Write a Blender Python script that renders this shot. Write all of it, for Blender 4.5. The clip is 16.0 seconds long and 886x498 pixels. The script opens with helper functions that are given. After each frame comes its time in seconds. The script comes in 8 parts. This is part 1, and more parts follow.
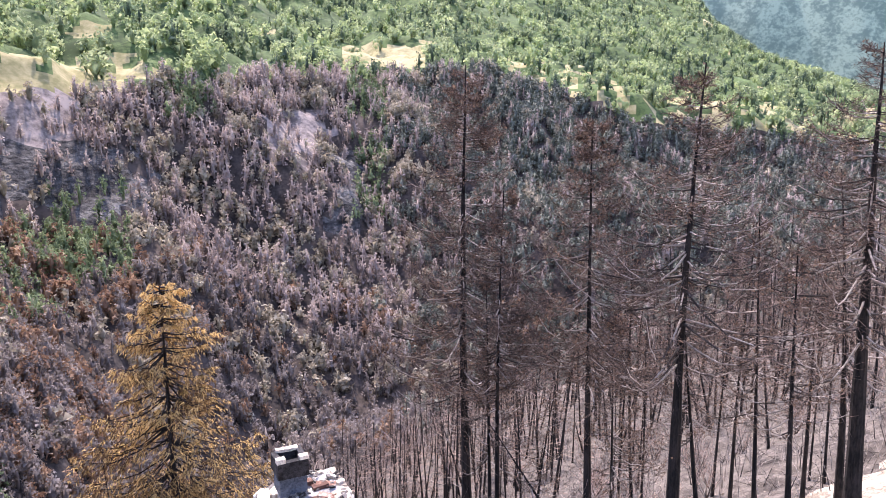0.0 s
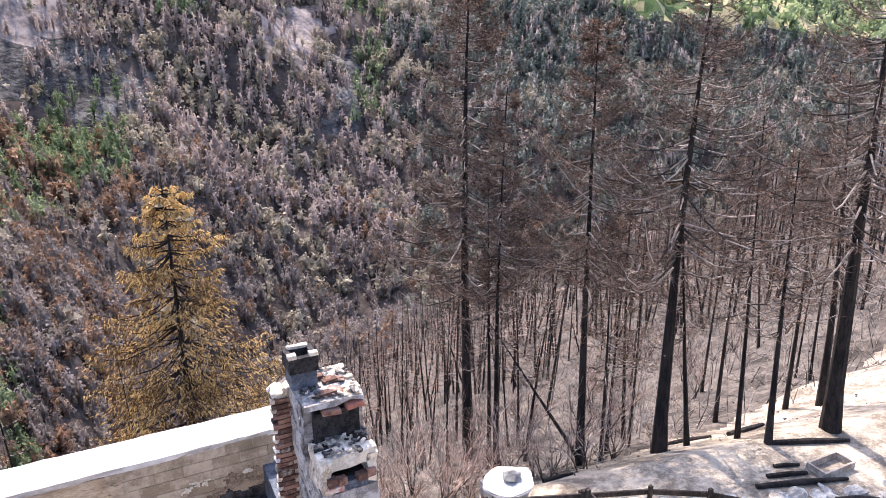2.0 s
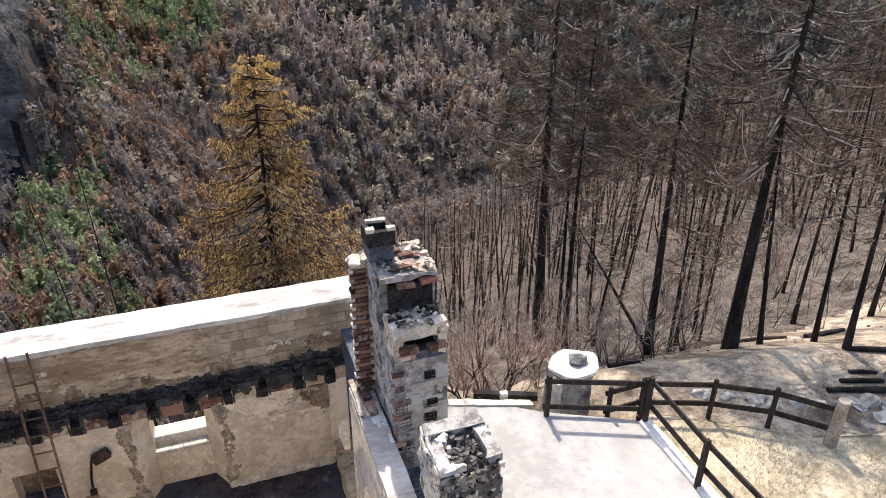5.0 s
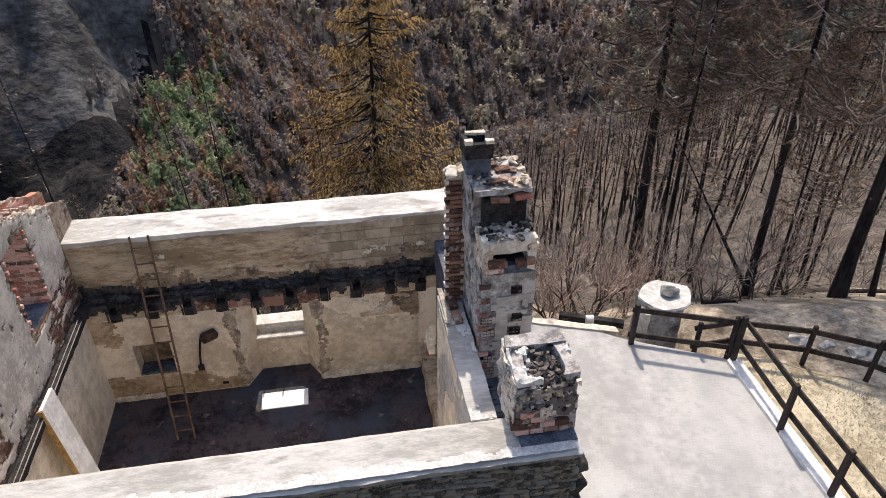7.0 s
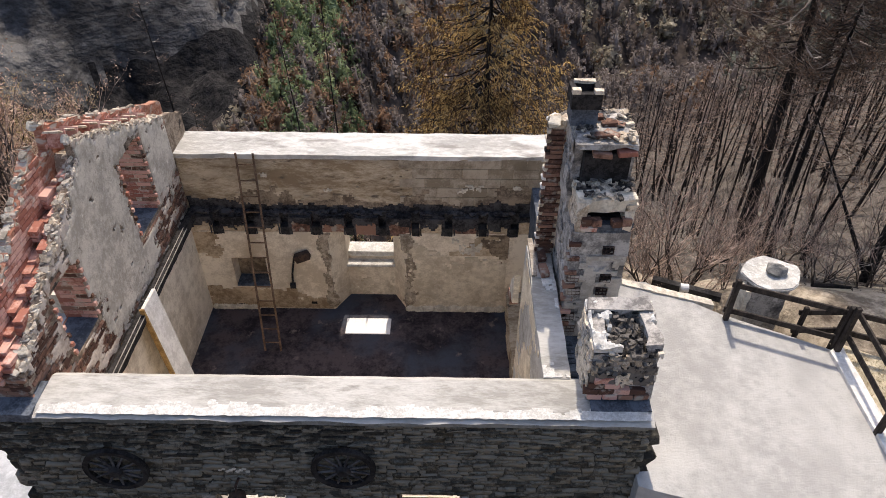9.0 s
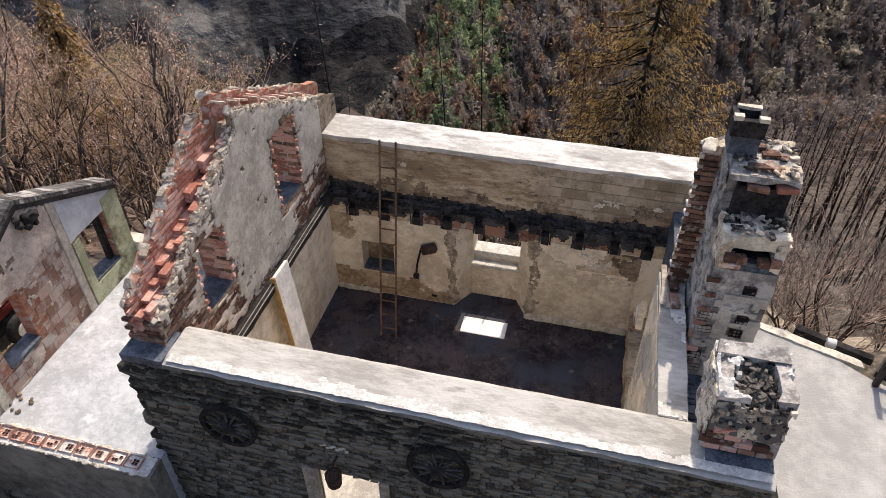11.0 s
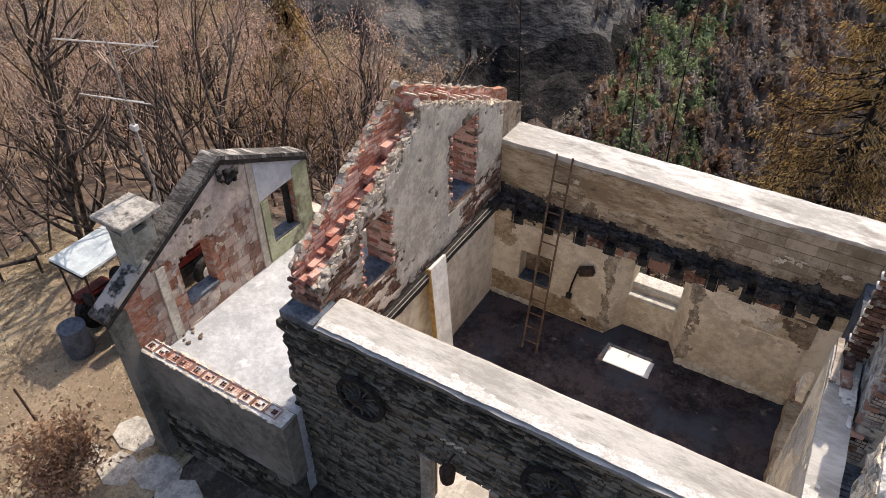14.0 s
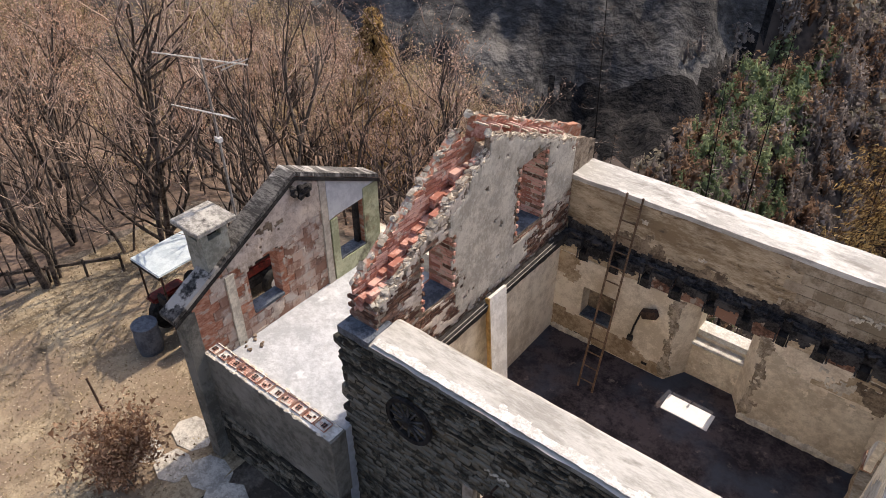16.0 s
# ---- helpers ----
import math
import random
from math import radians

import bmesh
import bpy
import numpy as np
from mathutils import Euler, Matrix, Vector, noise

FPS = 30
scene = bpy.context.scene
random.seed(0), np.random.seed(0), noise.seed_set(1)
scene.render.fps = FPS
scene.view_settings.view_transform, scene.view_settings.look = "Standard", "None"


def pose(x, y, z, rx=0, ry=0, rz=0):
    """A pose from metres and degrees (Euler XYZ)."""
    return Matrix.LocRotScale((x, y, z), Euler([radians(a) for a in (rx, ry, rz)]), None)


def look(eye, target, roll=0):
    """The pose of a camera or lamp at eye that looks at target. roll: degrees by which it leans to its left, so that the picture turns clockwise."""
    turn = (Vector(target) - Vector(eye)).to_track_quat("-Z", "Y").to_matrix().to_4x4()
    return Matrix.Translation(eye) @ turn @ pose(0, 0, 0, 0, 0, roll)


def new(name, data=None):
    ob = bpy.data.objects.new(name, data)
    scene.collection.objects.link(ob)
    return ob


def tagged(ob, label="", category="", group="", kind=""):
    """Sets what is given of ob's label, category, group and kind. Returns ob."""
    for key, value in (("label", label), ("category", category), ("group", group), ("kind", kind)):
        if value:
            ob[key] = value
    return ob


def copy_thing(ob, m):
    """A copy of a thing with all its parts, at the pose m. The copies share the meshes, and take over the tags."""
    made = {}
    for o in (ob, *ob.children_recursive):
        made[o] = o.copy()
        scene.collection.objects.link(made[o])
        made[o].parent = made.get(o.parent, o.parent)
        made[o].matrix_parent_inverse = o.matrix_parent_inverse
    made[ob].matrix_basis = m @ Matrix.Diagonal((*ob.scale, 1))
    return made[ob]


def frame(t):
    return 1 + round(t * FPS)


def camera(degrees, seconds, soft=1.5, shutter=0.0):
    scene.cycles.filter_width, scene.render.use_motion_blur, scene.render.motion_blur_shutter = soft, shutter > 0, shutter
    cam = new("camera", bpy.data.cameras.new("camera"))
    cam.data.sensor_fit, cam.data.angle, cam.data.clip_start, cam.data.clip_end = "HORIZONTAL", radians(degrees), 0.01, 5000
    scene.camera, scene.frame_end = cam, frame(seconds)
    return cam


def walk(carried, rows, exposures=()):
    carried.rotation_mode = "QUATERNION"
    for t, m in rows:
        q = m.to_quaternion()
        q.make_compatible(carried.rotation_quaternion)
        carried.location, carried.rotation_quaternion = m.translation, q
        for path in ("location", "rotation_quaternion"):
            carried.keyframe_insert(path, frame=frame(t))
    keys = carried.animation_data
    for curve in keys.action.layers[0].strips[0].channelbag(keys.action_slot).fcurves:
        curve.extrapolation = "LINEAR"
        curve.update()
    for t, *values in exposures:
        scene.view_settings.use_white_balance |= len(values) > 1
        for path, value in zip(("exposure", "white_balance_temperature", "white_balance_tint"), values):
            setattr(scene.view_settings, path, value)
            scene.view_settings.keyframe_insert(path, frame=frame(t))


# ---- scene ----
cam = camera(64.55, 16.0, soft=0.9)
PATH = [
    (0.0, pose(-0.126, 0.027, 10.721, 79.26, 0.31, -26.39)),
    (0.5, pose(-0.086, -0.021, 10.738, 77.19, 0.18, -26.37)),
    (1.0, pose(-0.122, -0.037, 10.741, 75.13, 0.08, -26.37)),
    (1.5, pose(-0.179, -0.009, 10.728, 73.13, 0.17, -26.38)),
    (2.0, pose(-0.226, -0.079, 10.769, 71.37, 0.20, -26.34)),
    (2.5, pose(-0.230, -0.082, 10.777, 69.71, 0.12, -26.05)),
    (3.0, pose(-0.208, -0.077, 10.780, 68.03, 0.16, -25.31)),
    (3.5, pose(-0.208, -0.067, 10.787, 66.44, 0.06, -23.92)),
    (6.0, pose(-0.193, -0.178, 10.764, 58.31, -0.18, -14.80)),
    (6.5, pose(-0.189, -0.233, 10.759, 56.65, -0.07, -12.19)),
    (7.0, pose(-0.162, -0.223, 10.710, 55.31, -0.08, -9.74)),
    (7.5, pose(-0.038, -0.167, 10.698, 53.78, -0.07, -7.30)),
    (8.0, pose(0.020, -0.111, 10.689, 52.32, -0.18, -4.96)),
    (8.5, pose(0.053, -0.023, 10.692, 50.96, -0.21, -2.33)),
    (9.0, pose(0.006, -0.003, 10.698, 50.11, -0.29, 0.69)),
    (11.5, pose(0.001, 0.193, 10.658, 50.12, 0.17, 17.09)),
    (12.0, pose(0.031, 0.188, 10.667, 50.15, 0.14, 20.17)),
    (12.5, pose(0.057, 0.170, 10.661, 50.11, 0.12, 23.07)),
    (13.0, pose(0.099, 0.151, 10.672, 50.17, 0.14, 25.82)),
    (13.5, pose(0.072, 0.166, 10.648, 50.50, 0.12, 28.48)),
    (14.0, pose(0.082, 0.176, 10.656, 50.93, 0.05, 30.97)),
    (14.5, pose(0.104, 0.199, 10.660, 51.41, -0.00, 33.31)),
    (15.0, pose(0.154, 0.195, 10.670, 52.00, -0.04, 35.24)),
    (15.5, pose(0.204, 0.184, 10.668, 52.66, -0.08, 36.82)),
    (16.0, pose(0.222, 0.185, 10.672, 53.34, -0.13, 38.24)),
]
walk(cam, PATH, [(0.0, 2.10, 6250, 26), (1.0, 2.10, 6300, 23), (2.0, 2.02, 6400, 20), (3.5, 1.76, 6750, 15), (6.0, 1.14, 6900, 13), (9.0, 0.88, 7000, 13), (12.0, 0.88, 7150, 13), (16.0, 0.90, 7300, 14)])

# ---- light ----
SUN_AZ, SUN_EL = radians(5.5), radians(55.0)      # clockwise from +y, height
world = bpy.data.worlds.new("sky")
scene.world = world
world.use_nodes = True
wn = world.node_tree
sky = wn.nodes.new("ShaderNodeTexSky")
sky.sky_type, sky.sun_disc = "NISHITA", False
sky.sun_elevation, sky.sun_rotation = SUN_EL, SUN_AZ
sky.altitude, sky.dust_density, sky.ozone_density = 900.0, 4.0, 0.6
wn.links.new(sky.outputs[0], wn.nodes["Background"].inputs[0])
wn.nodes["Background"].inputs[1].default_value = 0.137
sun_data = bpy.data.lights.new("sun", "SUN")
sun_data.energy, sun_data.angle, sun_data.color = 2.12, radians(0.53), (1.0, 0.92, 0.81)
sun = new("sun", sun_data)
sun_dir = Vector((math.sin(SUN_AZ) * math.cos(SUN_EL), math.cos(SUN_AZ) * math.cos(SUN_EL), math.sin(SUN_EL)))
sun.matrix_world = look(sun_dir * 200, (0, 0, 0))


# ---- materials ----
def material(name, stops, scale=3.0, fine=40.0, rough=0.9, bump=0.3, fine_amount=0.5, island=0.0,
             each=0.0, metal=0.0, coarse_detail=6.0, stretch=(1, 1, 1), stain=None, stain_scale=0.8,
             stain_range=(0.5, 0.65), stain2=None, stain2_scale=2.0, stain2_range=(0.55, 0.66), bump_scale=None, depth=0.02, thin=0.0):
    """A mottled surface: a ramp over coarse noise, fine grain, up to two kinds of stain, bump."""
    m = bpy.data.materials.new(name)
    m.use_nodes = True
    t = m.node_tree
    n, l = t.nodes, t.links
    p = n["Principled BSDF"]
    p.inputs["Roughness"].default_value = rough
    p.inputs["Metallic"].default_value = metal
    p.inputs["Specular IOR Level"].default_value = 0.25
    geo = n.new("ShaderNodeNewGeometry")
    mp = n.new("ShaderNodeMapping")
    mp.inputs["Scale"].default_value = stretch
    l.new(geo.outputs["Position"], mp.inputs["Vector"])

    def tex(s, d):
        k = n.new("ShaderNodeTexNoise")
        k.inputs["Scale"].default_value, k.inputs["Detail"].default_value = s, d
        k.inputs["Roughness"].default_value = 0.6
        l.new(mp.outputs[0], k.inputs["Vector"])
        return k
    coarse, grain = tex(scale, coarse_detail), tex(fine, 4.0)
    value = coarse.outputs["Fac"]

    def mix_in(a, b, f):
        k = n.new("ShaderNodeMath")
        k.operation = "MULTIPLY_ADD"
        l.new(b, k.inputs[0])
        k.inputs[1].default_value = f
        l.new(a, k.inputs[2])
        s = n.new("ShaderNodeMath")
        s.operation = "SUBTRACT"
        l.new(k.outputs[0], s.inputs[0])
        s.inputs[1].default_value = f / 2
        return s.outputs[0]
    value = mix_in(value, tex(math.sqrt(scale * fine) * 1.2, 6.0).outputs["Fac"], 0.75)
    value = mix_in(value, grain.outputs["Fac"], fine_amount)
    if island:
        value = mix_in(value, geo.outputs["Random Per Island"], island)
    if each:
        info = n.new("ShaderNodeObjectInfo")
        value = mix_in(value, info.outputs["Random"], each)
    ramp = n.new("ShaderNodeValToRGB")
    e = ramp.color_ramp.elements
    while len(e) < len(stops):
        e.new(0.5)
    for k, (at, c) in enumerate(stops):
        e[k].position, e[k].color = at, (*c, 1)
    l.new(value, ramp.inputs[0])
    colour = ramp.outputs[0]
    for st, ss, sr in ((stain, stain_scale, stain_range), (stain2, stain2_scale, stain2_range)):
        if st:
            k = tex(ss, 8.0)
            r2 = n.new("ShaderNodeMapRange")
            r2.inputs["From Min"].default_value, r2.inputs["From Max"].default_value = sr
            l.new(k.outputs["Fac"], r2.inputs["Value"])
            mx = n.new("ShaderNodeMix")
            mx.data_type = "RGBA"
            l.new(r2.outputs[0], mx.inputs["Factor"])
            l.new(colour, mx.inputs[6])
            mx.inputs[7].default_value = (*st, 1)
            colour = mx.outputs[2]
    l.new(colour, p.inputs["Base Color"])
    if bump:
        b = n.new("ShaderNodeBump")
        b.inputs["Strength"].default_value, b.inputs["Distance"].default_value = bump, depth
        k = tex(bump_scale or fine * 0.5, 6.0)
        l.new(k.outputs["Fac"], b.inputs["Height"])
        l.new(b.outputs[0], p.inputs["Normal"])
    if thin:                                      # leaves and needles let light through
        tr, mix = n.new("ShaderNodeBsdfTranslucent"), n.new("ShaderNodeMixShader")
        l.new(colour, tr.inputs["Color"])
        mix.inputs[0].default_value = thin
        l.new(p.outputs[0], mix.inputs[1])
        l.new(tr.outputs[0], mix.inputs[2])
        l.new(mix.outputs[0], n["Material Output"].inputs["Surface"])
    return m


def two(a, b, lo=0.37, hi=0.63):
    return [(lo, a), (hi, b)]


M = {}
M["concrete"] = material("pale_concrete", two((0.36, 0.34, 0.31), (0.58, 0.56, 0.52)), 1.6, 60, 0.9, 0.4, stain=(0.24, 0.22, 0.20), stain_scale=1.5, stain_range=(0.56, 0.72))
M["coping"] = material("lime_coping", two((0.33, 0.318, 0.29), (0.52, 0.507, 0.475)), 1.6, 45, 0.9, 0.7, fine_amount=0.35, stretch=(0.35, 1, 1), stain=(0.58, 0.57, 0.54), stain_scale=1.5, stain_range=(0.56, 0.70), stain2=(0.20, 0.187, 0.165), stain2_scale=3.2, stain2_range=(0.60, 0.71))
M["coping_white"] = material("whitish_coping", two((0.40, 0.39, 0.365), (0.64, 0.63, 0.60)), 1.3, 45, 0.9, 0.8, fine_amount=0.4, stretch=(0.4, 1, 1), stain=(0.27, 0.255, 0.235), stain_scale=2.4, stain_range=(0.54, 0.66), stain2=(0.74, 0.73, 0.70), stain2_scale=1.6, stain2_range=(0.55, 0.66))
M["plaster_soot"] = material("sooty_plaster", two((0.30, 0.225, 0.145), (0.60, 0.505, 0.375)), 1.4, 30, 0.95, 0.8, stretch=(0.5, 1, 1.6), stain=(0.165, 0.118, 0.076), stain_scale=0.9, stain_range=(0.48, 0.74), stain2=(0.14, 0.11, 0.08), stain2_scale=5, stain2_range=(0.60, 0.69))
M["plaster_cream"] = material("cream_plaster", two((0.58, 0.49, 0.37), (0.86, 0.77, 0.63)), 0.8, 26, 0.95, 0.4, stain=(0.38, 0.275, 0.18), stain_scale=0.7, stain_range=(0.52, 0.78), stain2=(0.49, 0.40, 0.29), stain2_scale=3.5, stain2_range=(0.60, 0.74))
M["plaster_grey"] = material("grey_plaster", two((0.37, 0.335, 0.29), (0.58, 0.535, 0.47)), 2.0, 40, 0.95, 0.6, fine_amount=0.35, stain=(0.70, 0.665, 0.60), stain_scale=5, stain_range=(0.66, 0.72), stain2=(0.20, 0.17, 0.14), stain2_scale=7, stain2_range=(0.67, 0.73))
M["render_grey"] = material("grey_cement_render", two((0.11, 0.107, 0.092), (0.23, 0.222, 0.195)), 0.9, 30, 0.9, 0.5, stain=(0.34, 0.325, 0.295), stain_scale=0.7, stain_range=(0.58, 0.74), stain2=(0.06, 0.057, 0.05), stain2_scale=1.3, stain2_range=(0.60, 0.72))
M["char"] = material("charred_black", two((0.010, 0.009, 0.009), (0.045, 0.042, 0.042)), 6, 50, 0.85, 0.6)
M["soot"] = material("soot_ledge", two((0.014, 0.013, 0.014), (0.075, 0.072, 0.075)), 4, 40, 0.95, 0.6)
M["floor_ash"] = material("burnt_floor", two((0.022, 0.018, 0.021), (0.085, 0.068, 0.072)), 1.2, 24, 0.9, 0.9, stain=(0.060, 0.070, 0.092), stain_scale=0.5, stain_range=(0.46, 0.60), stain2=(0.20, 0.165, 0.145), stain2_scale=3.4, stain2_range=(0.62, 0.71))
M["brick"] = material("red_brick", two((0.36, 0.145, 0.105), (0.66, 0.40, 0.33)), 3, 40, 0.9, 0.6, each=0.5, stain=(0.62, 0.53, 0.46), stain_scale=4, stain_range=(0.58, 0.68), stain2=(0.07, 0.05, 0.045), stain2_scale=2.2, stain2_range=(0.64, 0.74))
M["mortar"] = material("crumbled_mortar", two((0.38, 0.315, 0.24), (0.76, 0.665, 0.535)), 8, 50, 0.95, 1.0, island=0.3, stain=(0.13, 0.105, 0.083), stain_scale=4, stain_range=(0.60, 0.68))
M["stone"] = material("dark_schist", [(0.28, (0.022, 0.021, 0.018)), (0.55, (0.066, 0.062, 0.050)), (0.82, (0.22, 0.206, 0.168))], 5, 50, 0.8, 0.9, each=0.6, island=0.55)
M["stone_joint"] = material("sooty_joint", two((0.040, 0.038, 0.033), (0.125, 0.117, 0.098)), 4, 50, 0.95, 0.9)
M["wood_dark"] = material("scorched_fence_wood", two((0.018, 0.014, 0.012), (0.056, 0.045, 0.039)), 6, 60, 0.8, 0.4, stretch=(1, 1, 0.4))
M["lawn"] = material("dry_lawn", two((0.33, 0.28, 0.19), (0.60, 0.53, 0.39)), 1.2, 30, 1.0, 0.6)
M["ash_ground"] = material("ashen_forest_floor", two((0.064, 0.053, 0.044), (0.205, 0.176, 0.148)), 0.5, 14, 1.0, 0.8, stain=(0.038, 0.031, 0.026), stain_scale=0.5, stain_range=(0.48, 0.64), depth=0.08)
M["bark"] = material("charred_bark", two((0.007, 0.0065, 0.0065), (0.034, 0.028, 0.025)), 4, 30, 0.9, 0.8, stretch=(1, 1, 0.3))
M["twig"] = material("dead_twigs", two((0.042, 0.030, 0.024), (0.20, 0.145, 0.115)), 2, 10, 0.9, 0.0, island=0.8)
M["burnt_needle"] = material("burnt_needles", two((0.085, 0.054, 0.039), (0.255, 0.165, 0.112)), 0.6, 5, 0.9, 0.0, island=0.7, thin=0.4)
M["gold_needle"] = material("scorched_spruce_needles", two((0.16, 0.094, 0.044), (0.72, 0.51, 0.22)), 0.35, 6, 0.9, 0.0, fine_amount=0.3, island=0.5, thin=0.4)


# ---- building helpers ----
def part(name, bm, mat, parent=None, label=""):
    """One mesh object out of a bmesh; with a parent it is a part of it."""
    me = bpy.data.meshes.new(name)
    bm.normal_update()
    bm.to_mesh(me)
    bm.free()
    me.materials.append(mat)
    ob = new(name, me)
    if parent is not None:
        ob.parent = parent
    if label:
        ob["label"] = label
    return ob


def structure(name, bm, mat, label, category):
    return tagged(part(name, bm, mat), label, category, kind="structure")


def box(bm, x0, x1, y0, y1, z0, z1):
    """A box into bm."""
    v = [bm.verts.new((x, y, z)) for x in (x0, x1) for y in (y0, y1) for z in (z0, z1)]
    for f in ((0, 1, 3, 2), (4, 6, 7, 5), (0, 4, 5, 1), (2, 3, 7, 6), (0, 2, 6, 4), (1, 5, 7, 3)):
        bm.faces.new([v[k] for k in f])
    return v


def prism(bm, outline, axis, lo, hi):
    """A polygon (pairs, counter-clockwise) pulled along an axis from lo to hi."""
    n = len(outline)

    def at(p, w):
        return {"x": (w, p[0], p[1]), "y": (p[0], w, p[1]), "z": (p[0], p[1], w)}[axis]
    a = [bm.verts.new(at(p, lo)) for p in outline]
    b = [bm.verts.new(at(p, hi)) for p in outline]
    bm.faces.new(a)
    bm.faces.new(b[::-1])
    for k in range(n):
        bm.faces.new((a[k], b[k], b[(k + 1) % n], a[(k + 1) % n]))
    return a + b


def tube(bm, points, radii, sides=6):
    """A tapered tube along points."""
    rings = []
    for k, (p, r) in enumerate(zip(points, radii)):
        p = Vector(p)
        way = (Vector(points[min(k + 1, len(points) - 1)]) - Vector(points[max(k - 1, 0)])).normalized()
        side = way.orthogonal().normalized()
        up = way.cross(side)
        rings.append([bm.verts.new(p + (side * math.cos(6.2832 * i / sides) + up * math.sin(6.2832 * i / sides)) * r) for i in range(sides)])
    for a, b in zip(rings, rings[1:]):
        for i in range(sides):
            bm.faces.new((a[i], a[(i + 1) % sides], b[(i + 1) % sides], b[i]))
    bm.faces.new(rings[0][::-1])
    bm.faces.new(rings[-1])


def rough(bm, amount, size=3.0, cuts=0, axes=(1, 1, 1)):
    """Uneven surface: cut the edges and push the corners about."""
    bmesh.ops.recalc_face_normals(bm, faces=bm.faces)
    if cuts:
        for _ in range(cuts):
            long = [e for e in bm.edges if e.calc_length() > 0.22]
            if long:
                bmesh.ops.subdivide_edges(bm, edges=long, cuts=1, use_grid_fill=True)
        bmesh.ops.triangulate(bm, faces=[f for f in bm.faces if len(f.verts) > 4])
    for v in bm.verts:
        d = noise.noise_vector(v.co * size) * amount
        v.co += Vector((d.x * axes[0], d.y * axes[1], d.z * axes[2]))


def raw_mesh(name, verts, faces, mat, parent=None):
    """A mesh from arrays: faces all of one corner count."""
    me = bpy.data.meshes.new(name)
    verts, faces = np.asarray(verts, np.float32), np.asarray(faces, np.int32)
    k = faces.shape[1]
    me.vertices.add(len(verts))
    me.vertices.foreach_set("co", verts.ravel())
    me.loops.add(faces.size)
    me.loops.foreach_set("vertex_index", faces.ravel())
    me.polygons.add(len(faces))
    me.polygons.foreach_set("loop_start", np.arange(0, faces.size, k, dtype=np.int32))
    me.update(calc_edges=True)
    me.materials.append(mat)
    ob = new(name, me)
    if parent is not None:
        ob.parent = parent
    return ob


M["slate"] = material("sooty_slate", two((0.045, 0.055, 0.07), (0.13, 0.15, 0.18)), 3, 40, 0.7, 0.5)
M["block"] = material("smoked_concrete_block", two((0.26, 0.215, 0.155), (0.46, 0.39, 0.305)), 1.3, 40, 0.95, 0.6, each=0.3, stain=(0.15, 0.115, 0.08), stain_scale=0.9, stain_range=(0.52, 0.70))
M["white_paint"] = material("white_lime", two((0.62, 0.60, 0.57), (0.82, 0.80, 0.77)), 4, 40, 0.8, 0.3)
M["sun_white"] = material("sun_patch_white", two((0.80, 0.80, 0.79), (0.90, 0.90, 0.89)), 4, 40, 0.5, 0.1)
M["mortar_grey"] = material("grey_mortar", two((0.30, 0.265, 0.215), (0.58, 0.53, 0.45)), 8, 50, 0.95, 1.0, each=0.5, stain=(0.13, 0.105, 0.083), stain_scale=5, stain_range=(0.60, 0.68))
M["mortar_brown"] = material("brown_mortar", two((0.16, 0.12, 0.09), (0.36, 0.29, 0.225)), 5, 40, 0.95, 1.0, stain=(0.055, 0.045, 0.038), stain_scale=4, stain_range=(0.55, 0.66))
M["plaster_flake"] = material("flaked_plaster", two((0.46, 0.42, 0.35), (0.72, 0.67, 0.57)), 4, 30, 0.95, 0.5)
M["brick_wall"] = material("weathered_brickwork", two((0.30, 0.12, 0.075), (0.50, 0.26, 0.18)), 5, 30, 0.95, 0.6, stretch=(1, 1, 2.5), stain=(0.46, 0.40, 0.34), stain_scale=4, stain_range=(0.52, 0.62))
M["timber_grey"] = material("grey_timber", two((0.25, 0.21, 0.17), (0.46, 0.41, 0.35)), 5, 50, 0.9, 0.4)
M["gold_wood"] = material("varnished_wood", two((0.24, 0.14, 0.05), (0.42, 0.27, 0.11)), 6, 60, 0.6, 0.2)
M["terracotta"] = material("hollow_terracotta", two((0.42, 0.20, 0.145), (0.64, 0.43, 0.36)), 4, 40, 0.9, 0.4, each=0.4, stain=(0.66, 0.60, 0.54), stain_scale=5, stain_range=(0.54, 0.62))
M["hollow_sooty"] = material("sooty_hollow_brick", two((0.06, 0.04, 0.034), (0.26, 0.19, 0.155)), 6, 40, 0.9, 0.5, each=0.5)
M["pale_green"] = material("pale_green_paint", two((0.33, 0.35, 0.225), (0.56, 0.58, 0.40)), 1.5, 30, 0.85, 0.4, stain=(0.12, 0.11, 0.075), stain_scale=1.8, stain_range=(0.54, 0.66), stain2=(0.30, 0.20, 0.13), stain2_scale=1.2, stain2_range=(0.60, 0.70))
M["steel_white"] = material("white_sheet_metal", two((0.42, 0.49, 0.52), (0.58, 0.65, 0.67)), 2, 30, 0.45, 0.05)
M["tractor_red"] = material("tractor_red_paint", two((0.05, 0.008, 0.007), (0.17, 0.024, 0.02)), 3, 30, 0.5, 0.15)
M["rubber"] = material("black_rubber", two((0.012, 0.012, 0.012), (0.04, 0.038, 0.036)), 6, 40, 0.8, 0.4)
M["blue_plastic"] = material("faded_blue_plastic", two((0.06, 0.075, 0.10), (0.13, 0.155, 0.19)), 3, 30, 0.6, 0.15)
M["rust"] = material("rusty_iron", two((0.03, 0.02, 0.016), (0.085, 0.052, 0.038)), 8, 60, 0.8, 0.4)
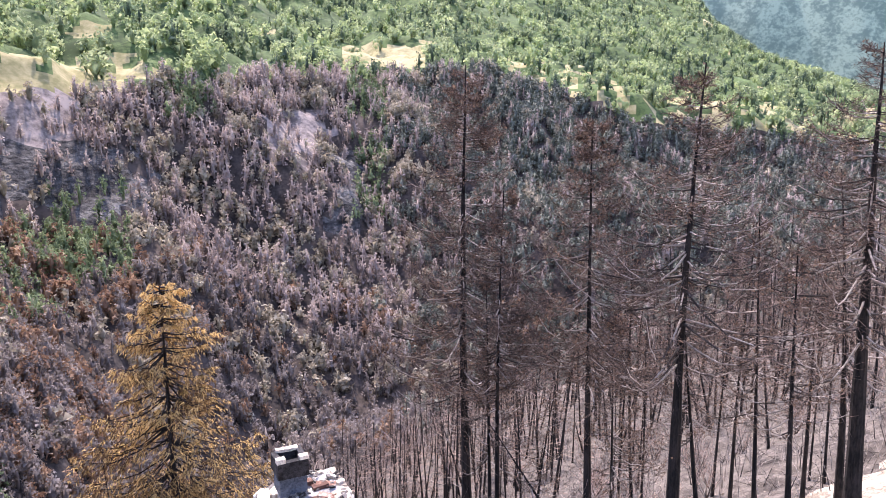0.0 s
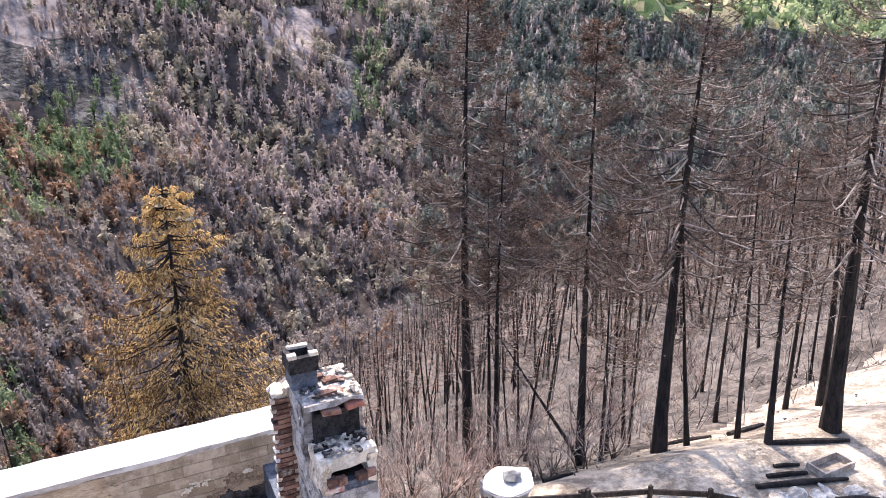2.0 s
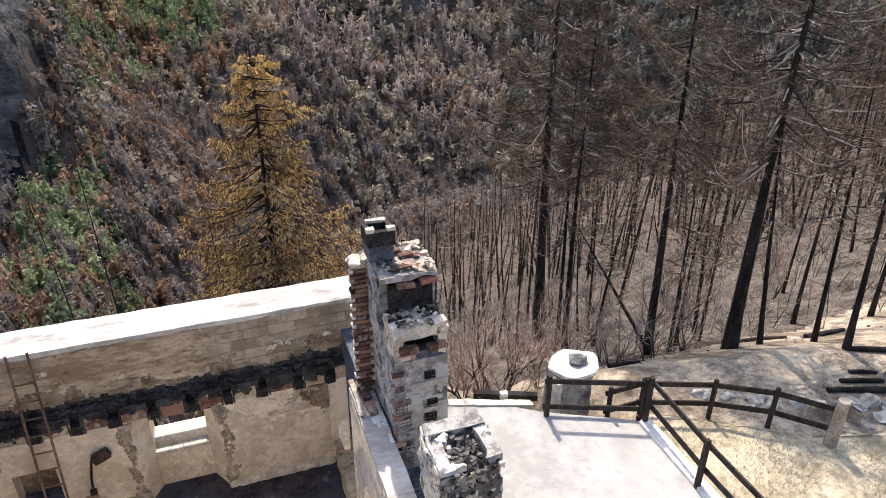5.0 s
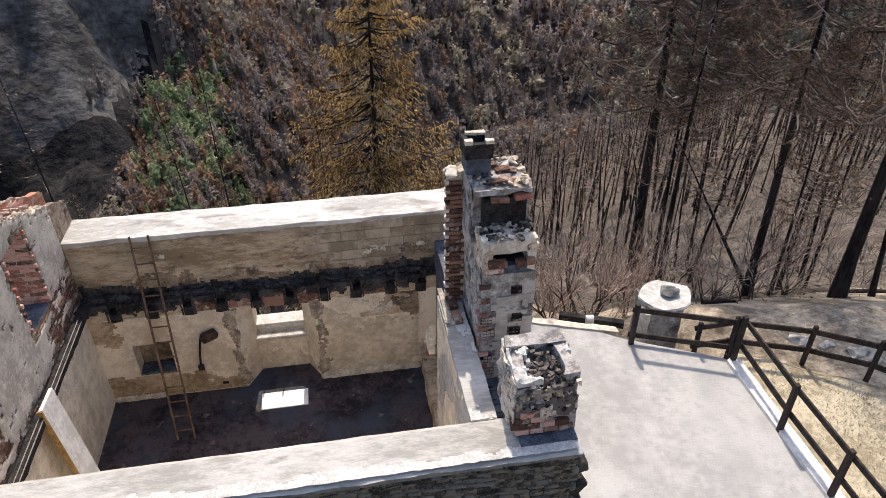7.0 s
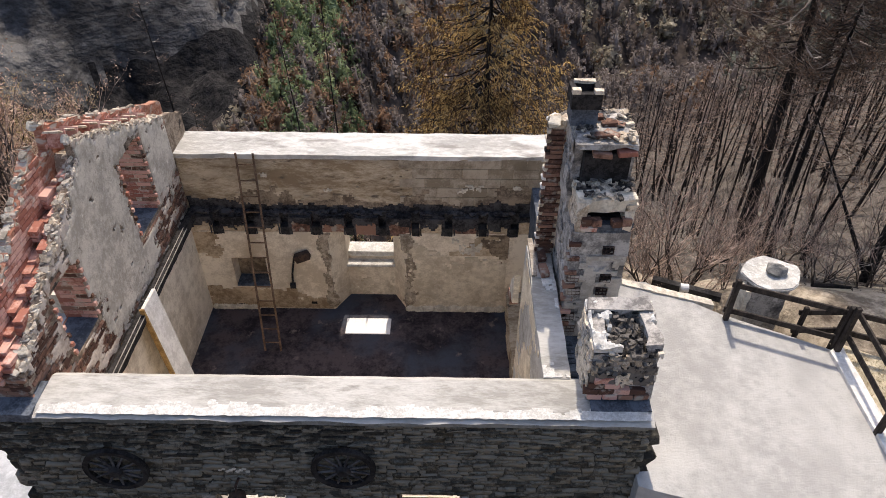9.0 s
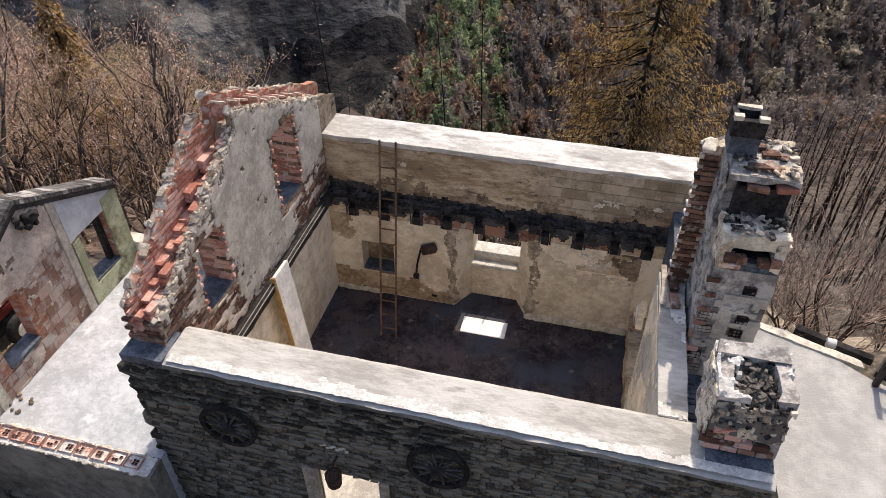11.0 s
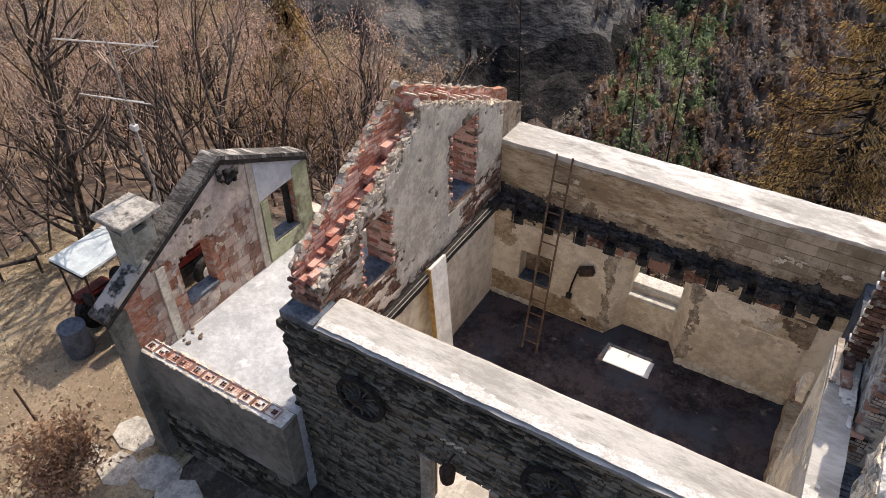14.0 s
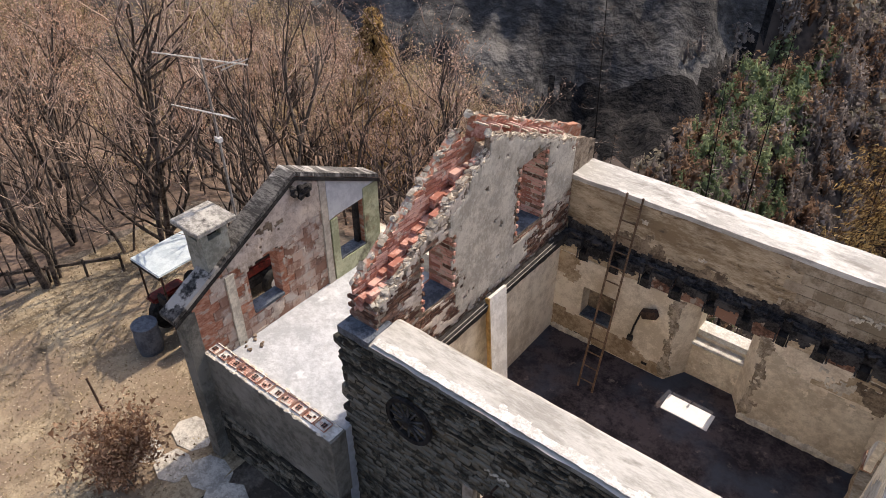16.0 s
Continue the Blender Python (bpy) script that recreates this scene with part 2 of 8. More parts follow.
M["alu"] = material("dull_aluminium", two((0.50, 0.49, 0.47), (0.70, 0.69, 0.67)), 8, 60, 0.5, 0.1, metal=0.3)
M["dark_leaf"] = material("scorched_leaves", two((0.34, 0.20, 0.14), (0.88, 0.64, 0.49)), 0.7, 5, 0.9, 0.0, island=0.9, thin=0.55)
M["pale_leaf"] = material("dry_yellow_leaves", two((0.30, 0.22, 0.115), (0.66, 0.53, 0.33)), 0.7, 5, 0.9, 0.0, island=0.8, thin=0.5)
M["grey_bark"] = material("ashen_bark", two((0.024, 0.019, 0.017), (0.15, 0.122, 0.102)), 3, 20, 0.9, 0.4)
# far_burnt and far_brown: mauve haze of distance is mixed into the base colour
M["far_burnt"] = material("hazed_scorched_woods", [(0.25, (0.19, 0.15, 0.136)), (0.5, (0.43, 0.355, 0.322)), (0.75, (0.65, 0.56, 0.505))], 0.10, 0.6, 1.0, 0.0, fine_amount=0.15, island=0.1, thin=0.4)
M["far_brown"] = material("hazed_dull_woods", [(0.25, (0.085, 0.070, 0.064)), (0.5, (0.215, 0.182, 0.164)), (0.75, (0.42, 0.365, 0.33))], 0.10, 0.6, 1.0, 0.0, fine_amount=0.15, island=0.1, thin=0.3)
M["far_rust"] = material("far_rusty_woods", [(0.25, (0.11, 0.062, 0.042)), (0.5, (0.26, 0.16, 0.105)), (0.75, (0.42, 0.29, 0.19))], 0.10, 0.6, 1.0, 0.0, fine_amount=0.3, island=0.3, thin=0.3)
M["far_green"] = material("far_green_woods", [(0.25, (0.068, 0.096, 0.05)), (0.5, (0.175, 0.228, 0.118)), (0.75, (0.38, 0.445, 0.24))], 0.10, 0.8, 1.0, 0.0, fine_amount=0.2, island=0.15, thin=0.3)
# dark cliff foot: the deep shade below the cliff is put into its colour
M["cliff_foot"] = material("shaded_cliff_foot", [(0.32, (0.006, 0.006, 0.007)), (0.5, (0.018, 0.017, 0.018)), (0.72, (0.052, 0.048, 0.046))], 0.12, 0.9, 1.0, 1.0, fine_amount=0.7, bump_scale=0.5, depth=2.0)
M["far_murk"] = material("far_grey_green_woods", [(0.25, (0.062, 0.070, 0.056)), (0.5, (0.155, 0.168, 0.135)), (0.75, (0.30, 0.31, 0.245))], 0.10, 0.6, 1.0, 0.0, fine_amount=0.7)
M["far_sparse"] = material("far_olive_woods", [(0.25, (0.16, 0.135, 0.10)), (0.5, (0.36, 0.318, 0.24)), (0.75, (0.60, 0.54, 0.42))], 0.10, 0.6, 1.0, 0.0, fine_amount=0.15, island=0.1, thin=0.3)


def hollow_mesh(mat, nx, nz, deep, wall):
    """The end of a hollow brick: a frame with thin cross walls; the cells in deep are open, their backs black for the
    shade inside, the others choked.
    """
    b = bmesh.new()
    at = [[b.verts.new((-0.5 + i / nx, -0.5, -0.5 + j / nz)) for j in range(nz + 1)] for i in range(nx + 1)]
    cells = [b.faces.new((at[i][j], at[i + 1][j], at[i + 1][j + 1], at[i][j + 1])) for i in range(nx) for j in range(nz)]
    rim = [e for e in b.edges if e.is_boundary]
    side = bmesh.ops.extrude_edge_only(b, edges=rim)
    bmesh.ops.translate(b, verts=[v for v in side["geom"] if isinstance(v, bmesh.types.BMVert)], vec=(0, 1, 0))
    bmesh.ops.inset_individual(b, faces=cells, thickness=wall)
    for k, f in enumerate(cells):
        f.material_index = 1 if k in deep else 0
        for v in f.verts:
            v.co.y += 0.7 if k in deep else 0.3
    bmesh.ops.recalc_face_normals(b, faces=b.faces)
    me = bpy.data.meshes.new("hollow_brick")
    b.to_mesh(me)
    b.free()
    me.materials.append(mat)
    me.materials.append(M["char"])
    return me


HOLLOW = [hollow_mesh(M["terracotta"], 5, 4, deep, 0.034) for deep in ((5, 6, 9, 10), (6, 10, 13), (9, 10, 13, 14), (2, 5, 6))]
HOLLOW_SOOTY = [hollow_mesh(M["hollow_sooty"], 3, 2, range(6), 0.075)]
M["terrace"] = material("terrace_concrete", two((0.35, 0.346, 0.336), (0.47, 0.465, 0.45)), 0.6, 60, 0.9, 0.6, fine_amount=0.3, stain=(0.53, 0.527, 0.51), stain_scale=1.2, stain_range=(0.54, 0.74), stain2=(0.28, 0.274, 0.264), stain2_scale=0.9, stain2_range=(0.56, 0.76))
M["slab_white"] = material("pale_slab", two((0.40, 0.425, 0.46), (0.57, 0.60, 0.64)), 1.4, 40, 0.9, 0.5, fine_amount=0.35, stain=(0.33, 0.335, 0.345), stain_scale=1.1, stain_range=(0.58, 0.76), stain2=(0.68, 0.71, 0.745), stain2_scale=3, stain2_range=(0.60, 0.70))
M["straw"] = material("dry_grass", two((0.34, 0.28, 0.17), (0.60, 0.52, 0.35)), 1.5, 20, 1.0, 0.0, island=0.5)
M["stone_grey"] = material("grey_stone", two((0.14, 0.14, 0.135), (0.30, 0.295, 0.28)), 4, 40, 0.9, 0.5)
M["stone_pale"] = material("pale_stone", two((0.32, 0.30, 0.265), (0.58, 0.55, 0.49)), 3, 30, 0.95, 0.8)
M["stone_lichen"] = material("lichened_slab", two((0.22, 0.21, 0.19), (0.46, 0.44, 0.40)), 5, 40, 0.95, 0.5, stain=(0.09, 0.085, 0.08), stain_scale=4, stain_range=(0.56, 0.66))
M["wood_soot"] = material("sooty_wheel_wood", two((0.008, 0.008, 0.009), (0.032, 0.031, 0.032)), 6, 50, 0.7, 0.3)
M["wood_spoke"] = material("sooty_spokes", two((0.030, 0.030, 0.032), (0.10, 0.10, 0.104)), 6, 50, 0.75, 0.3)
M["rust_wood"] = material("brown_ladder", two((0.09, 0.055, 0.035), (0.20, 0.13, 0.085)), 6, 50, 0.85, 0.3)
M["coping_sooty"] = material("sooty_streaked_coping", two((0.040, 0.038, 0.037), (0.17, 0.162, 0.152)), 5, 40, 0.95, 0.6, stretch=(0.5, 2.2, 1), stain=(0.46, 0.44, 0.41), stain_scale=2.2, stain_range=(0.56, 0.63))
M["bitumen"] = material("blackened_coping", two((0.018, 0.017, 0.017), (0.11, 0.104, 0.098)), 9, 40, 0.9, 0.8, stain=(0.40, 0.37, 0.335), stain_scale=3.5, stain_range=(0.50, 0.57))
M["blue_white"] = material("bluish_white_paint", two((0.50, 0.53, 0.57), (0.64, 0.67, 0.70)), 2, 30, 0.9, 0.15)
M["render_pale"] = material("pale_green_render", two((0.22, 0.225, 0.19), (0.40, 0.40, 0.35)), 2, 30, 0.9, 0.25, stain=(0.10, 0.095, 0.085), stain_scale=1.6, stain_range=(0.58, 0.72))
M["pink_block"] = material("pale_red_block", two((0.28, 0.165, 0.125), (0.50, 0.37, 0.305)), 2.5, 40, 0.95, 0.6, each=0.5, stain=(0.50, 0.45, 0.41), stain_scale=2.5, stain_range=(0.50, 0.64), stain2=(0.13, 0.09, 0.075), stain2_scale=1.8, stain2_range=(0.62, 0.72))
M["far_soil"] = material("scorched_slope", two((0.028, 0.023, 0.021), (0.095, 0.076, 0.066)), 0.05, 0.6, 1.0, 0.0)
M["meadow"] = material("pale_meadow", two((0.22, 0.205, 0.09), (0.42, 0.36, 0.195)), 0.02, 0.3, 1.0, 0.0)
M["rock"] = material("grey_cliff", [(0.30, (0.028, 0.027, 0.028)), (0.5, (0.076, 0.074, 0.074)), (0.70, (0.18, 0.173, 0.165))], 0.05, 0.5, 1.0, 1.0, fine_amount=0.6, stretch=(1, 1, 1.5), bump_scale=0.3, depth=2.5)
M["bald_soil"] = material("burnt_clearing", two((0.12, 0.10, 0.095), (0.36, 0.30, 0.27)), 0.05, 0.5, 1.0, 0.0)
M["wood_floor"] = material("brown_wood_floor", two((0.065, 0.047, 0.037), (0.22, 0.16, 0.124)), 0.6, 9, 1.0, 0.6, stain=(0.22, 0.16, 0.12), stain_scale=0.8, stain_range=(0.56, 0.68), depth=0.06)
M["green_floor"] = material("green_undergrowth", two((0.035, 0.06, 0.02), (0.10, 0.15, 0.05)), 0.03, 0.5, 1.0, 0.0)
M["dry_yard"] = material("dry_yard_grass", two((0.15, 0.115, 0.075), (0.42, 0.345, 0.235)), 0.8, 22, 1.0, 0.8, stain=(0.25, 0.19, 0.135), stain_scale=0.5, stain_range=(0.48, 0.62), stain2=(0.09, 0.07, 0.048), stain2_scale=1.4, stain2_range=(0.58, 0.70))
# mountain colour with the distance haze mixed in
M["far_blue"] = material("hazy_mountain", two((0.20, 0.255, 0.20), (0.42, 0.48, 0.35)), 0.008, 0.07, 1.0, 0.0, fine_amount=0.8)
M["twig_brown"] = material("brown_twigs", two((0.16, 0.114, 0.092), (0.60, 0.45, 0.365)), 1.5, 10, 0.9, 0.0, island=0.9)
M["bush_leaf"] = material("curled_brown_leaves", two((0.20, 0.115, 0.075), (0.46, 0.31, 0.21)), 2, 10, 0.9, 0.0, island=0.7, thin=0.45)
M["brush_brown"] = material("brown_brush", two((0.10, 0.072, 0.057), (0.40, 0.295, 0.235)), 1.5, 10, 0.9, 0.0, island=0.9)
M["litter"] = material("dry_leaf_litter", two((0.22, 0.16, 0.10), (0.55, 0.46, 0.34)), 2, 10, 0.95, 0.0, island=0.8)
M["litter_dark"] = material("charred_litter", two((0.04, 0.032, 0.028), (0.34, 0.28, 0.23)), 2, 10, 0.95, 0.0, island=0.9)
# plateau greens are paled and dulled: the haze of distance is in their colour
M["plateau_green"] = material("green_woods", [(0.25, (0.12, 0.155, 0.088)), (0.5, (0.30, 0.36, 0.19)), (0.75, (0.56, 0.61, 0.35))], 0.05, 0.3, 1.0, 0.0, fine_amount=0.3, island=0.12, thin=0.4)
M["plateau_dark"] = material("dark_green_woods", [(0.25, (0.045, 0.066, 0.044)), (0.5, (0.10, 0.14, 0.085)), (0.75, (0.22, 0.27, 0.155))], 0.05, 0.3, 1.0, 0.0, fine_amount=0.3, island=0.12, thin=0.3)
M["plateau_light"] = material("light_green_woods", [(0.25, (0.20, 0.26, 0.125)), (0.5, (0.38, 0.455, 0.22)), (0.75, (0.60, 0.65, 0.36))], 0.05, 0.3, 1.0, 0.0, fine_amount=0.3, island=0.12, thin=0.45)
M["burnt_soil"] = material("burnt_soil", two((0.19, 0.158, 0.12), (0.50, 0.43, 0.335)), 0.8, 18, 1.0, 0.8, stain=(0.075, 0.058, 0.045), stain_scale=0.7, stain_range=(0.52, 0.66), depth=0.06)
M["sooty_mix"] = material("sooty_rubble", two((0.02, 0.019, 0.019), (0.16, 0.145, 0.13)), 7, 40, 0.95, 0.6, each=0.5)
M["stack_plaster"] = material("mottled_stack_plaster", two((0.20, 0.19, 0.18), (0.50, 0.475, 0.445)), 3, 40, 0.95, 0.6, stain=(0.62, 0.60, 0.57), stain_scale=4, stain_range=(0.60, 0.68), stain2=(0.07, 0.068, 0.07), stain2_scale=2.4, stain2_range=(0.58, 0.68))
M["thicket"] = material("scorched_thicket", [(0.25, (0.024, 0.018, 0.015)), (0.5, (0.070, 0.054, 0.044)), (0.75, (0.16, 0.126, 0.10))], 0.05, 0.8, 1.0, 0.0, fine_amount=0.6, island=0.5, thin=0.3)
M["brick_sooty"] = material("sooty_brick", two((0.10, 0.052, 0.038), (0.29, 0.165, 0.12)), 4, 40, 0.9, 0.7, each=0.5, stain=(0.36, 0.32, 0.275), stain_scale=6, stain_range=(0.56, 0.64))
M["smear"] = material("brown_soot_smear", two((0.12, 0.09, 0.065), (0.34, 0.27, 0.195)), 2, 30, 0.95, 0.5)
M["mast_grey"] = material("galvanised_mast", two((0.22, 0.20, 0.18), (0.38, 0.35, 0.32)), 8, 60, 0.6, 0.1)
M["plaster_olive"] = material("olive_grey_plaster", two((0.54, 0.465, 0.35), (0.80, 0.715, 0.57)), 1.5, 30, 0.95, 0.5, stain=(0.40, 0.315, 0.22), stain_scale=1.7, stain_range=(0.52, 0.74), stain2=(0.86, 0.80, 0.69), stain2_scale=6, stain2_range=(0.63, 0.69))
M["plaster_pink"] = material("pinkish_plaster", two((0.42, 0.35, 0.295), (0.64, 0.555, 0.485)), 2.5, 30, 0.95, 0.6, stain=(0.25, 0.205, 0.17), stain_scale=2.0, stain_range=(0.6, 0.7))
M["lime_white"] = material("white_lime_edge", two((0.48, 0.47, 0.44), (0.70, 0.69, 0.66)), 5, 40, 0.9, 0.9, stain=(0.34, 0.32, 0.29), stain_scale=4, stain_range=(0.62, 0.72))


def fray(u, v, size, seed=0.0):
    """Layered noise about 0, roughly -0.6 to 0.6, for ragged outlines."""
    return (noise.noise(Vector((u * size, v * size, seed))) + 0.5 * noise.noise(Vector((u * size * 2.3, v * size * 2.3, seed + 5)))
            + 0.3 * noise.noise(Vector((u * size * 5.3, v * size * 5.3, seed + 9))))


def flaky(bm, axis, at, thick, u0, u1, v0, v1, keep, cell=0.05, lump=0.005, size=7.0):
    """A thin uneven coat on a plane, kept where keep(u, v) holds, with its broken edges. Planes x: (y, z); y: (x, z); z: (x, y)."""
    nu, nv = max(1, round((u1 - u0) / cell)), max(1, round((v1 - v0) / cell))
    have, grid = {}, {}
    for i in range(nu):
        for j in range(nv):
            u, v = u0 + (u1 - u0) * (i + 0.5) / nu, v0 + (v1 - v0) * (j + 0.5) / nv
            if keep(u, v):
                have[i, j] = True

    def place(u, v, w):
        return {"x": (w, u, v), "y": (u, w, v), "z": (u, v, w)}[axis]

    def vert(i, j, top):
        if (i, j, top) not in grid:
            u, v = u0 + (u1 - u0) * i / nu, v0 + (v1 - v0) * j / nv
            d = noise.noise_vector(Vector((u * 17, v * 17, at))) * cell * 0.45
            inner = all((i - a, j - b) in have for a in (0, 1) for b in (0, 1))
            h = at + thick * (1.0 if inner else 0.75) + noise.noise(Vector((u * size, v * size, at * 3))) * lump
            grid[i, j, top] = bm.verts.new(place(u + d.x, v + d.y, h if top else at))
        return grid[i, j, top]
    faces = []
    for i, j in have:
        ring = [(i, j), (i + 1, j), (i + 1, j + 1), (i, j + 1)]
        faces.append(bm.faces.new([vert(a, b, True) for a, b in ring]))
        for k, (di, dj) in enumerate(((0, -1), (1, 0), (0, 1), (-1, 0))):
            if (i + di, j + dj) not in have:
                a, b = ring[k], ring[(k + 1) % 4]
                faces.append(bm.faces.new((vert(*a, False), vert(*b, False), vert(*b, True), vert(*a, True))))
    bmesh.ops.recalc_face_normals(bm, faces=faces)
    if faces:
        f = next((q for q in faces), None)
        way = {"x": 0, "y": 1, "z": 2}[axis]
        if f.normal[way] * thick < 0:
            bmesh.ops.reverse_faces(bm, faces=faces)
M["limb"] = material("weathered_limbs", two((0.036, 0.030, 0.027), (0.38, 0.33, 0.29)), 2, 20, 0.8, 0.0, island=0.9)
M["straw_dull"] = material("dull_dry_grass", two((0.16, 0.12, 0.07), (0.46, 0.37, 0.225)), 1.5, 20, 1.0, 0.0, island=0.8)
M["stain_brown"] = material("brown_stained_plaster", two((0.28, 0.20, 0.125), (0.54, 0.425, 0.295)), 2, 30, 0.95, 0.4)
M["crumble"] = material("crumbled_edge", two((0.22, 0.175, 0.125), (0.48, 0.405, 0.315)), 7, 40, 0.95, 0.9)
M["stain_tan"] = material("tan_stained_plaster", two((0.38, 0.295, 0.195), (0.62, 0.51, 0.37)), 2, 30, 0.95, 0.4)

# ---- ground ----
def smooth(a, b, x):
    t = np.clip((x - a) / (b - a), 0, 1)
    return t * t * (3 - 2 * t)


def wave(x, y, s, seed):
    """Soft pseudo-random swell of size s, about -1 to 1, on arrays."""
    rs = np.random.RandomState(seed)
    out = 0
    for k in range(9):
        a, f, p = rs.uniform(0, 6.2832), rs.uniform(0.5, 2.0) / s, rs.uniform(0, 6.2832)
        out = out + np.sin((x * math.cos(a) + y * math.sin(a)) * f * 6.2832 + p)
    return out / 4.5


def ground_z(x, y):
    x, y = np.asarray(x, float), np.asarray(y, float)
    flat = np.interp(x, [-30, -16, -12.5, -9, -5.6, -2.6, 2.4, 5.8, 9, 40, 90], [-2.2, -1.3, -1.22, -0.95, -0.65, -0.2, 0.8, 2.42, 2.45, 1.5, 0])
    y0 = np.interp(x, [-20, -9, -5, 3, 4.5, 8, 30], [9.5, 11, 12, 12, 9.2, 8.6, 6])
    s = np.maximum(0, y - y0)
    fall = np.interp(x, [-6, 2, 6, 11, 20, 40], [0.86, 0.84, 0.70, 0.66, 0.58, 0.52])
    az = np.degrees(np.arctan2(x, np.maximum(y, 1e-3)))
    fall = np.where(x < -6, np.interp(az, [-56, -44, -34, -26], [0.38, 0.46, 0.62, 0.86]), fall)
    near = flat - fall * s + 0.22 * np.clip(x - 17, 0, 40)      # the slope climbs away beside the terrace
    near = near + np.maximum(0, -6 - y) * 0.35
    near = near + (wave(x, y, 9, 1) * 0.4 + wave(x, y, 2.6, 2) * 0.10 + wave(x, y, 0.9, 15) * 0.03) * smooth(0.3, 6, s)
    near = near - 1.6 * smooth(-6.1, -5.4, x) * smooth(2.9, 2.2, x) * smooth(5.2, 5.8, y) * smooth(12.2, 11.6, y)
    near = near - 1.0 * smooth(2.0, 2.6, x) * smooth(6.1, 5.6, x) * smooth(3.6, 4.2, y) * smooth(9.3, 8.4, y)
    u = x * 0.34 + y * 0.94                       # across the valley
    w = x * 0.94 - y * 0.34                       # along it
    ue = u + np.clip(-w, 0, 400) * 0.9
    far = np.interp(ue, [150, 215, 300, 400, 470, 520, 600, 800, 1000, 1500, 2300, 3200], [-150, -130, -92, -36, 6, 36, 52, 98, 160, 330, 560, 800])
    hill = smooth(150, 420, ue)
    far = far + hill * (wave(x, y, 150, 3) * 9 + wave(x, y, 50, 4) * 4 + wave(x, y, 22, 6) * 1.2)
    far = far - 0.15 * np.clip(w - 90, 0, 2000) * smooth(300, 500, u)
    ur = ue + wave(x, y, 40, 7) * 7
    foot = np.interp(ur, [60, 150, 199, 240], [-92, -60, -46, -40]) + wave(x, y, 22, 6) * 1.5
    far = far + smooth(14, -10, az) * np.maximum(0, foot - far)    # wooded foot of the side ravine
    wall = np.interp(ur, [199, 208, 234, 264, 330], [-46, -36, 6, 64, 92])
    far = far + smooth(-6, -15, az) * np.maximum(0, wall - far)    # and its cliff
    wall = np.interp(ur, [110, 146, 200, 240, 300], [-82, -56, -22, 10, 62])
    far = far + smooth(-14, -20, az) * np.maximum(0, wall - far)
    r = np.hypot(x, y)
    lim = np.interp(np.degrees(np.arctan2(x, np.maximum(y, 1e-3))), [43, 46.5, 50, 58, 66], [14, 6.6, 4.0, 0.8, -1.5])
    far = np.where(r > 450, np.minimum(far, 10.7 + r * np.tan(np.radians(lim)) * smooth(450, 900, r) + (1 - smooth(450, 900, r)) * 400), far)
    return np.maximum(near, far)


def ground_at(x, y):
    return float(ground_z(np.array([x]), np.array([y]))[0])


def cover(x, y, z):
    """What grows or lies there: 0 ash, 1 burnt slope, 2 meadow, 3 rock, 4 green woods, 5 bare soil, 6 burnt clearing, 7
    leaf-strewn wood floor, 8 scorched foot of the cliff, its deep shade in the colour.
    """
    r, az = np.hypot(x, y), np.degrees(np.arctan2(x, y))          # az clockwise from +y
    el = np.degrees(np.arctan2(z - 10.7, r))
    n1, n2 = wave(x, y, 60, 21), wave(x, y, 25, 22)
    edge = np.interp(az, [-40, -6, 2, 14, 30, 36, 42, 60], [3.0, 1.4, 2.2, 3.0, 3.2, 1.4, -0.6, -2.6])
    kind = np.where(r < np.interp(az, [4, 14, 24, 40, 60], [48, 56, 90, 120, 130]) + n2 * 6, 0, 1)
    up = (r > 300) & (el > edge + n1 * 0.5)
    kind = np.where(up, 4, kind)
    meadow = up & (((el < edge + 1.9 + n2 * 0.8) & ((az < 3 + n1) | ((az > 31) & (n2 > 0.15)))) | ((el < 5.3) & (el > 3.7) & (az > 18) & (az < 25)) | ((n1 > 0.95) & (el < 6.5)))
    kind = np.where(meadow, 2, kind)
    cliff = (az < np.interp(el, [-30, -25, -20, -13, -5], [-20, -16.5, -13.5, -12.5, -8]) + n2 * 0.8) & (el > -29)
    band = (az > -14) & (az < 3 + n2 * 2) & (el < -2.2 + n1 * 0.5) & (el > -7.5 + n2)
    gully = (az > 17 + n2) & (az < 19.5 + n2) & (el < -3) & (el > -10)
    rock = (r > 98) & ~up & (cliff | band | gully)
    bald = (r > 120) & ~up & ~rock & (((az > 12 + n2) & (az < 17 + n2) & (el > -3.4 + n2) & (el < 0.4)) | ((az < -0.5 + n2) & (el > -2.2)))
    kind = np.where(bald, 6, kind)
    kind = np.where(rock, 3, kind)
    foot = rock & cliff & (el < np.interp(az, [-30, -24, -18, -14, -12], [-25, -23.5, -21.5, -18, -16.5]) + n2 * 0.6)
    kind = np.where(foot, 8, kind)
    soil = (r < 48) & (x > 2) & (y < 10.6 + np.maximum(0, x - 9) * 0.15 + n2 * 0.5 + wave(x, y, 2.5, 23) * 0.6)
    kind = np.where(soil, 5, kind)
    kind = np.where((r < 48) & ((y > 12.0 + n2) | (x < -16.8 + n2)) & (x < 4.5 + n2), np.where((az < -33) & (r < 60), 7, 1), kind)
    return kind


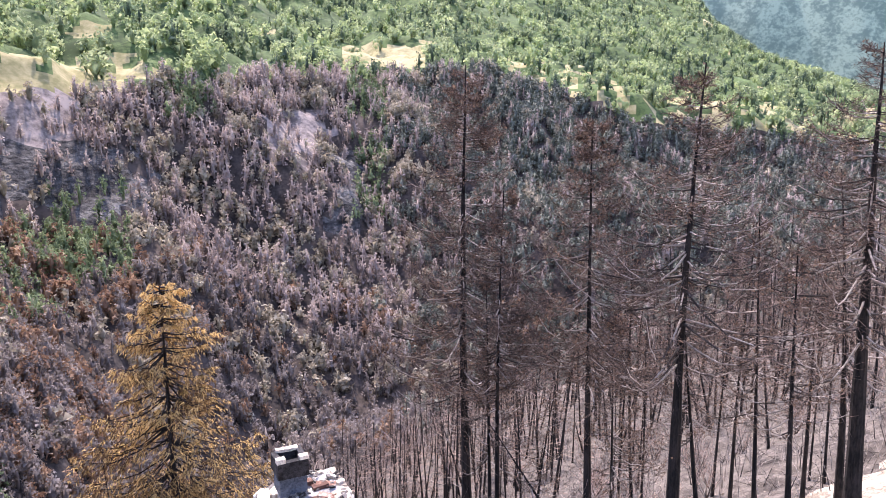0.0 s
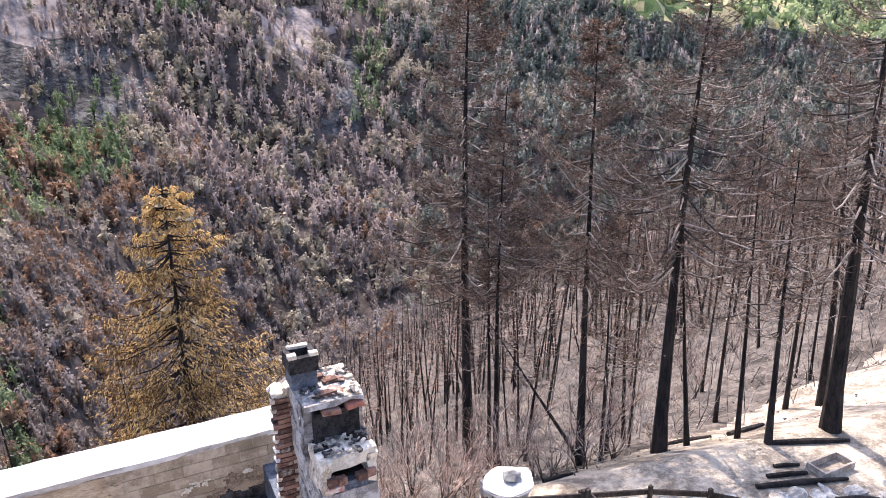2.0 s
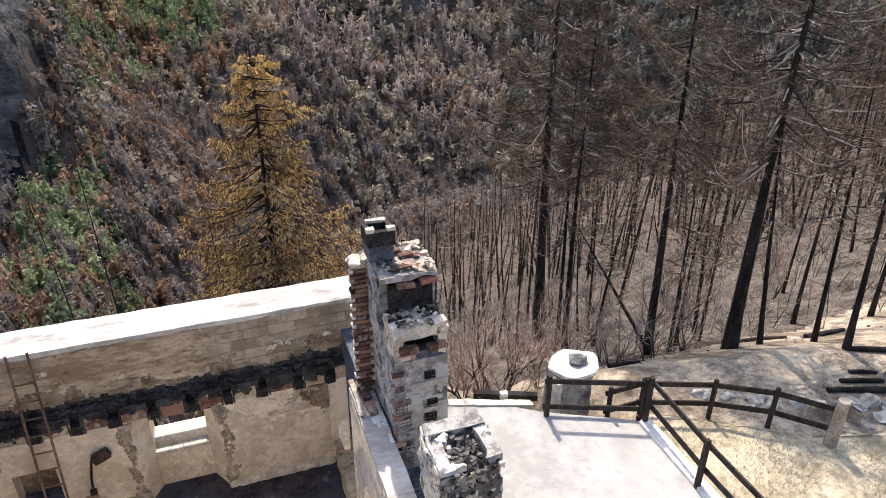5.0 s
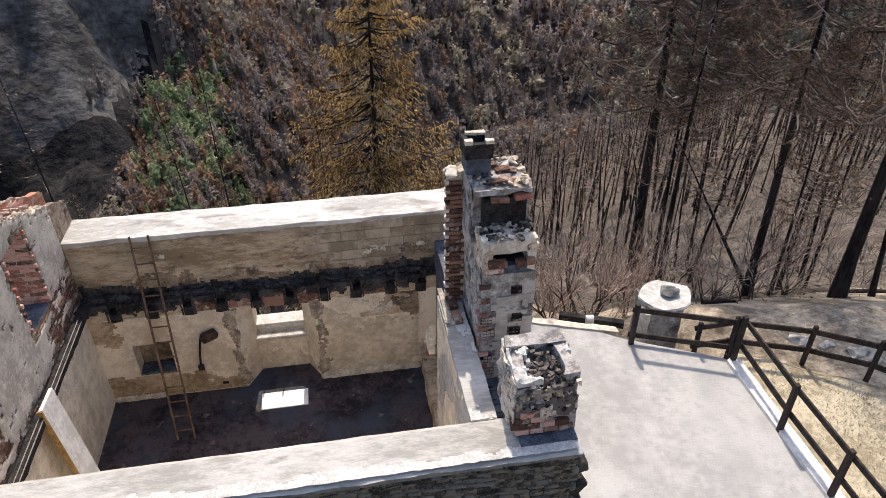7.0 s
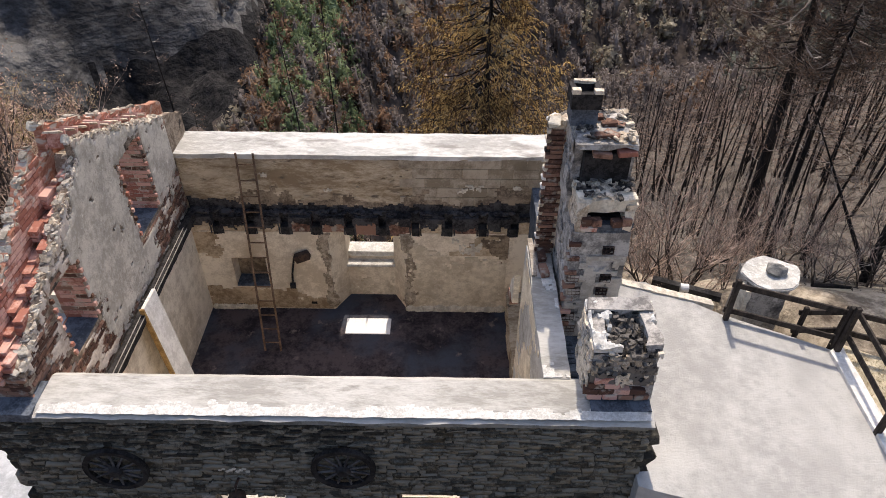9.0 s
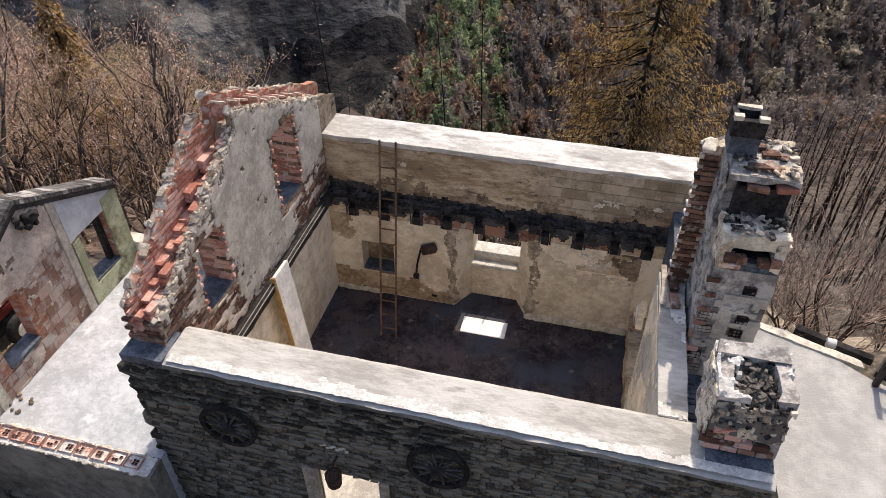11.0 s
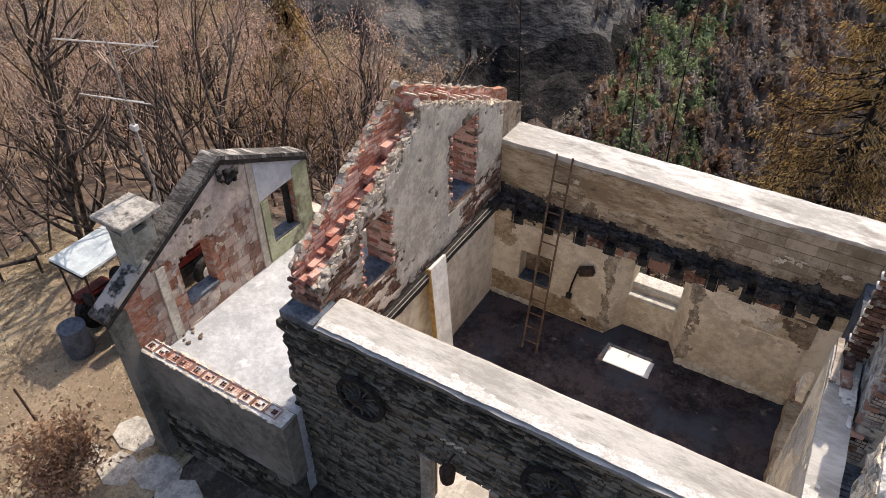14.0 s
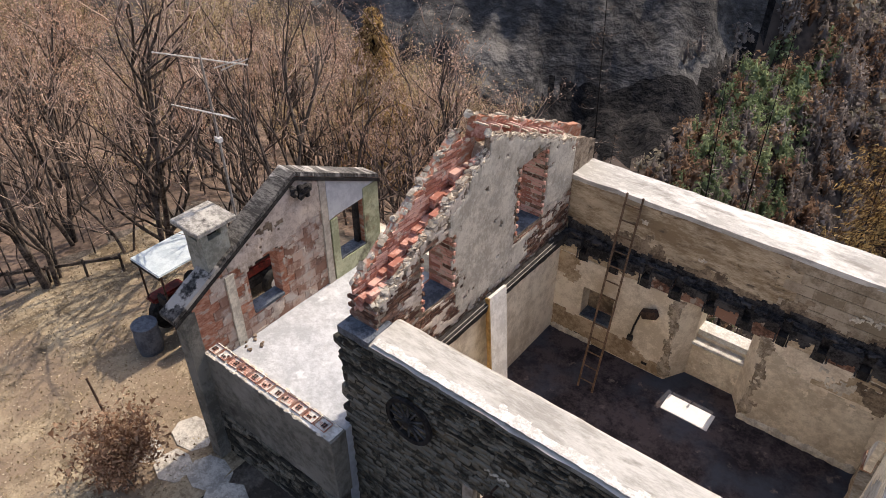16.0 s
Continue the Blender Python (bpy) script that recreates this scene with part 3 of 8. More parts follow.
radii_ = np.concatenate([[0.01], np.arange(1.0, 46, 0.5), np.geomspace(46, 380, 110)[:-1], np.geomspace(380, 1000, 110)[:-1], np.geomspace(1000, 4500, 60)])
angles_ = np.radians(np.concatenate([np.arange(-80, 75, 0.5), np.arange(76, 280, 4)]))
rr, aa = np.meshgrid(radii_, angles_, indexing="ij")
gx, gy = rr * np.sin(aa), rr * np.cos(aa)
gz = ground_z(gx, gy)
crag = np.isin(cover(gx, gy, gz), (3, 8))
gz = gz + np.where(crag, wave(gx, gy, 34, 31) * 4 + wave(gx, gy, 13, 32) * 1.6 + np.abs(wave(gx, gy, 7, 33)) * 1.2, 0)
nr, na = rr.shape
gverts = np.stack([gx, gy, gz], -1).reshape(-1, 3)
idx = np.arange(nr * na).reshape(nr, na)
nxt = np.roll(idx, -1, axis=1)
gfaces = np.stack([idx[:-1], idx[1:], nxt[1:], nxt[:-1]], -1)[:, ::1].reshape(-1, 4)
ground = raw_mesh("ground", gverts, gfaces[:, ::-1], M["ash_ground"])
tagged(ground, "scorched ashen hillside falling into a wooded valley", "ground", kind="structure")
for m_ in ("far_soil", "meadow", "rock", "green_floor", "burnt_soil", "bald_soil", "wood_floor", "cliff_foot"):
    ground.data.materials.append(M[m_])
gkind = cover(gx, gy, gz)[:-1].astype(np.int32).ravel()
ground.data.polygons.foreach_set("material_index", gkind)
ground.data.polygons.foreach_set("use_smooth", np.ones(gkind.size, bool))
yx, yy = np.meshgrid(np.arange(-17.5, -8.0, 0.16), np.arange(-3.0, 9.3, 0.16), indexing="ij")
yi = np.arange(yx.size).reshape(yx.shape)
yf = np.stack([yi[:-1, :-1], yi[1:, :-1], yi[1:, 1:], yi[:-1, 1:]], -1).reshape(-1, 4)
yard = raw_mesh("yard", np.stack([yx, np.minimum(yy, 8.9 + wave(yx, yx * 0, 3, 4) * 0.3), ground_z(yx, yy) + 0.03 + wave(yx, yy, 1.3, 41) * 0.012], -1).reshape(-1, 3), yf, M["dry_yard"])
tagged(yard, "dry yellowish yard littered with leaves", "yard", kind="structure")

# ---- the burnt house ----
FLOOR, UP, EAVE = -0.1, 2.43, 3.7
XL, XR, YF, YB = -5.58, 2.5, 5.17, 11.85          # outer faces
XLi, XRi, YFi, YBi, YL = -5.08, 1.25, 5.82, 11.05, 10.85   # inner faces; YL: lower room
rng = random.Random(7)


def piece_mesh(name, mat, uneven, seed, chip=0.0):
    """A unit block, centred, with uneven corners and broken arrises: shared by many pieces."""
    r = random.Random(seed)
    b = bmesh.new()
    bmesh.ops.create_cube(b, size=1.0)
    for v in b.verts:
        v.co += Vector([r.uniform(-uneven, uneven) for _ in range(3)])
    if chip:
        bmesh.ops.bevel(b, geom=b.edges[:], offset=chip, segments=1, affect="EDGES")
        for v in b.verts:
            v.co += Vector([r.uniform(-chip, chip) * 0.4 for _ in range(3)])
    me = bpy.data.meshes.new(name)
    b.to_mesh(me)
    b.free()
    me.materials.append(mat)
    return me


def piece(name, me, parent, at, size, turn=(0, 0, 0)):
    ob = new(name, me)
    ob.parent = parent
    ob.matrix_basis = Matrix.LocRotScale(Vector(at), Euler([radians(a) for a in turn]), Vector(size))
    return ob


SOOTED = [piece_mesh("brick", M["brick_sooty"], 0.05, 90 + k, 0.05) for k in range(5)]
BRICKS = [piece_mesh("brick", M["brick"], 0.03, k, 0.035) for k in range(6)]
STONES = [piece_mesh("stone", M["stone"], 0.20, 20 + k, 0.09) for k in range(12)]
PINK = [piece_mesh("block", M["pink_block"], 0.006, 80 + k, 0.015) for k in range(4)]
BLOCKS = [piece_mesh("block", M["block"], 0.006, 40 + k, 0.012) for k in range(4)]
RUBBLE = [piece_mesh("rubble", M[("mortar", "sooty_mix", "plaster_flake", "sooty_mix", "mortar", "white_paint")[k]], 0.22, 60 + k, 0.12) for k in range(6)]

FLAKES = [piece_mesh("mortar_cap", M["mortar_grey"], 0.16, 70 + k, 0.10) for k in range(4)]


def strips(bm, axis, a0, a1, cuts, top, base, openings=()):
    """An upright wall in strips. axis 'x': it stands between x = a0 and a1 and runs along y by the cuts; top(c) gives its height."""
    for c0, c1 in zip(cuts, cuts[1:]):
        c = (c0 + c1) / 2
        spans, t0, t1 = [(base, None)], top(c0), top(c1)
        for o0, o1, s, l in openings:
            if o0 - 1e-6 <= c <= o1 + 1e-6:
                spans = [(base, s)] + ([(l, None)] if l < min(t0, t1) else [])
        for lo, hi in spans:
            q0, q1 = (t0, t1) if hi is None else (hi, hi)
            o = [(c0, lo), (c1, lo), (c1, q1), (c0, q0)]
            prism(bm, o, axis, a0, a1)


def span(a, b, step, *extra):
    """Cuts from a to b about step apart that include the extra values."""
    n = max(1, round((b - a) / step))
    v = sorted({round(a + (b - a) * k / n, 4) for k in range(n + 1)} | {round(e, 4) for e in extra if a < e < b})
    return [x for k, x in enumerate(v) if k == 0 or x - v[k - 1] > 0.015]


def jag(c, size, amount):
    return noise.noise(Vector((c * size, 3.1, 7.7))) * amount


# front wall
bm = bmesh.new()
for x0, x1, z0, z1 in ((XL, -3.43, -1.6, EAVE - 0.12), (-3.43, -2.16, 1.95, EAVE - 0.12), (-2.16, -0.64, -1.6, EAVE - 0.12),
                       (-0.64, 0.24, 2.0, EAVE - 0.12), (-0.64, 0.24, -1.6, 0.85), (0.24, XR, -1.6, EAVE - 0.12)):
    box(bm, x0, x1, YF + 0.008, YFi, z0, z1)
wall_front = structure("wall_front", bm, M["stone_joint"], "sooty dark schist front wall of the roofless house", "wall")
# unseen pale liner on the inner face, added to bounce sunlight into the room
bm = bmesh.new()
for x0, x1, z0, z1 in ((XLi, -3.43, -0.3, 3.58), (-3.43, -2.16, 1.95, 3.58), (-2.16, -0.64, -0.3, 3.58), (-0.64, 0.24, 2.0, 3.58), (-0.64, 0.24, -0.3, 0.85), (0.24, XRi, -0.3, 3.58)):
    box(bm, x0, x1, YFi + 0.002, YFi + 0.02, z0, z1)
part("room_plaster", bm, M["plaster_cream"], wall_front, "pale plaster of the ground floor room")
bm = bmesh.new()
for c0, c1 in zip(span(-5.0, XR + 0.04, 0.12), span(-5.0, XR + 0.04, 0.12)[1:]):
    t0, t1 = jag(c0, 2.5, 0.03), jag(c1, 2.5, 0.03)
    n0, n1 = jag(c0 + 40, 3, 0.025), jag(c1 + 40, 3, 0.025)
    v = [bm.verts.new(p) for p in ((c0, YF - 0.05 + n0 * 0.4, 3.61), (c1, YF - 0.05 + n1 * 0.4, 3.61), (c1, YF - 0.04 + n1, 3.66 + t1), (c0, YF - 0.04 + n0, 3.66 + t0),
                                   (c1, YF + 0.12, EAVE + 0.012 + t1 * 0.5), (c0, YF + 0.12, EAVE + 0.012 + t0 * 0.5), (c1, YFi - 0.06, EAVE + 0.02), (c0, YFi - 0.06, EAVE + 0.02),
                                   (c1, YFi + 0.02 - n1 * 0.5, EAVE - 0.03), (c0, YFi + 0.02 - n0 * 0.5, EAVE - 0.03), (c1, YFi + 0.02, 3.585), (c0, YFi + 0.02, 3.585))]
    # front face: grey render band, with the overhang's shade put into its darker tone
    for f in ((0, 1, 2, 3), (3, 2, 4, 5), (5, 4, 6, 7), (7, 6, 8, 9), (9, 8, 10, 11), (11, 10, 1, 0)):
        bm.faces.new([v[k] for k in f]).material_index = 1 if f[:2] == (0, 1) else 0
    if c0 == -5.0:
        bm.faces.new([v[k] for k in (0, 3, 5, 7, 9, 11)])
    if c1 > XR + 0.03:
        bm.faces.new([v[k] for k in (1, 10, 8, 6, 4, 2)])
bmesh.ops.remove_doubles(bm, verts=bm.verts, dist=0.0005)
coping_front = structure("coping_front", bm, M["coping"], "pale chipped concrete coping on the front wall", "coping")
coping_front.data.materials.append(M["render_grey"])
lip = bmesh.new()
flaky(lip, "z", EAVE + 0.014, 0.006, -4.95, XR, YF + 0.0, YF + 0.34, lambda u, v: v < YF + 0.15 + 0.13 * fray(u, v, 1.6, 3), 0.035, 0.006)
structure("lime_lip", lip, M["lime_white"], "whitish lime along the outer edge of the coping", "coping")
bm = bmesh.new()
box(bm, XL - 0.03, -5.004, YF - 0.04, 5.66, 3.585, 3.72)
rough(bm, 0.012, 5, 3)
structure("corner_capstone", bm, M["slate"], "dark blue-grey slate capstone at the wall corner", "coping")
# dark slab laid where the chimney stub's shadow falls on the coping
bm = bmesh.new()
box(bm, 1.78, XR + 0.02, YF + 0.13, 5.60, EAVE + 0.016, EAVE + 0.03)
rough(bm, 0.01, 6, 3)
structure("slate_flashing", bm, M["slate"], "dark slab put in for the shadow of the chimney stub on the coping", "flashing")

# back wall, upper storey, with a coping
bm = bmesh.new()
box(bm, XL, 1.45, YBi + 0.012, YB, UP, EAVE - 0.1)
box(bm, 1.45, XR, YBi + 0.012, YB, UP, EAVE - 0.1)
wall_back = structure("wall_back", bm, M["plaster_soot"], "smoke-stained plastered back wall of the roofless house", "wall")
bm = bmesh.new()
box(bm, -5.096, XR - 0.1, YBi - 0.015, YB, EAVE - 0.096, EAVE)
rough(bm, 0.022, 3.5, 5)
structure("coping_back", bm, M["coping_white"], "sunlit pale concrete coping on the back wall", "coping")
bm = bmesh.new()                                  # old plaster, thick and uneven, over the left two thirds
flaky(bm, "y", YBi + 0.012, -0.026, -5.06, -0.62, 2.46, EAVE - 0.1, lambda u, v: u < -0.95 + 0.5 * fray(u, v, 2.2, 4) and fray(u, v, 2.0, 6) < 0.52, 0.06, 0.012, 5)
part("old_plaster", bm, M["plaster_soot"], wall_back, "rough smoke-browned plaster")
k = 0
for row in range(5):                              # bare concrete blocks on the right
    z = 2.56 + row * 0.215
    x = -0.92 - (0.24 if row % 2 else 0)
    while x < 1.9:
        if x > -1.0:
            piece("block", BLOCKS[k % 4], wall_back, (x + 0.24, YBi + 0.006, z + 0.105), (0.472, 0.035, 0.205))
        x += 0.48
        k += 1
bm = bmesh.new()
flaky(bm, "y", YBi - 0.004, -0.022, -5.06, 1.9, 2.43, 3.0, lambda u, v: v < 2.57 + 0.16 * fray(u, v, 1.6, 11) + (0.1 if u > 0.9 or u < -4.3 else 0), 0.045, 0.006)
part("soot_band", bm, M["soot"], wall_back, "black soot band above the joists")
bm = bmesh.new()
flaky(bm, "y", YBi - 0.002, -0.018, -5.06, 1.9, 2.5, 3.55, lambda u, v: v < 2.70 + 0.35 * fray(u, v, 1.0, 14) + 0.15 * fray(u, v, 5, 2) + (0.25 if u > 0.5 else 0), 0.05, 0.006)
part("smoke_smear", bm, M["smear"], wall_back, "brown smoke smear above the soot")
for x, z, w in ((0.35, 2.95, 0.16), (0.62, 2.98, 0.1), (-2.3, 2.9, 0.08), (1.35, 3.0, 0.1), (-3.5, 3.25, 0.07)):
    bm = bmesh.new()                              # pale filler patches
    flaky(bm, "y", YBi - 0.012, -0.02, x - w, x + w, z - w * 0.7, z + w * 0.7, lambda u, v: math.hypot((u - x) / w, (v - z) / (w * 0.6)) < 0.75 + fray(u, v, 9, x), 0.025, 0.01)
    part("filler_patch", bm, M["plaster_flake"], wall_back, "pale filler patch")

# back wall, ground floor room, thicker: a niche, a deep window recess, sockets of the burnt joists
bm = bmesh.new()
NX0, NX1, NZ0, NZ1 = -4.42, -3.72, 0.55, 1.33
box(bm, XL, NX0, YL, YB, -1.5, 2.02)
box(bm, NX0, NX1, YL, YB, -1.5, NZ0)
box(bm, NX0, NX1, YL, YB, NZ1, 2.02)
box(bm, NX0, NX1, YL + 0.35, YB, NZ0, NZ1)
box(bm, NX1, -2.40, YL, YB, -1.5, 2.02)
box(bm, -0.84, XR, YL, YB, -1.5, 2.02)
prism(bm, [(-2.40, YL), (-2.12, 11.32), (-2.12, YB), (-2.40, YB)], "z", -1.5, 2.02)
prism(bm, [(-0.84, YL), (-0.84, YB), (-1.12, YB), (-1.12, 11.32)], "z", -1.5, 2.02)
box(bm, -2.12, -1.12, 11.32, YB, -1.5, 0.70)
bmesh.ops.recalc_face_normals(bm, faces=bm.faces)
wall_lower = structure("wall_back_lower", bm, M["plaster_cream"], "stained cream plaster wall of the ground floor room", "wall")
for x0, x1, y0, y1, z0, z1, nm, lab in ((-2.14, -1.10, 11.28, 11.495, 0.74, 0.80, "window_sill", "white stone sill board"), (-2.12, -1.12, 11.5, 11.84, 0.86, 0.99, "sill_board", "white painted board")):
    b = bmesh.new()
    box(b, x0, x1, y0, y1, z0, z1)
    bmesh.ops.bevel(b, geom=b.edges[:], offset=0.008, segments=1, affect="EDGES")
    part(nm, b, M["lime_white"], wall_lower, lab)
for x, z0 in ((-1.98, 1.5), (-1.58, 1.25)):       # charred remains of the window's wooden bars
    b = bmesh.new()
    tube(b, [(x, 11.78, z0), (x + 0.02, 11.78, 1.6), (x + 0.015, 11.78, 1.87)], [0.012, 0.016, 0.02], 5)
    part("window_bar", b, M["char"], wall_lower, "charred window bar")
for ex, seed in ((-2.46, 17), (-0.79, 18)):         # crumbled edges of the recess
    bm = bmesh.new()
    flaky(bm, "y", YL + 0.012, -0.035, ex - 0.2, ex + 0.2, -0.05, 2.0, lambda u, v: abs(u - ex) < 0.085 + 0.14 * fray(u, v, 2.5, seed), 0.03, 0.03, 11)
    part("crumbled_edge", bm, M["crumble"], wall_lower, "crumbled masonry edge of the recess")
bm = bmesh.new()                                  # the niche: its shade put into the brown of the back, and a sooty sill
box(bm, NX0 + 0.004, NX1 - 0.004, YL + 0.335, YL + 0.346, NZ0 + 0.05, NZ1 - 0.004)
rough(bm, 0.004, 6, 3)
part("niche_back", bm, M["smear"], wall_lower, "brown back of the niche, darkened for its shade")
bm = bmesh.new()
box(bm, NX0 + 0.004, NX1 - 0.004, YL - 0.02, YL + 0.335, NZ0 + 0.004, NZ0 + 0.045)
rough(bm, 0.006, 6, 3)
part("niche_sill", bm, M["slate"], wall_lower, "sooty blue-grey sill of the niche")
bm = bmesh.new()                                  # olive plaster on the right half, peeled at the top
flaky(bm, "y", YL, -0.016, -0.80, 1.22, -0.08, 2.0, lambda u, v: v < 1.42 + 0.5 * fray(u, v, 1.5, 21) - 0.12 * max(0, u) and fray(u, v, 3, 25) < 0.5, 0.045, 0.004)
part("olive_plaster", bm, M["plaster_olive"], wall_lower, "flaking olive-grey plaster")
bm = bmesh.new()
flaky(bm, "y", YL, -0.008, 0.05, 1.22, 1.42, 2.0, lambda u, v: fray(u, v, 2.2, 31) > 0.02 + 0.30 * (0.8 - u) and v > 1.45, 0.035, 0.002)
part("peeled_patch", bm, M["stain_tan"], wall_lower, "brown peeled patches")
bm = bmesh.new()
flaky(bm, "y", YL - 0.017, -0.010, 0.5, 1.24, 1.1, 2.0, lambda u, v: u > 0.86 + 0.35 * fray(u, v, 2.6, 33) + 0.5 * (1.8 - v) and v > 1.25, 0.035, 0.003)
part("scorched_patch", bm, M["smear"], wall_lower, "scorched brown corner of the wall")
bm = bmesh.new()
flaky(bm, "y", YL - 0.008, -0.012, 0.1, 0.95, 1.35, 1.98, lambda u, v: fray(u, v, 2.4, 36) > -0.02 + 1.1 * abs(u - 0.5) ** 2 * 2, 0.035, 0.003)
part("pale_plaster", bm, M["plaster_flake"], wall_lower, "pale plaster left at the top of the wall")
bm = bmesh.new()
flaky(bm, "y", YL, -0.010, -5.06, -2.44, -0.08, 2.0, lambda u, v: not (NX0 - 0.02 < u < NX1 + 0.02 and NZ0 - 0.02 < v < NZ1 + 0.02) and v < 0.34 + 0.34 * fray(u, v, 1.5, 44) or (u < -4.5 + 0.4 * fray(u, v, 1.5, 45) and v > 1.4 + 0.3 * fray(u, v, 2, 46)), 0.045, 0.003)
part("stained_patch", bm, M["stain_brown"], wall_lower, "brown stained patches")
bm = bmesh.new()
flaky(bm, "y", 11.32, -0.010, -2.1, -1.14, -0.08, 0.7, lambda u, v: fray(u, v, 2.2, 47) > 0.05, 0.045, 0.003)
part("recess_plaster", bm, M["plaster_olive"], wall_lower, "olive-grey plaster under the window")
bm = bmesh.new()                                  # lime and ash heaped along the foot of the wall
for c in span(-0.8, 1.2, 0.05):
    h = 0.10 + 0.10 * abs(noise.noise(Vector((c * 3, 0, 0))))
    bmesh.ops.create_icosphere(bm, subdivisions=1, radius=0.09, matrix=pose(c, YL - 0.02, FLOOR + 0.03) @ Matrix.Diagonal((1, 0.5, h * 11, 1)))
for c in span(-5.0, -4.1, 0.05):
    bmesh.ops.create_icosphere(bm, subdivisions=1, radius=0.07, matrix=pose(c, YL - 0.02, FLOOR + 0.03) @ Matrix.Diagonal((1, 0.5, 1.6, 1)))
rough(bm, 0.03, 12)
part("fallen_plaster", bm, M["plaster_flake"], wall_lower, "fallen plaster along the foot of the wall")
SOCK = [-4.55, -3.87, -3.2, -2.58, -1.92, -1.27, -0.62, 0.03, 0.70, 1.32]
edges = [XL] + [v for s in SOCK for v in (s - 0.09, s + 0.09)] + [XR]
bm = bmesh.new()
box(bm, XL, -2.12, YL + 0.16, YBi + 0.5, 2.02, UP)
box(bm, -1.12, XR, YL + 0.16, YBi + 0.5, 2.02, UP)
box(bm, -2.12, -1.12, YL + 0.16, YBi + 0.2, 2.02, UP)
part("ledge_core", bm, M["soot"], wall_lower)
for k, (x0, x1) in enumerate(zip(edges[::2], edges[1::2])):
    b = bmesh.new()
    box(b, x0, x1, YL + 0.005, YL + 0.16, 2.02 + (0.0 if k not in (5, 6) else -0.06), UP - rng.uniform(0.13, 0.27))
    rough(b, 0.028, 7, 3)
    part("joist_bearing", b, M["brick_sooty"] if k in (3, 4, 5, 6, 8) else M["stain_tan"], wall_lower)
    b = bmesh.new()
    box(b, x0, x1, YL + 0.03, YL + 0.16, UP - 0.30, UP - 0.02)
    rough(b, 0.03, 7, 2)
    part("sooty_course", b, M["soot"], wall_lower)
bm = bmesh.new()
flaky(bm, "y", YL - 0.022, -0.010, -5.04, 1.24, 1.75, UP - 0.03, lambda u, v: v > 2.20 + 0.22 * fray(u, v, 2.6, 61) and all(abs(u - q) > 0.08 for q in SOCK) or any(abs(u - q) < 0.13 for q in SOCK) and all(abs(u - q) > 0.085 for q in SOCK) and v > 2.0, 0.03, 0.008)
part("soot_crust", bm, M["soot"], wall_lower, "black soot crust along the ledge")
bm = bmesh.new()
for q in SOCK:                                    # charred stubs of the joists in their sockets
    box(bm, q - 0.082, q + 0.082, YL - 0.02, YL + 0.15, 1.97, 2.16)
rough(bm, 0.018, 7, 2)
part("joist_stubs", bm, M["char"], wall_lower, "charred stubs of the burnt joists")
bm = bmesh.new()
for k in range(150):
    x = rng.uniform(-5.0, 1.3)
    s = rng.uniform(0.02, 0.06) * (1.6 if x < -4.2 or x > 0.9 else 1)
    bmesh.ops.create_icosphere(bm, subdivisions=1, radius=s, matrix=pose(x, rng.uniform(YL + 0.05, YBi - 0.03), UP + s * 0.3) @ Matrix.Diagonal((1.4, 1, 0.7, 1)))
rough(bm, 0.02, 15)
part("ledge_rubble", bm, M["soot"], wall_lower, "sooty rubble on the ledge")

# left gable: two leaves with bricks stacked between, two windows
WIN = [(6.45, 7.2, 3.28, 4.42), (9.06, 9.9, 3.28, 4.75)]


def top_in(y):
    if y < 8.1:
        return 4.12 + (y - 5.42) * 0.505 + jag(y, 4, 0.04) + jag(y, 11, 0.035)
    return 5.76 - (y - 8.14) * 0.44 + jag(y, 5, 0.05)


def top_out(y):
    if y < 7.8:
        return 4.34 + (y - 5.42) * 0.625 + jag(y + 20, 5, 0.05) + jag(y + 9, 12, 0.035)
    return 5.93 - (y - 8.2) * 0.44 + jag(y + 4, 5, 0.05) if y > 8.12 else 5.55


bm = bmesh.new()
cuts = span(5.45, YB, 0.11, *[w for o in WIN for w in (o[0], o[0] + 0.30, o[1])], 8.1, 8.12)
strips(bm, "x", -5.20, XLi - 0.02, cuts, top_in, UP - 0.2, WIN)
box(bm, XL, XLi - 0.02, YF + 0.1, YB, -1.6, UP - 0.2)
wall_left = structure("wall_left", bm, M["mortar_brown"], "broken brick gable wall, part plastered, with two window openings", "wall")
bm = bmesh.new()
strips(bm, "x", XL, -5.44, cuts, top_out, UP - 0.21, [(o[0] + 0.30, o[1], o[2], o[3]) for o in WIN])
part("outer_leaf", bm, M["brick_wall"], wall_left, "outer leaf of red brick")
bm = bmesh.new()
strips(bm, "x", -5.44, -5.20, cuts, lambda y: min(top_in(y), top_out(y)) - (0.34 if y < 8.1 else 0.25), UP - 0.21, WIN)
part("cavity_fill", bm, M["mortar"], wall_left)


def over_gable(y, z):
    if z > top_in(y) - 0.05 - 0.10 * max(0.0, fray(y, z, 4, 50)) - (0.16 if y < 7.6 else 0):
        return False
    if 8.94 - 0.1 * fray(y, z, 5, 52) < y < 10.0 and 3.16 < z < 4.85 + 0.2 * fray(y, z, 3, 52):
        return False
    if y > 9.55 + 0.5 * fray(y, z, 2, 53) and z < 3.3 + 0.5 * fray(y, z, 2.2, 54):
        return False
    return y > 7.30 + 0.22 * fray(y, z, 2.5, 55) - 0.1 * (z - 3.2) and z > 2.62 + 0.15 * fray(y, z, 3, 56) and fray(y, z, 2.2, 57) < 0.62


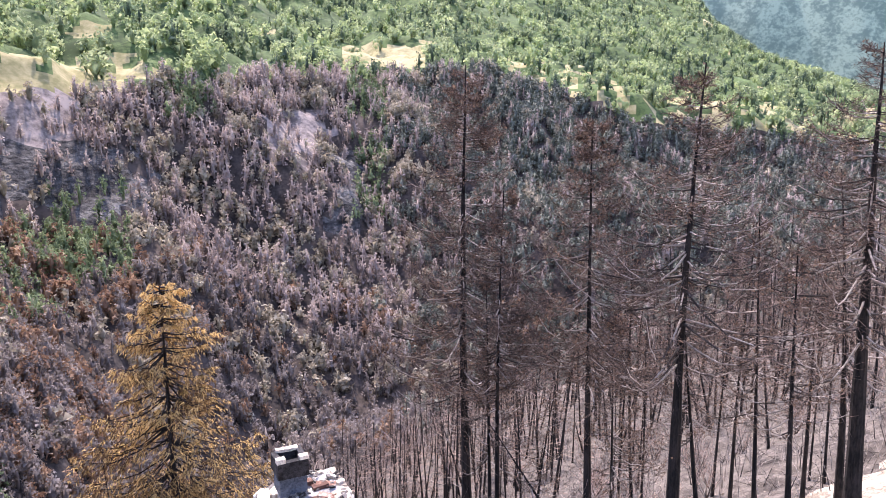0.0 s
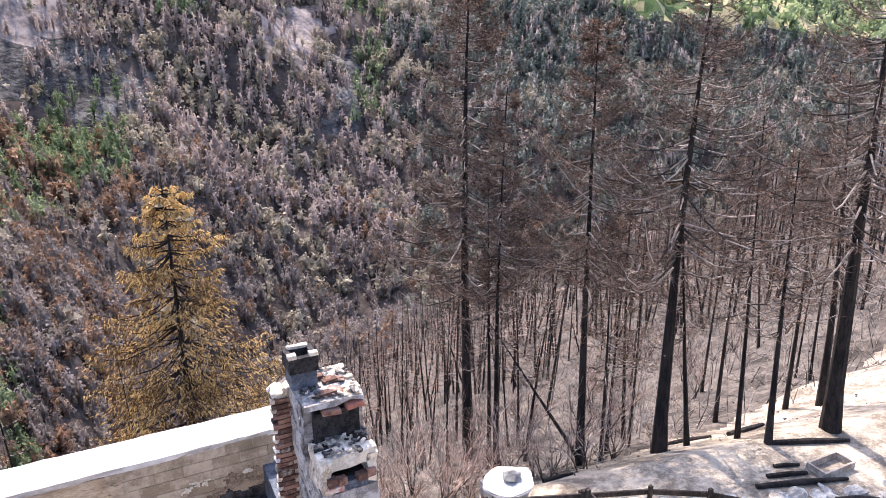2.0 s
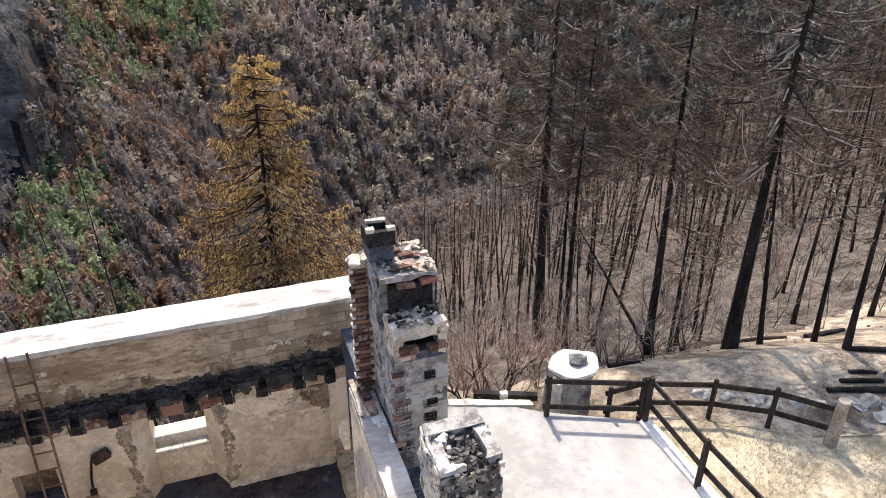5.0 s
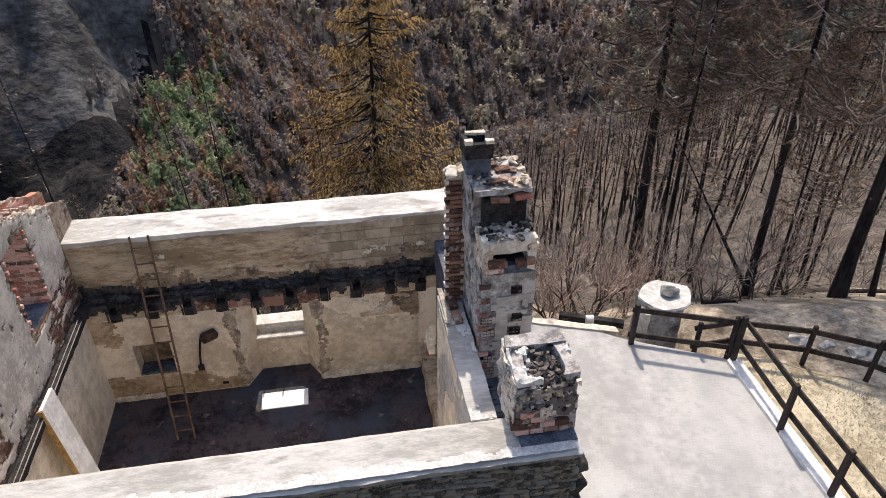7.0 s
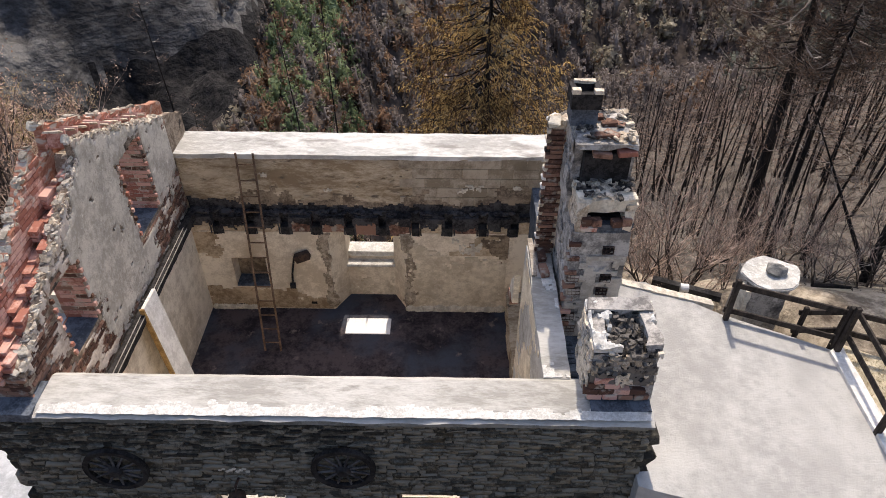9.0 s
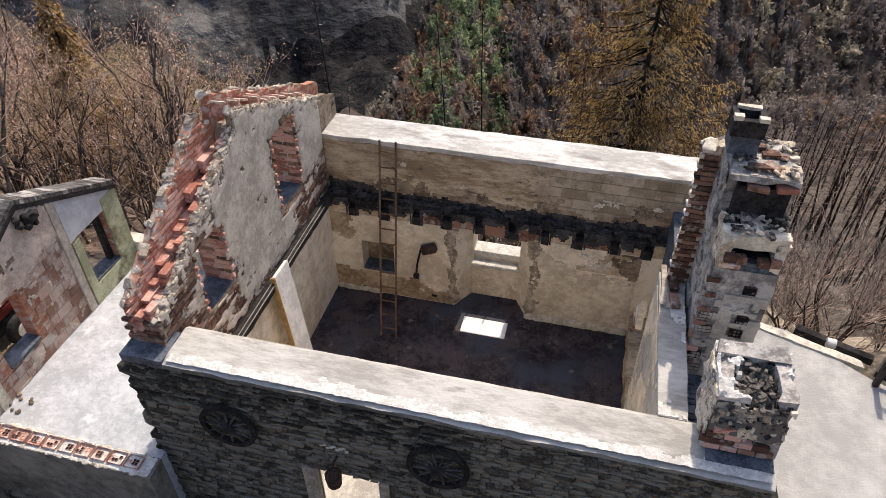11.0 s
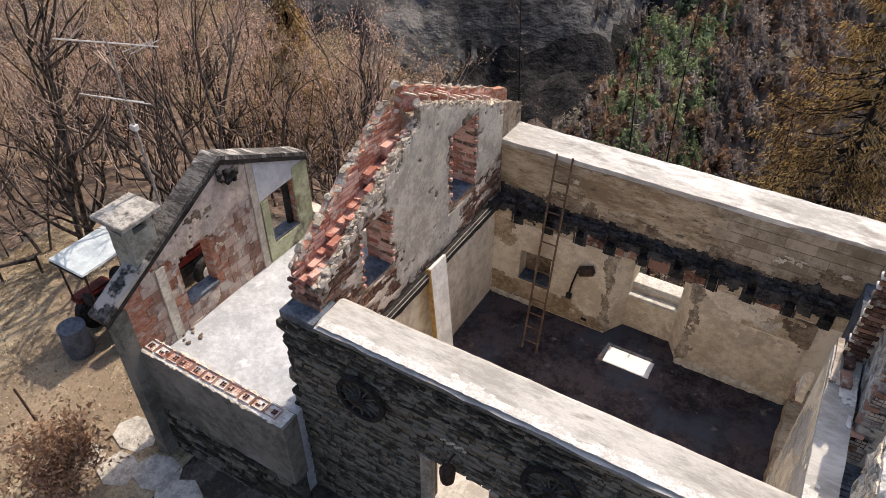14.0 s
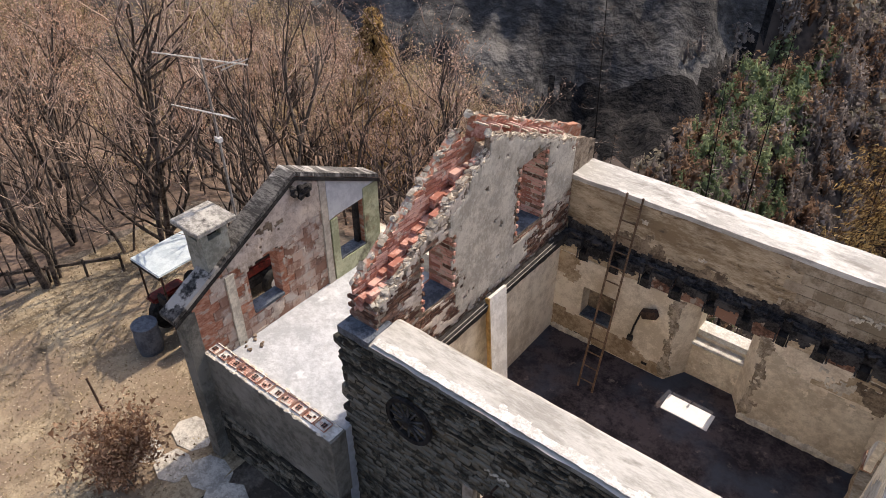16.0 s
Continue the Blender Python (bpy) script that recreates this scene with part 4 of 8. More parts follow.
bm = bmesh.new()                                  # grey plaster over the inner face
flaky(bm, "x", XLi - 0.021, 0.034, 7.0, 10.98, 2.46, 5.8, over_gable, 0.04, 0.006, 4)
part("plaster", bm, M["plaster_grey"], wall_left, "grey plaster with ragged edges")
bm = bmesh.new()                                  # mortar smeared over the bare bricks, in teeth along the broken edge


def smeared(y, z):
    if any(o[0] - 0.03 < y < o[1] + 0.03 and o[2] - 0.03 < z < o[3] + 0.02 for o in WIN) or z > top_in(y) - 0.02:
        return False
    edge = top_in(y) - z
    return not over_gable(y, z) and (fray(y * 0.7, z * 2.0, 2.6, 60) > 0.22 or edge < 0.10 + 0.25 * fray(y * 3, z, 3, 61))


flaky(bm, "x", XLi - 0.021, 0.028, 5.46, 10.95, 2.46, 5.8, smeared, 0.03, 0.008, 9)
part("mortar_smear", bm, M["plaster_pink"], wall_left, "dull mortar smeared over bare bricks")
bm = bmesh.new()
strips(bm, "x", XLi - 0.012, XLi + 0.006, span(5.84, YL, 0.2), lambda y: 2.3, -0.4)
part("room_plaster", bm, M["plaster_cream"], wall_left, "pale plaster of the ground floor room")
n_b = 0
for row in range(26):                             # bare bricks of the inner face
    z = 2.56 + row * 0.078
    y = 5.5 - (0.12 if row % 2 else 0)
    while y < 10.9:
        c, a, b = y + 0.12, y, y + 0.24
        clear = all(b < o[0] or a > o[1] or z < o[2] - 0.05 or z > o[3] + 0.03 for o in WIN)
        hidden = over_gable(a, z) and over_gable(b, z)
        if clear and not hidden and z < top_in(c) - 0.08 and a > 5.45:
            piece("brick", SOOTED[n_b % 5], wall_left, (XLi - 0.034 + rng.uniform(-0.012, 0.008), c, z), (0.06, 0.235, 0.062), (rng.uniform(-2, 2), 0, rng.uniform(-2, 2)))
            n_b += 1
        y += 0.25
for o in WIN:                                     # brick jambs and dark sills of the windows
    for side in o[:2]:
        for row in range(int((o[3] - o[2]) / 0.08)):
            for j in range(2):
                piece("brick", (BRICKS + SOOTED[:2])[(row * 3 + j) % 8], wall_left, (-5.22 - j * 0.24 + (0.05 if row % 2 else 0), side + (-1 if side == o[0] else 1) * 0.018 + rng.uniform(-0.006, 0.006), o[2] + 0.04 + row * 0.08), (0.225, 0.05, 0.064))
    b = bmesh.new()
    box(b, XL + 0.05, XLi - 0.03, o[0], o[1], o[2] - 0.05, o[2] + 0.015)
    rough(b, 0.02, 7, 3)
    part("window_sill", b, M["slate"], wall_left, "sooty blue-grey sill")
    b = bmesh.new()
    box(b, XL + 0.01, XLi - 0.03, o[0] - 0.1, o[1] + 0.1, o[3], o[3] + 0.08)
    part("lintel", b, M["mortar_brown"], wall_left)
y, step = 5.5, 0                                  # pairs of bricks stepping up the slope between the leaves
while y < 7.95:
    zt = min(top_in(y), top_out(y)) - 0.20
    for j, x in enumerate((-5.365, -5.235)):
        for lift in range(1 + (step + j) % 2 + (rng.random() < 0.75) + (y < 6.2)):
            piece("brick", rng.choice(BRICKS), wall_left, (x + rng.uniform(-0.012, 0.012), y + j * 0.05 + rng.uniform(-0.03, 0.03), zt + 0.04 + lift * 0.074), (0.112, 0.235, 0.062),
                  (rng.uniform(-3, 3), rng.uniform(-4, 4), rng.uniform(-6, 6)))
    y += 0.235
    step += 1
for row in range(44):                             # courses of the outer leaf seen over the cavity
    z = 3.9 + row * 0.0755
    y = 5.46 - (0.12 if row % 2 else 0)
    while y < 10.9:
        c = y + 0.12
        low = min(top_in(c), top_out(c)) - (0.40 if c < 8.1 else 0.22)
        if low < z < top_out(c) - 0.05 and (c < 7.75 or c > 8.2):
            piece("brick", BRICKS[(row * 5 + int(c * 4)) % 6], wall_left, (-5.437, c, z), (0.022, 0.238, 0.062), (0, 0, rng.uniform(-1, 1)))
        y += 0.25
y = 8.20                                          # open cells on the crown of the gable
while y < 10.9:
    zt = top_out(y) - 0.10
    piece("brick", rng.choice(BRICKS), wall_left, (-5.31, y, zt - 0.12), (0.25, 0.05, 0.26), (-23.7, 0, rng.uniform(-6, 6)))
    piece("mortar_cap", RUBBLE[0], wall_left, (-5.31, y - 0.05, zt + 0.005), (0.24, 0.07, 0.03), (-23.7, 0, rng.uniform(-6, 6)))
    if rng.random() < 0.5:
        piece("brick", rng.choice(BRICKS), wall_left, (-5.32, y + 0.16, zt - 0.17), (0.11, 0.235, 0.062), (-23.7, rng.uniform(-5, 5), rng.uniform(-12, 12)))
    y += 0.30
for x, top, y1 in ((-5.15, top_in, 11.0), (-5.51, top_out, 10.9)):      # flat flakes of mortar along the broken tops
    y = 5.46
    while y < y1:
        slope = math.degrees(math.atan2(top(y + 0.1) - top(y - 0.1), 0.2))
        for j in range(2):
            piece("mortar_cap", FLAKES[rng.randrange(4)], wall_left, (x + rng.uniform(-0.05, 0.04), y + rng.uniform(-0.03, 0.03), top(y) + rng.uniform(-0.04, 0.006)),
                  (rng.uniform(0.07, 0.14), rng.uniform(0.06, 0.15), rng.uniform(0.012, 0.026)), (max(-40, min(40, slope)) + rng.uniform(-12, 12), rng.uniform(-10, 10), rng.uniform(-25, 25)))
        y += rng.uniform(0.09, 0.14)
bm = bmesh.new()                                  # crumbs of mortar on the broken edges
for k in range(420):
    y = rng.uniform(5.45, 11.0)
    x = rng.choice((-5.14, -5.14, -5.5, -5.3))
    zt = {-5.14: top_in(y), -5.5: top_out(y), -5.3: min(top_in(y), top_out(y)) - 0.25}[x]
    s = rng.uniform(0.012, 0.04)
    bmesh.ops.create_icosphere(bm, subdivisions=1, radius=s, matrix=pose(x + rng.uniform(-0.07, 0.07), y, zt + rng.uniform(-0.03, 0.01), rng.uniform(0, 90), rng.uniform(0, 90)) @ Matrix.Diagonal((1, 2.0, 0.55, 1)))
rough(bm, 0.02, 23)
tagged(part("mortar_crumbs", bm, M["mortar"], wall_left, "crumbled pale mortar"), kind="stuff")
bm = bmesh.new()                                  # front end of the gable
box(bm, XL + 0.02, XLi - 0.02, 5.42, 5.62, 3.6, 4.1)
rough(bm, 0.03, 5, 3)
part("gable_foot", bm, M["mortar_brown"], wall_left)
for lift in range(6):
    for j in range(2):
        piece("brick", rng.choice(SOOTED), wall_left, (-5.44 + j * 0.25 - (0.06 if lift % 2 else 0), 5.425, 3.70 + lift * 0.077), (0.235, 0.05, 0.062), (0, 0, rng.uniform(-3, 3)))

# right wall and its low remains
bm = bmesh.new()
box(bm, XRi, XRi + 0.36, YFi + 0.005, 8.5, -0.5, EAVE - 0.006)
rough(bm, 0.012, 4, 4)
wall_right = structure("wall_right", bm, M["coping"], "broken right-hand wall with a pale bare top", "wall")
# core in dark blue-grey, so its colour carries the shade of the recess
bm = bmesh.new()
box(bm, XRi + 0.36, XR, YFi + 0.005, YB, -0.5, 3.02)
part("inner_core", bm, M["slate"], wall_right, "sooty masonry core, blue-grey with the shade of the recess")
bm = bmesh.new()
box(bm, XRi + 0.02, XRi + 0.36, 8.5, YL, -0.5, 0.45)
rough(bm, 0.06, 3, 4)
part("low_remains", bm, M["plaster_soot"], wall_right, "scorched low wall remains")
for k in range(14):
    bm = bmesh.new()
    y = 5.85 + k * 0.085
    box(bm, XRi + 0.38, 1.84, y, y + 0.07, 3.025, 3.08 + rng.uniform(0, 0.03))
    part("slat", bm, M["slate"], wall_right, "sooty slate strip")
bm = bmesh.new()
box(bm, XRi + 0.02, XRi + 0.10, 7.75, 8.6, EAVE, EAVE + 0.05)
rough(bm, 0.012, 5, 3)
part("wall_board", bm, M["timber_grey"], wall_right, "weathered board on the wall top")
piece("brick", SOOTED[0], wall_right, (XRi + 0.2, 7.85, EAVE + 0.05), (0.12, 0.25, 0.08), (0, 0, 8))
piece("brick", SOOTED[1], wall_right, (XRi + 0.2, 8.2, EAVE + 0.04), (0.12, 0.25, 0.065), (0, 0, 3))
bm = bmesh.new()
prism(bm, [(8.58, 2.34), (9.00, 2.16), (8.98, 2.52), (8.60, 2.96)], "x", 1.12, 1.22)
rough(bm, 0.01, 5, 2)
part("hanging_panel", bm, M["plaster_flake"], wall_right, "pale slab hanging from the wall end")
bm = bmesh.new()
box(bm, 1.10, 1.25, 8.75, 9.05, 2.14, 2.26)
rough(bm, 0.03, 6, 2)
part("broken_brick", bm, M["brick_sooty"], wall_right, "broken brown brick")
bm = bmesh.new()
flaky(bm, "x", XRi, -0.012, 6.0, 8.45, 0.0, 3.6, lambda u, v: fray(u, v, 1.2, 70) > 0.0, 0.08, 0.006)
part("inner_plaster", bm, M["plaster_olive"], wall_right, "patchy olive plaster")
bm = bmesh.new()
flaky(bm, "z", EAVE - 0.006, 0.02, XRi + 0.01, XRi + 0.35, YFi + 0.02, 8.45, lambda u, v: fray(u, v, 2.0, 72) > 0.22, 0.05, 0.01)
part("lime_crust", bm, M["lime_white"], wall_right, "whitish crust on the wall top")

bm = bmesh.new()
box(bm, XLi - 0.1, XRi + 0.1, YFi - 0.6, YL + 0.5, FLOOR - 0.2, FLOOR)
floor = structure("floor", bm, M["floor_ash"], "blackened burnt floor of the ground floor room", "floor")
bm = bmesh.new()
box(bm, -5.0, 1.2, 5.3, 7.9, FLOOR, FLOOR + 0.012)
rough(bm, 0.004, 3, 3)
structure("floor_screed", bm, M["concrete"], "pale ash-covered screed on the floor by the door", "floor")

# tall chimney stack, what is left of the right gable
stack = tagged(new("chimney_stack"), "tall ruined chimney stack of brick and flaking plaster", "chimney")
bm = bmesh.new()
box(bm, 1.66, 2.42, 7.2, 8.45, 3.0, 4.98)
rough(bm, 0.018, 4, 4)
part("shaft", bm, M["stack_plaster"], stack, "grey plastered shaft")
bm = bmesh.new()
box(bm, 1.62, 2.42, 7.75, 8.5, 4.9, 6.02)
rough(bm, 0.04, 5, 4)
part("upper_shaft", bm, M["stack_plaster"], stack, "broken upper shaft")
for seed, at in ((80, 1.655), (81, 1.615)):
    bm = bmesh.new()                              # plaster left on the side of the shaft
    y0, y1, z0, z1 = (7.22, 8.32, 3.05, 4.95) if at > 1.63 else (7.78, 8.34, 4.95, 6.0)
    flaky(bm, "x", at, -0.022, y0, y1, z0, z1, lambda u, v: fray(u, v, 2.0, seed) > -0.05, 0.05, 0.012)
    part("side_plaster", bm, M["stack_plaster"], stack, "flaking mottled plaster")
bm = bmesh.new()
flaky(bm, "y", 7.195, -0.02, 1.68, 2.42, 3.05, 4.6, lambda u, v: fray(u, v, 2.4, 83) > -0.3 and not (1.7 < u < 1.9 and (v * 4) % 1 < 0.5) and not (2.06 < u < 2.26 and (v * 4 + 0.4) % 1 < 0.5), 0.04, 0.008)
part("front_plaster", bm, M["plaster_grey"], stack, "grey plaster between the hollow bricks")
for x0, x1, y0, y1, z0, z1, m_ in ((1.66, 1.80, 7.2, 7.8, 4.98, 5.45, "mortar"), (2.28, 2.42, 7.22, 7.8, 4.98, 5.42, "mortar"), (1.66, 2.42, 7.22, 7.42, 5.30, 5.50, "plaster_flake"), (1.68, 2.42, 7.3, 7.76, 4.98, 5.12, "char"),
                                   (1.66, 2.42, 7.22, 7.3, 4.98, 5.10, "slate"), (1.7, 2.4, 7.40, 7.8, 5.32, 5.46, "char"), (1.64, 2.40, 7.60, 8.52, 6.00, 6.08, "stack_plaster")):
    b = bmesh.new()
    box(b, x0, x1, y0, y1, z0, z1)
    rough(b, 0.05, 7, 3)
    part("flue_masonry", b, M[m_], stack)
b = bmesh.new()
box(b, 1.74, 2.34, 7.62, 7.76, 5.44, 5.92)
part("flue_hole", b, M["char"], stack, "black open flue")
for z, y0, y1, seed in ((5.47, 7.22, 7.78, 90), (6.05, 7.62, 8.50, 92)):
    bm = bmesh.new()                              # pale broken slabs on the steps of the stack
    flaky(bm, "z", z, 0.05, 1.64, 2.42, y0, y1, lambda u, v: fray(u, v, 3.2, seed) > 0.02, 0.04, 0.04, 12)
    part("broken_slab", bm, M["mortar"], stack, "pale cracked mortar slab")
for k in range(6):                                # broken bricks on the top of the stack
    piece("brick", rng.choice(SOOTED), stack, (rng.uniform(1.74, 2.30), rng.uniform(7.68, 8.4), 6.11), (0.2 + 0.05 * (k % 2), 0.11, 0.06), (rng.uniform(-8, 8), rng.uniform(-8, 8), rng.uniform(-35, 35)))
for k in range(90):                               # broken masonry on the steps of the stack
    y, z = (rng.uniform(7.22, 7.75), 5.53) if k < 45 else (rng.uniform(7.62, 8.5), 6.12)
    s = rng.uniform(0.02, 0.06)
    piece("rubble", rng.choice((RUBBLE[0], RUBBLE[1], RUBBLE[3], RUBBLE[1])), stack, (rng.uniform(1.68, 2.40), y, z + s * 0.1), (s * 1.8, s, s * 0.5), (rng.uniform(-15, 15), rng.uniform(-15, 15), rng.uniform(0, 180)))
for k in range(5):
    if k != 2:
        piece("brick", rng.choice(SOOTED), stack, (1.80 + k * 0.13, 7.205, 5.17 + rng.uniform(-0.03, 0.03)), (0.12, 0.1, 0.11), (0, 0, rng.uniform(-10, 10)))
piece("brick", BRICKS[1], stack, (1.84, 7.20, 5.07), (0.2, 0.1, 0.07), (0, 6, 3))
piece("brick", BRICKS[3], stack, (2.28, 7.62, 5.95), (0.24, 0.12, 0.07), (0, -3, 4))
piece("brick", SOOTED[3], stack, (1.96, 7.61, 5.93), (0.24, 0.12, 0.07), (0, 3, -4))
row = 0                                           # open hollow bricks bitten into the front face
z = 3.2
while z < 4.9:
    for x in ((1.80, 2.16), (1.76, 2.20), (1.82, 2.12))[row % 3]:
        if rng.random() < 0.85:
            w = 0.15 if x > 2 else 0.17
            piece("hollow_brick", HOLLOW_SOOTY[0], stack, (x + rng.uniform(-0.03, 0.03), 7.19, z), (w, 0.05, 0.12), (0, rng.uniform(-4, 4), 0))
    z += 0.25
    row += 1
for row in range(7):
    piece("brick", rng.choice(SOOTED + BRICKS[:2]), stack, (1.70, 7.22, 3.3 + row * 0.25), (0.16, 0.12, 0.065), (0, 0, rng.uniform(-6, 6)))
bm = bmesh.new()                                  # toothed brick end of the gable wall
box(bm, 1.42, 1.68, 8.34, 8.6, 3.02, 5.92)
part("gable_jamb", bm, M["mortar"], stack)
for row in range(34):
    z = 3.3 + row * 0.0765
    piece("brick", rng.choice(SOOTED), stack, (1.47 + (0.05 if row % 2 else 0), 8.36, z), (0.22, 0.12, 0.062), (0, 0, rng.uniform(-5, 5)))
    if row % 2:
        piece("rubble", rng.choice(RUBBLE), stack, (1.38, 8.38, z), (0.07, 0.12, 0.06))
for k in range(12):
    piece("rubble", rng.choice(RUBBLE), stack, (rng.uniform(1.36, 1.66), rng.uniform(8.3, 8.6), 5.93 + rng.uniform(0, 0.08)), (0.16, 0.14, 0.08), (0, rng.uniform(-20, 20), rng.uniform(0, 90)))
pot = bmesh.new()                                 # hollow chimney pot
prism(pot, [(1.58, 8.02), (1.92, 8.02), (1.92, 8.36), (1.58, 8.36)], "z", 6.1, 6.34)
part("pot_base", pot, M["slate"], stack, "sooty square pot")
pot = bmesh.new()
for x0, x1, y0, y1 in ((1.56, 1.94, 8.0, 8.07), (1.56, 1.94, 8.31, 8.38), (1.56, 1.63, 8.07, 8.31), (1.87, 1.94, 8.07, 8.31)):
    box(pot, x0, x1, y0, y1, 6.34, 6.56)
rough(pot, 0.015, 6, 2)
part("pot_wall", pot, M["char"], stack, "soot-blackened chimney pot")
for x0, x1, y0, y1 in ((1.55, 1.66, 7.99, 8.09), (1.84, 1.95, 7.99, 8.07), (1.62, 1.90, 8.31, 8.38)):
    pot = bmesh.new()
    box(pot, x0, x1, y0, y1, 6.555, 6.60 + rng.uniform(-0.01, 0.015))
    rough(pot, 0.02, 9, 2)
    part("pot_rim", pot, M["mortar"], stack, "chipped pale rim")

# chimney stub on the front corner
stub = tagged(new("chimney_stub"), "crumbled chimney stub of brick and rubble on the coping", "chimney")
bm = bmesh.new()
for x0, x1, y0, y1, z0, z1 in ((1.74, 2.52, 5.5, 6.25, EAVE + 0.01, 4.12), (1.72, 1.90, 5.55, 6.25, 4.1, 4.62), (2.36, 2.52, 5.52, 6.25, 4.1, 4.66), (1.72, 2.5, 6.1, 6.27, 4.1, 4.7), (1.74, 2.1, 5.5, 5.66, 4.1, 4.52), (2.1, 2.5, 5.52, 5.66, 4.1, 4.26)):
    box(bm, x0, x1, y0, y1, z0, z1)
rough(bm, 0.075, 5, 4)
part("stub_masonry", bm, M["stack_plaster"], stub)
bm = bmesh.new()
box(bm, 1.86, 2.42, 5.55, 6.15, 4.1, 4.45)
part("stub_flue", bm, M["char"], stub, "sooty flue filling")
bm = bmesh.new()                                  # pale top slabs round the sooty middle
flaky(bm, "z", 4.58, 0.10, 1.72, 2.54, 5.48, 6.28, lambda u, v: (v > 5.66 or u < 2.06) and (math.hypot(u - 2.2, (v - 5.85) * 0.7) > max(0.23, 0.25 + 0.3 * fray(u, v, 3, 95))) and fray(u, v, 3, 96) > -0.2, 0.04, 0.05, 11)
part("top_slab", bm, M["lime_white"], stub, "pale cracked top slab")
bm = bmesh.new()
flaky(bm, "z", 4.44, 0.10, 1.84, 2.44, 5.52, 6.16, lambda u, v: True, 0.04, 0.11, 13)
part("flue_soot", bm, M["sooty_mix"], stub, "sooty rubble in the flue")
for x0, x1, z0, z1, seed, m_ in ((1.74, 2.52, 3.98, 4.6, 97, "mortar"), (1.74, 2.52, 4.0, 4.6, 98, "sooty_mix")):
    bm = bmesh.new()
    flaky(bm, "y", 5.49, -0.045 if seed == 97 else -0.022, x0, x1, z0, z1, lambda u, v: fray(u, v, 5, 97) > 0.18 if seed == 97 else v < 4.40 + 0.3 * fray(u, v, 2.0, 93), 0.03, 0.04 if seed == 97 else 0.03, 12)
    tagged(part("stub_face", bm, M[m_], stub), kind="stuff")
bm = bmesh.new()
flaky(bm, "x", 1.725, -0.03, 5.5, 6.24, EAVE + 0.02, 4.6, lambda u, v: fray(u, v, 3, 99) > -0.2, 0.05, 0.04, 8)
part("stub_side", bm, M["mortar"], stub, "crumbled white mortar")
for k in range(90):
    s = rng.uniform(0.02, 0.05)
    piece("rubble", rng.choice((RUBBLE[1], RUBBLE[3])), stub, (rng.uniform(1.9, 2.46), rng.uniform(5.52, 6.15), 4.58 + rng.uniform(-0.05, 0.05)) if k < 60 else (rng.uniform(1.76, 2.5), 5.48 + rng.uniform(-0.02, 0.03), rng.uniform(4.1, 4.6)),
          (s * 1.8, s, s * 0.6), (rng.uniform(-20, 20), rng.uniform(-20, 20), rng.uniform(0, 180)))
for row in range(3):
    for j in range(4):
        if row < 2 or j < 2:
            piece("brick", rng.choice(BRICKS[:2] + SOOTED), stub, (1.83 + j * 0.19 - (0.06 if row % 2 else 0), 5.485, 3.80 + row * 0.10), (0.18, 0.08, 0.085), (0, 0, rng.uniform(-3, 3)))
piece("brick", BRICKS[2], stub, (1.90, 5.52, 4.10), (0.24, 0.14, 0.09), (10, 5, 12))

# ---- terrace and fences ----
bm = bmesh.new()
prism(bm, [(XR + 0.004, 4.98), (4.0, 4.55), (6.12, 3.9), (6.08, 7.3), (5.2, 7.75), (4.45, 8.12), (3.4, 8.86), (XR + 0.004, 8.95)], "z", -0.6, 2.60)
rough(bm, 0.012, 2.5, 5, (1, 1, 0.6))
terrace = structure("terrace", bm, M["terrace"], "worn pale grey concrete terrace beside the house", "terrace")
bm = bmesh.new()
prism(bm, [(5.92, 3.85), (6.14, 3.85), (6.10, 7.45), (5.88, 7.3)], "z", 2.3, 2.66)
rough(bm, 0.012, 5, 4)
structure("kerb", bm, M["white_paint"], "whitewashed concrete kerb along the terrace", "kerb")
bm = bmesh.new()
for c0, c1 in ((2.55, 3.4), (3.4, 4.4)):
    prism(bm, [(c0, 8.93 - (c0 - 2.55) * 0.35), (c1, 8.93 - (c1 - 2.55) * 0.35), (c1, 9.08 - (c1 - 2.55) * 0.35), (c0, 9.08 - (c0 - 2.55) * 0.35)], "z", 1.9, 2.63)
rough(bm, 0.02, 5, 3)
structure("terrace_edge", bm, M["plaster_flake"], "pale mortar rim of the terrace", "edging")


def rail_beam(bm, a, b, w, h):
    """A squared bar from a to b."""
    a, b = Vector(a), Vector(b)
    way = (b - a).normalized()
    side = way.cross(Vector((0, 0, 1)) if abs(way.z) < 0.95 else Vector((0, 1, 0))).normalized() * (w / 2)
    up = side.cross(way).normalized() * (h / 2)
    v = [bm.verts.new(p + s * side + t * up) for p in (a, b) for s, t in ((-1, -1), (1, -1), (1, 1), (-1, 1))]
    for f in ((0, 1, 2, 3), (7, 6, 5, 4), (0, 4, 5, 1), (1, 5, 6, 2), (2, 6, 7, 3), (3, 7, 4, 0)):
        bm.faces.new([v[k] for k in f])


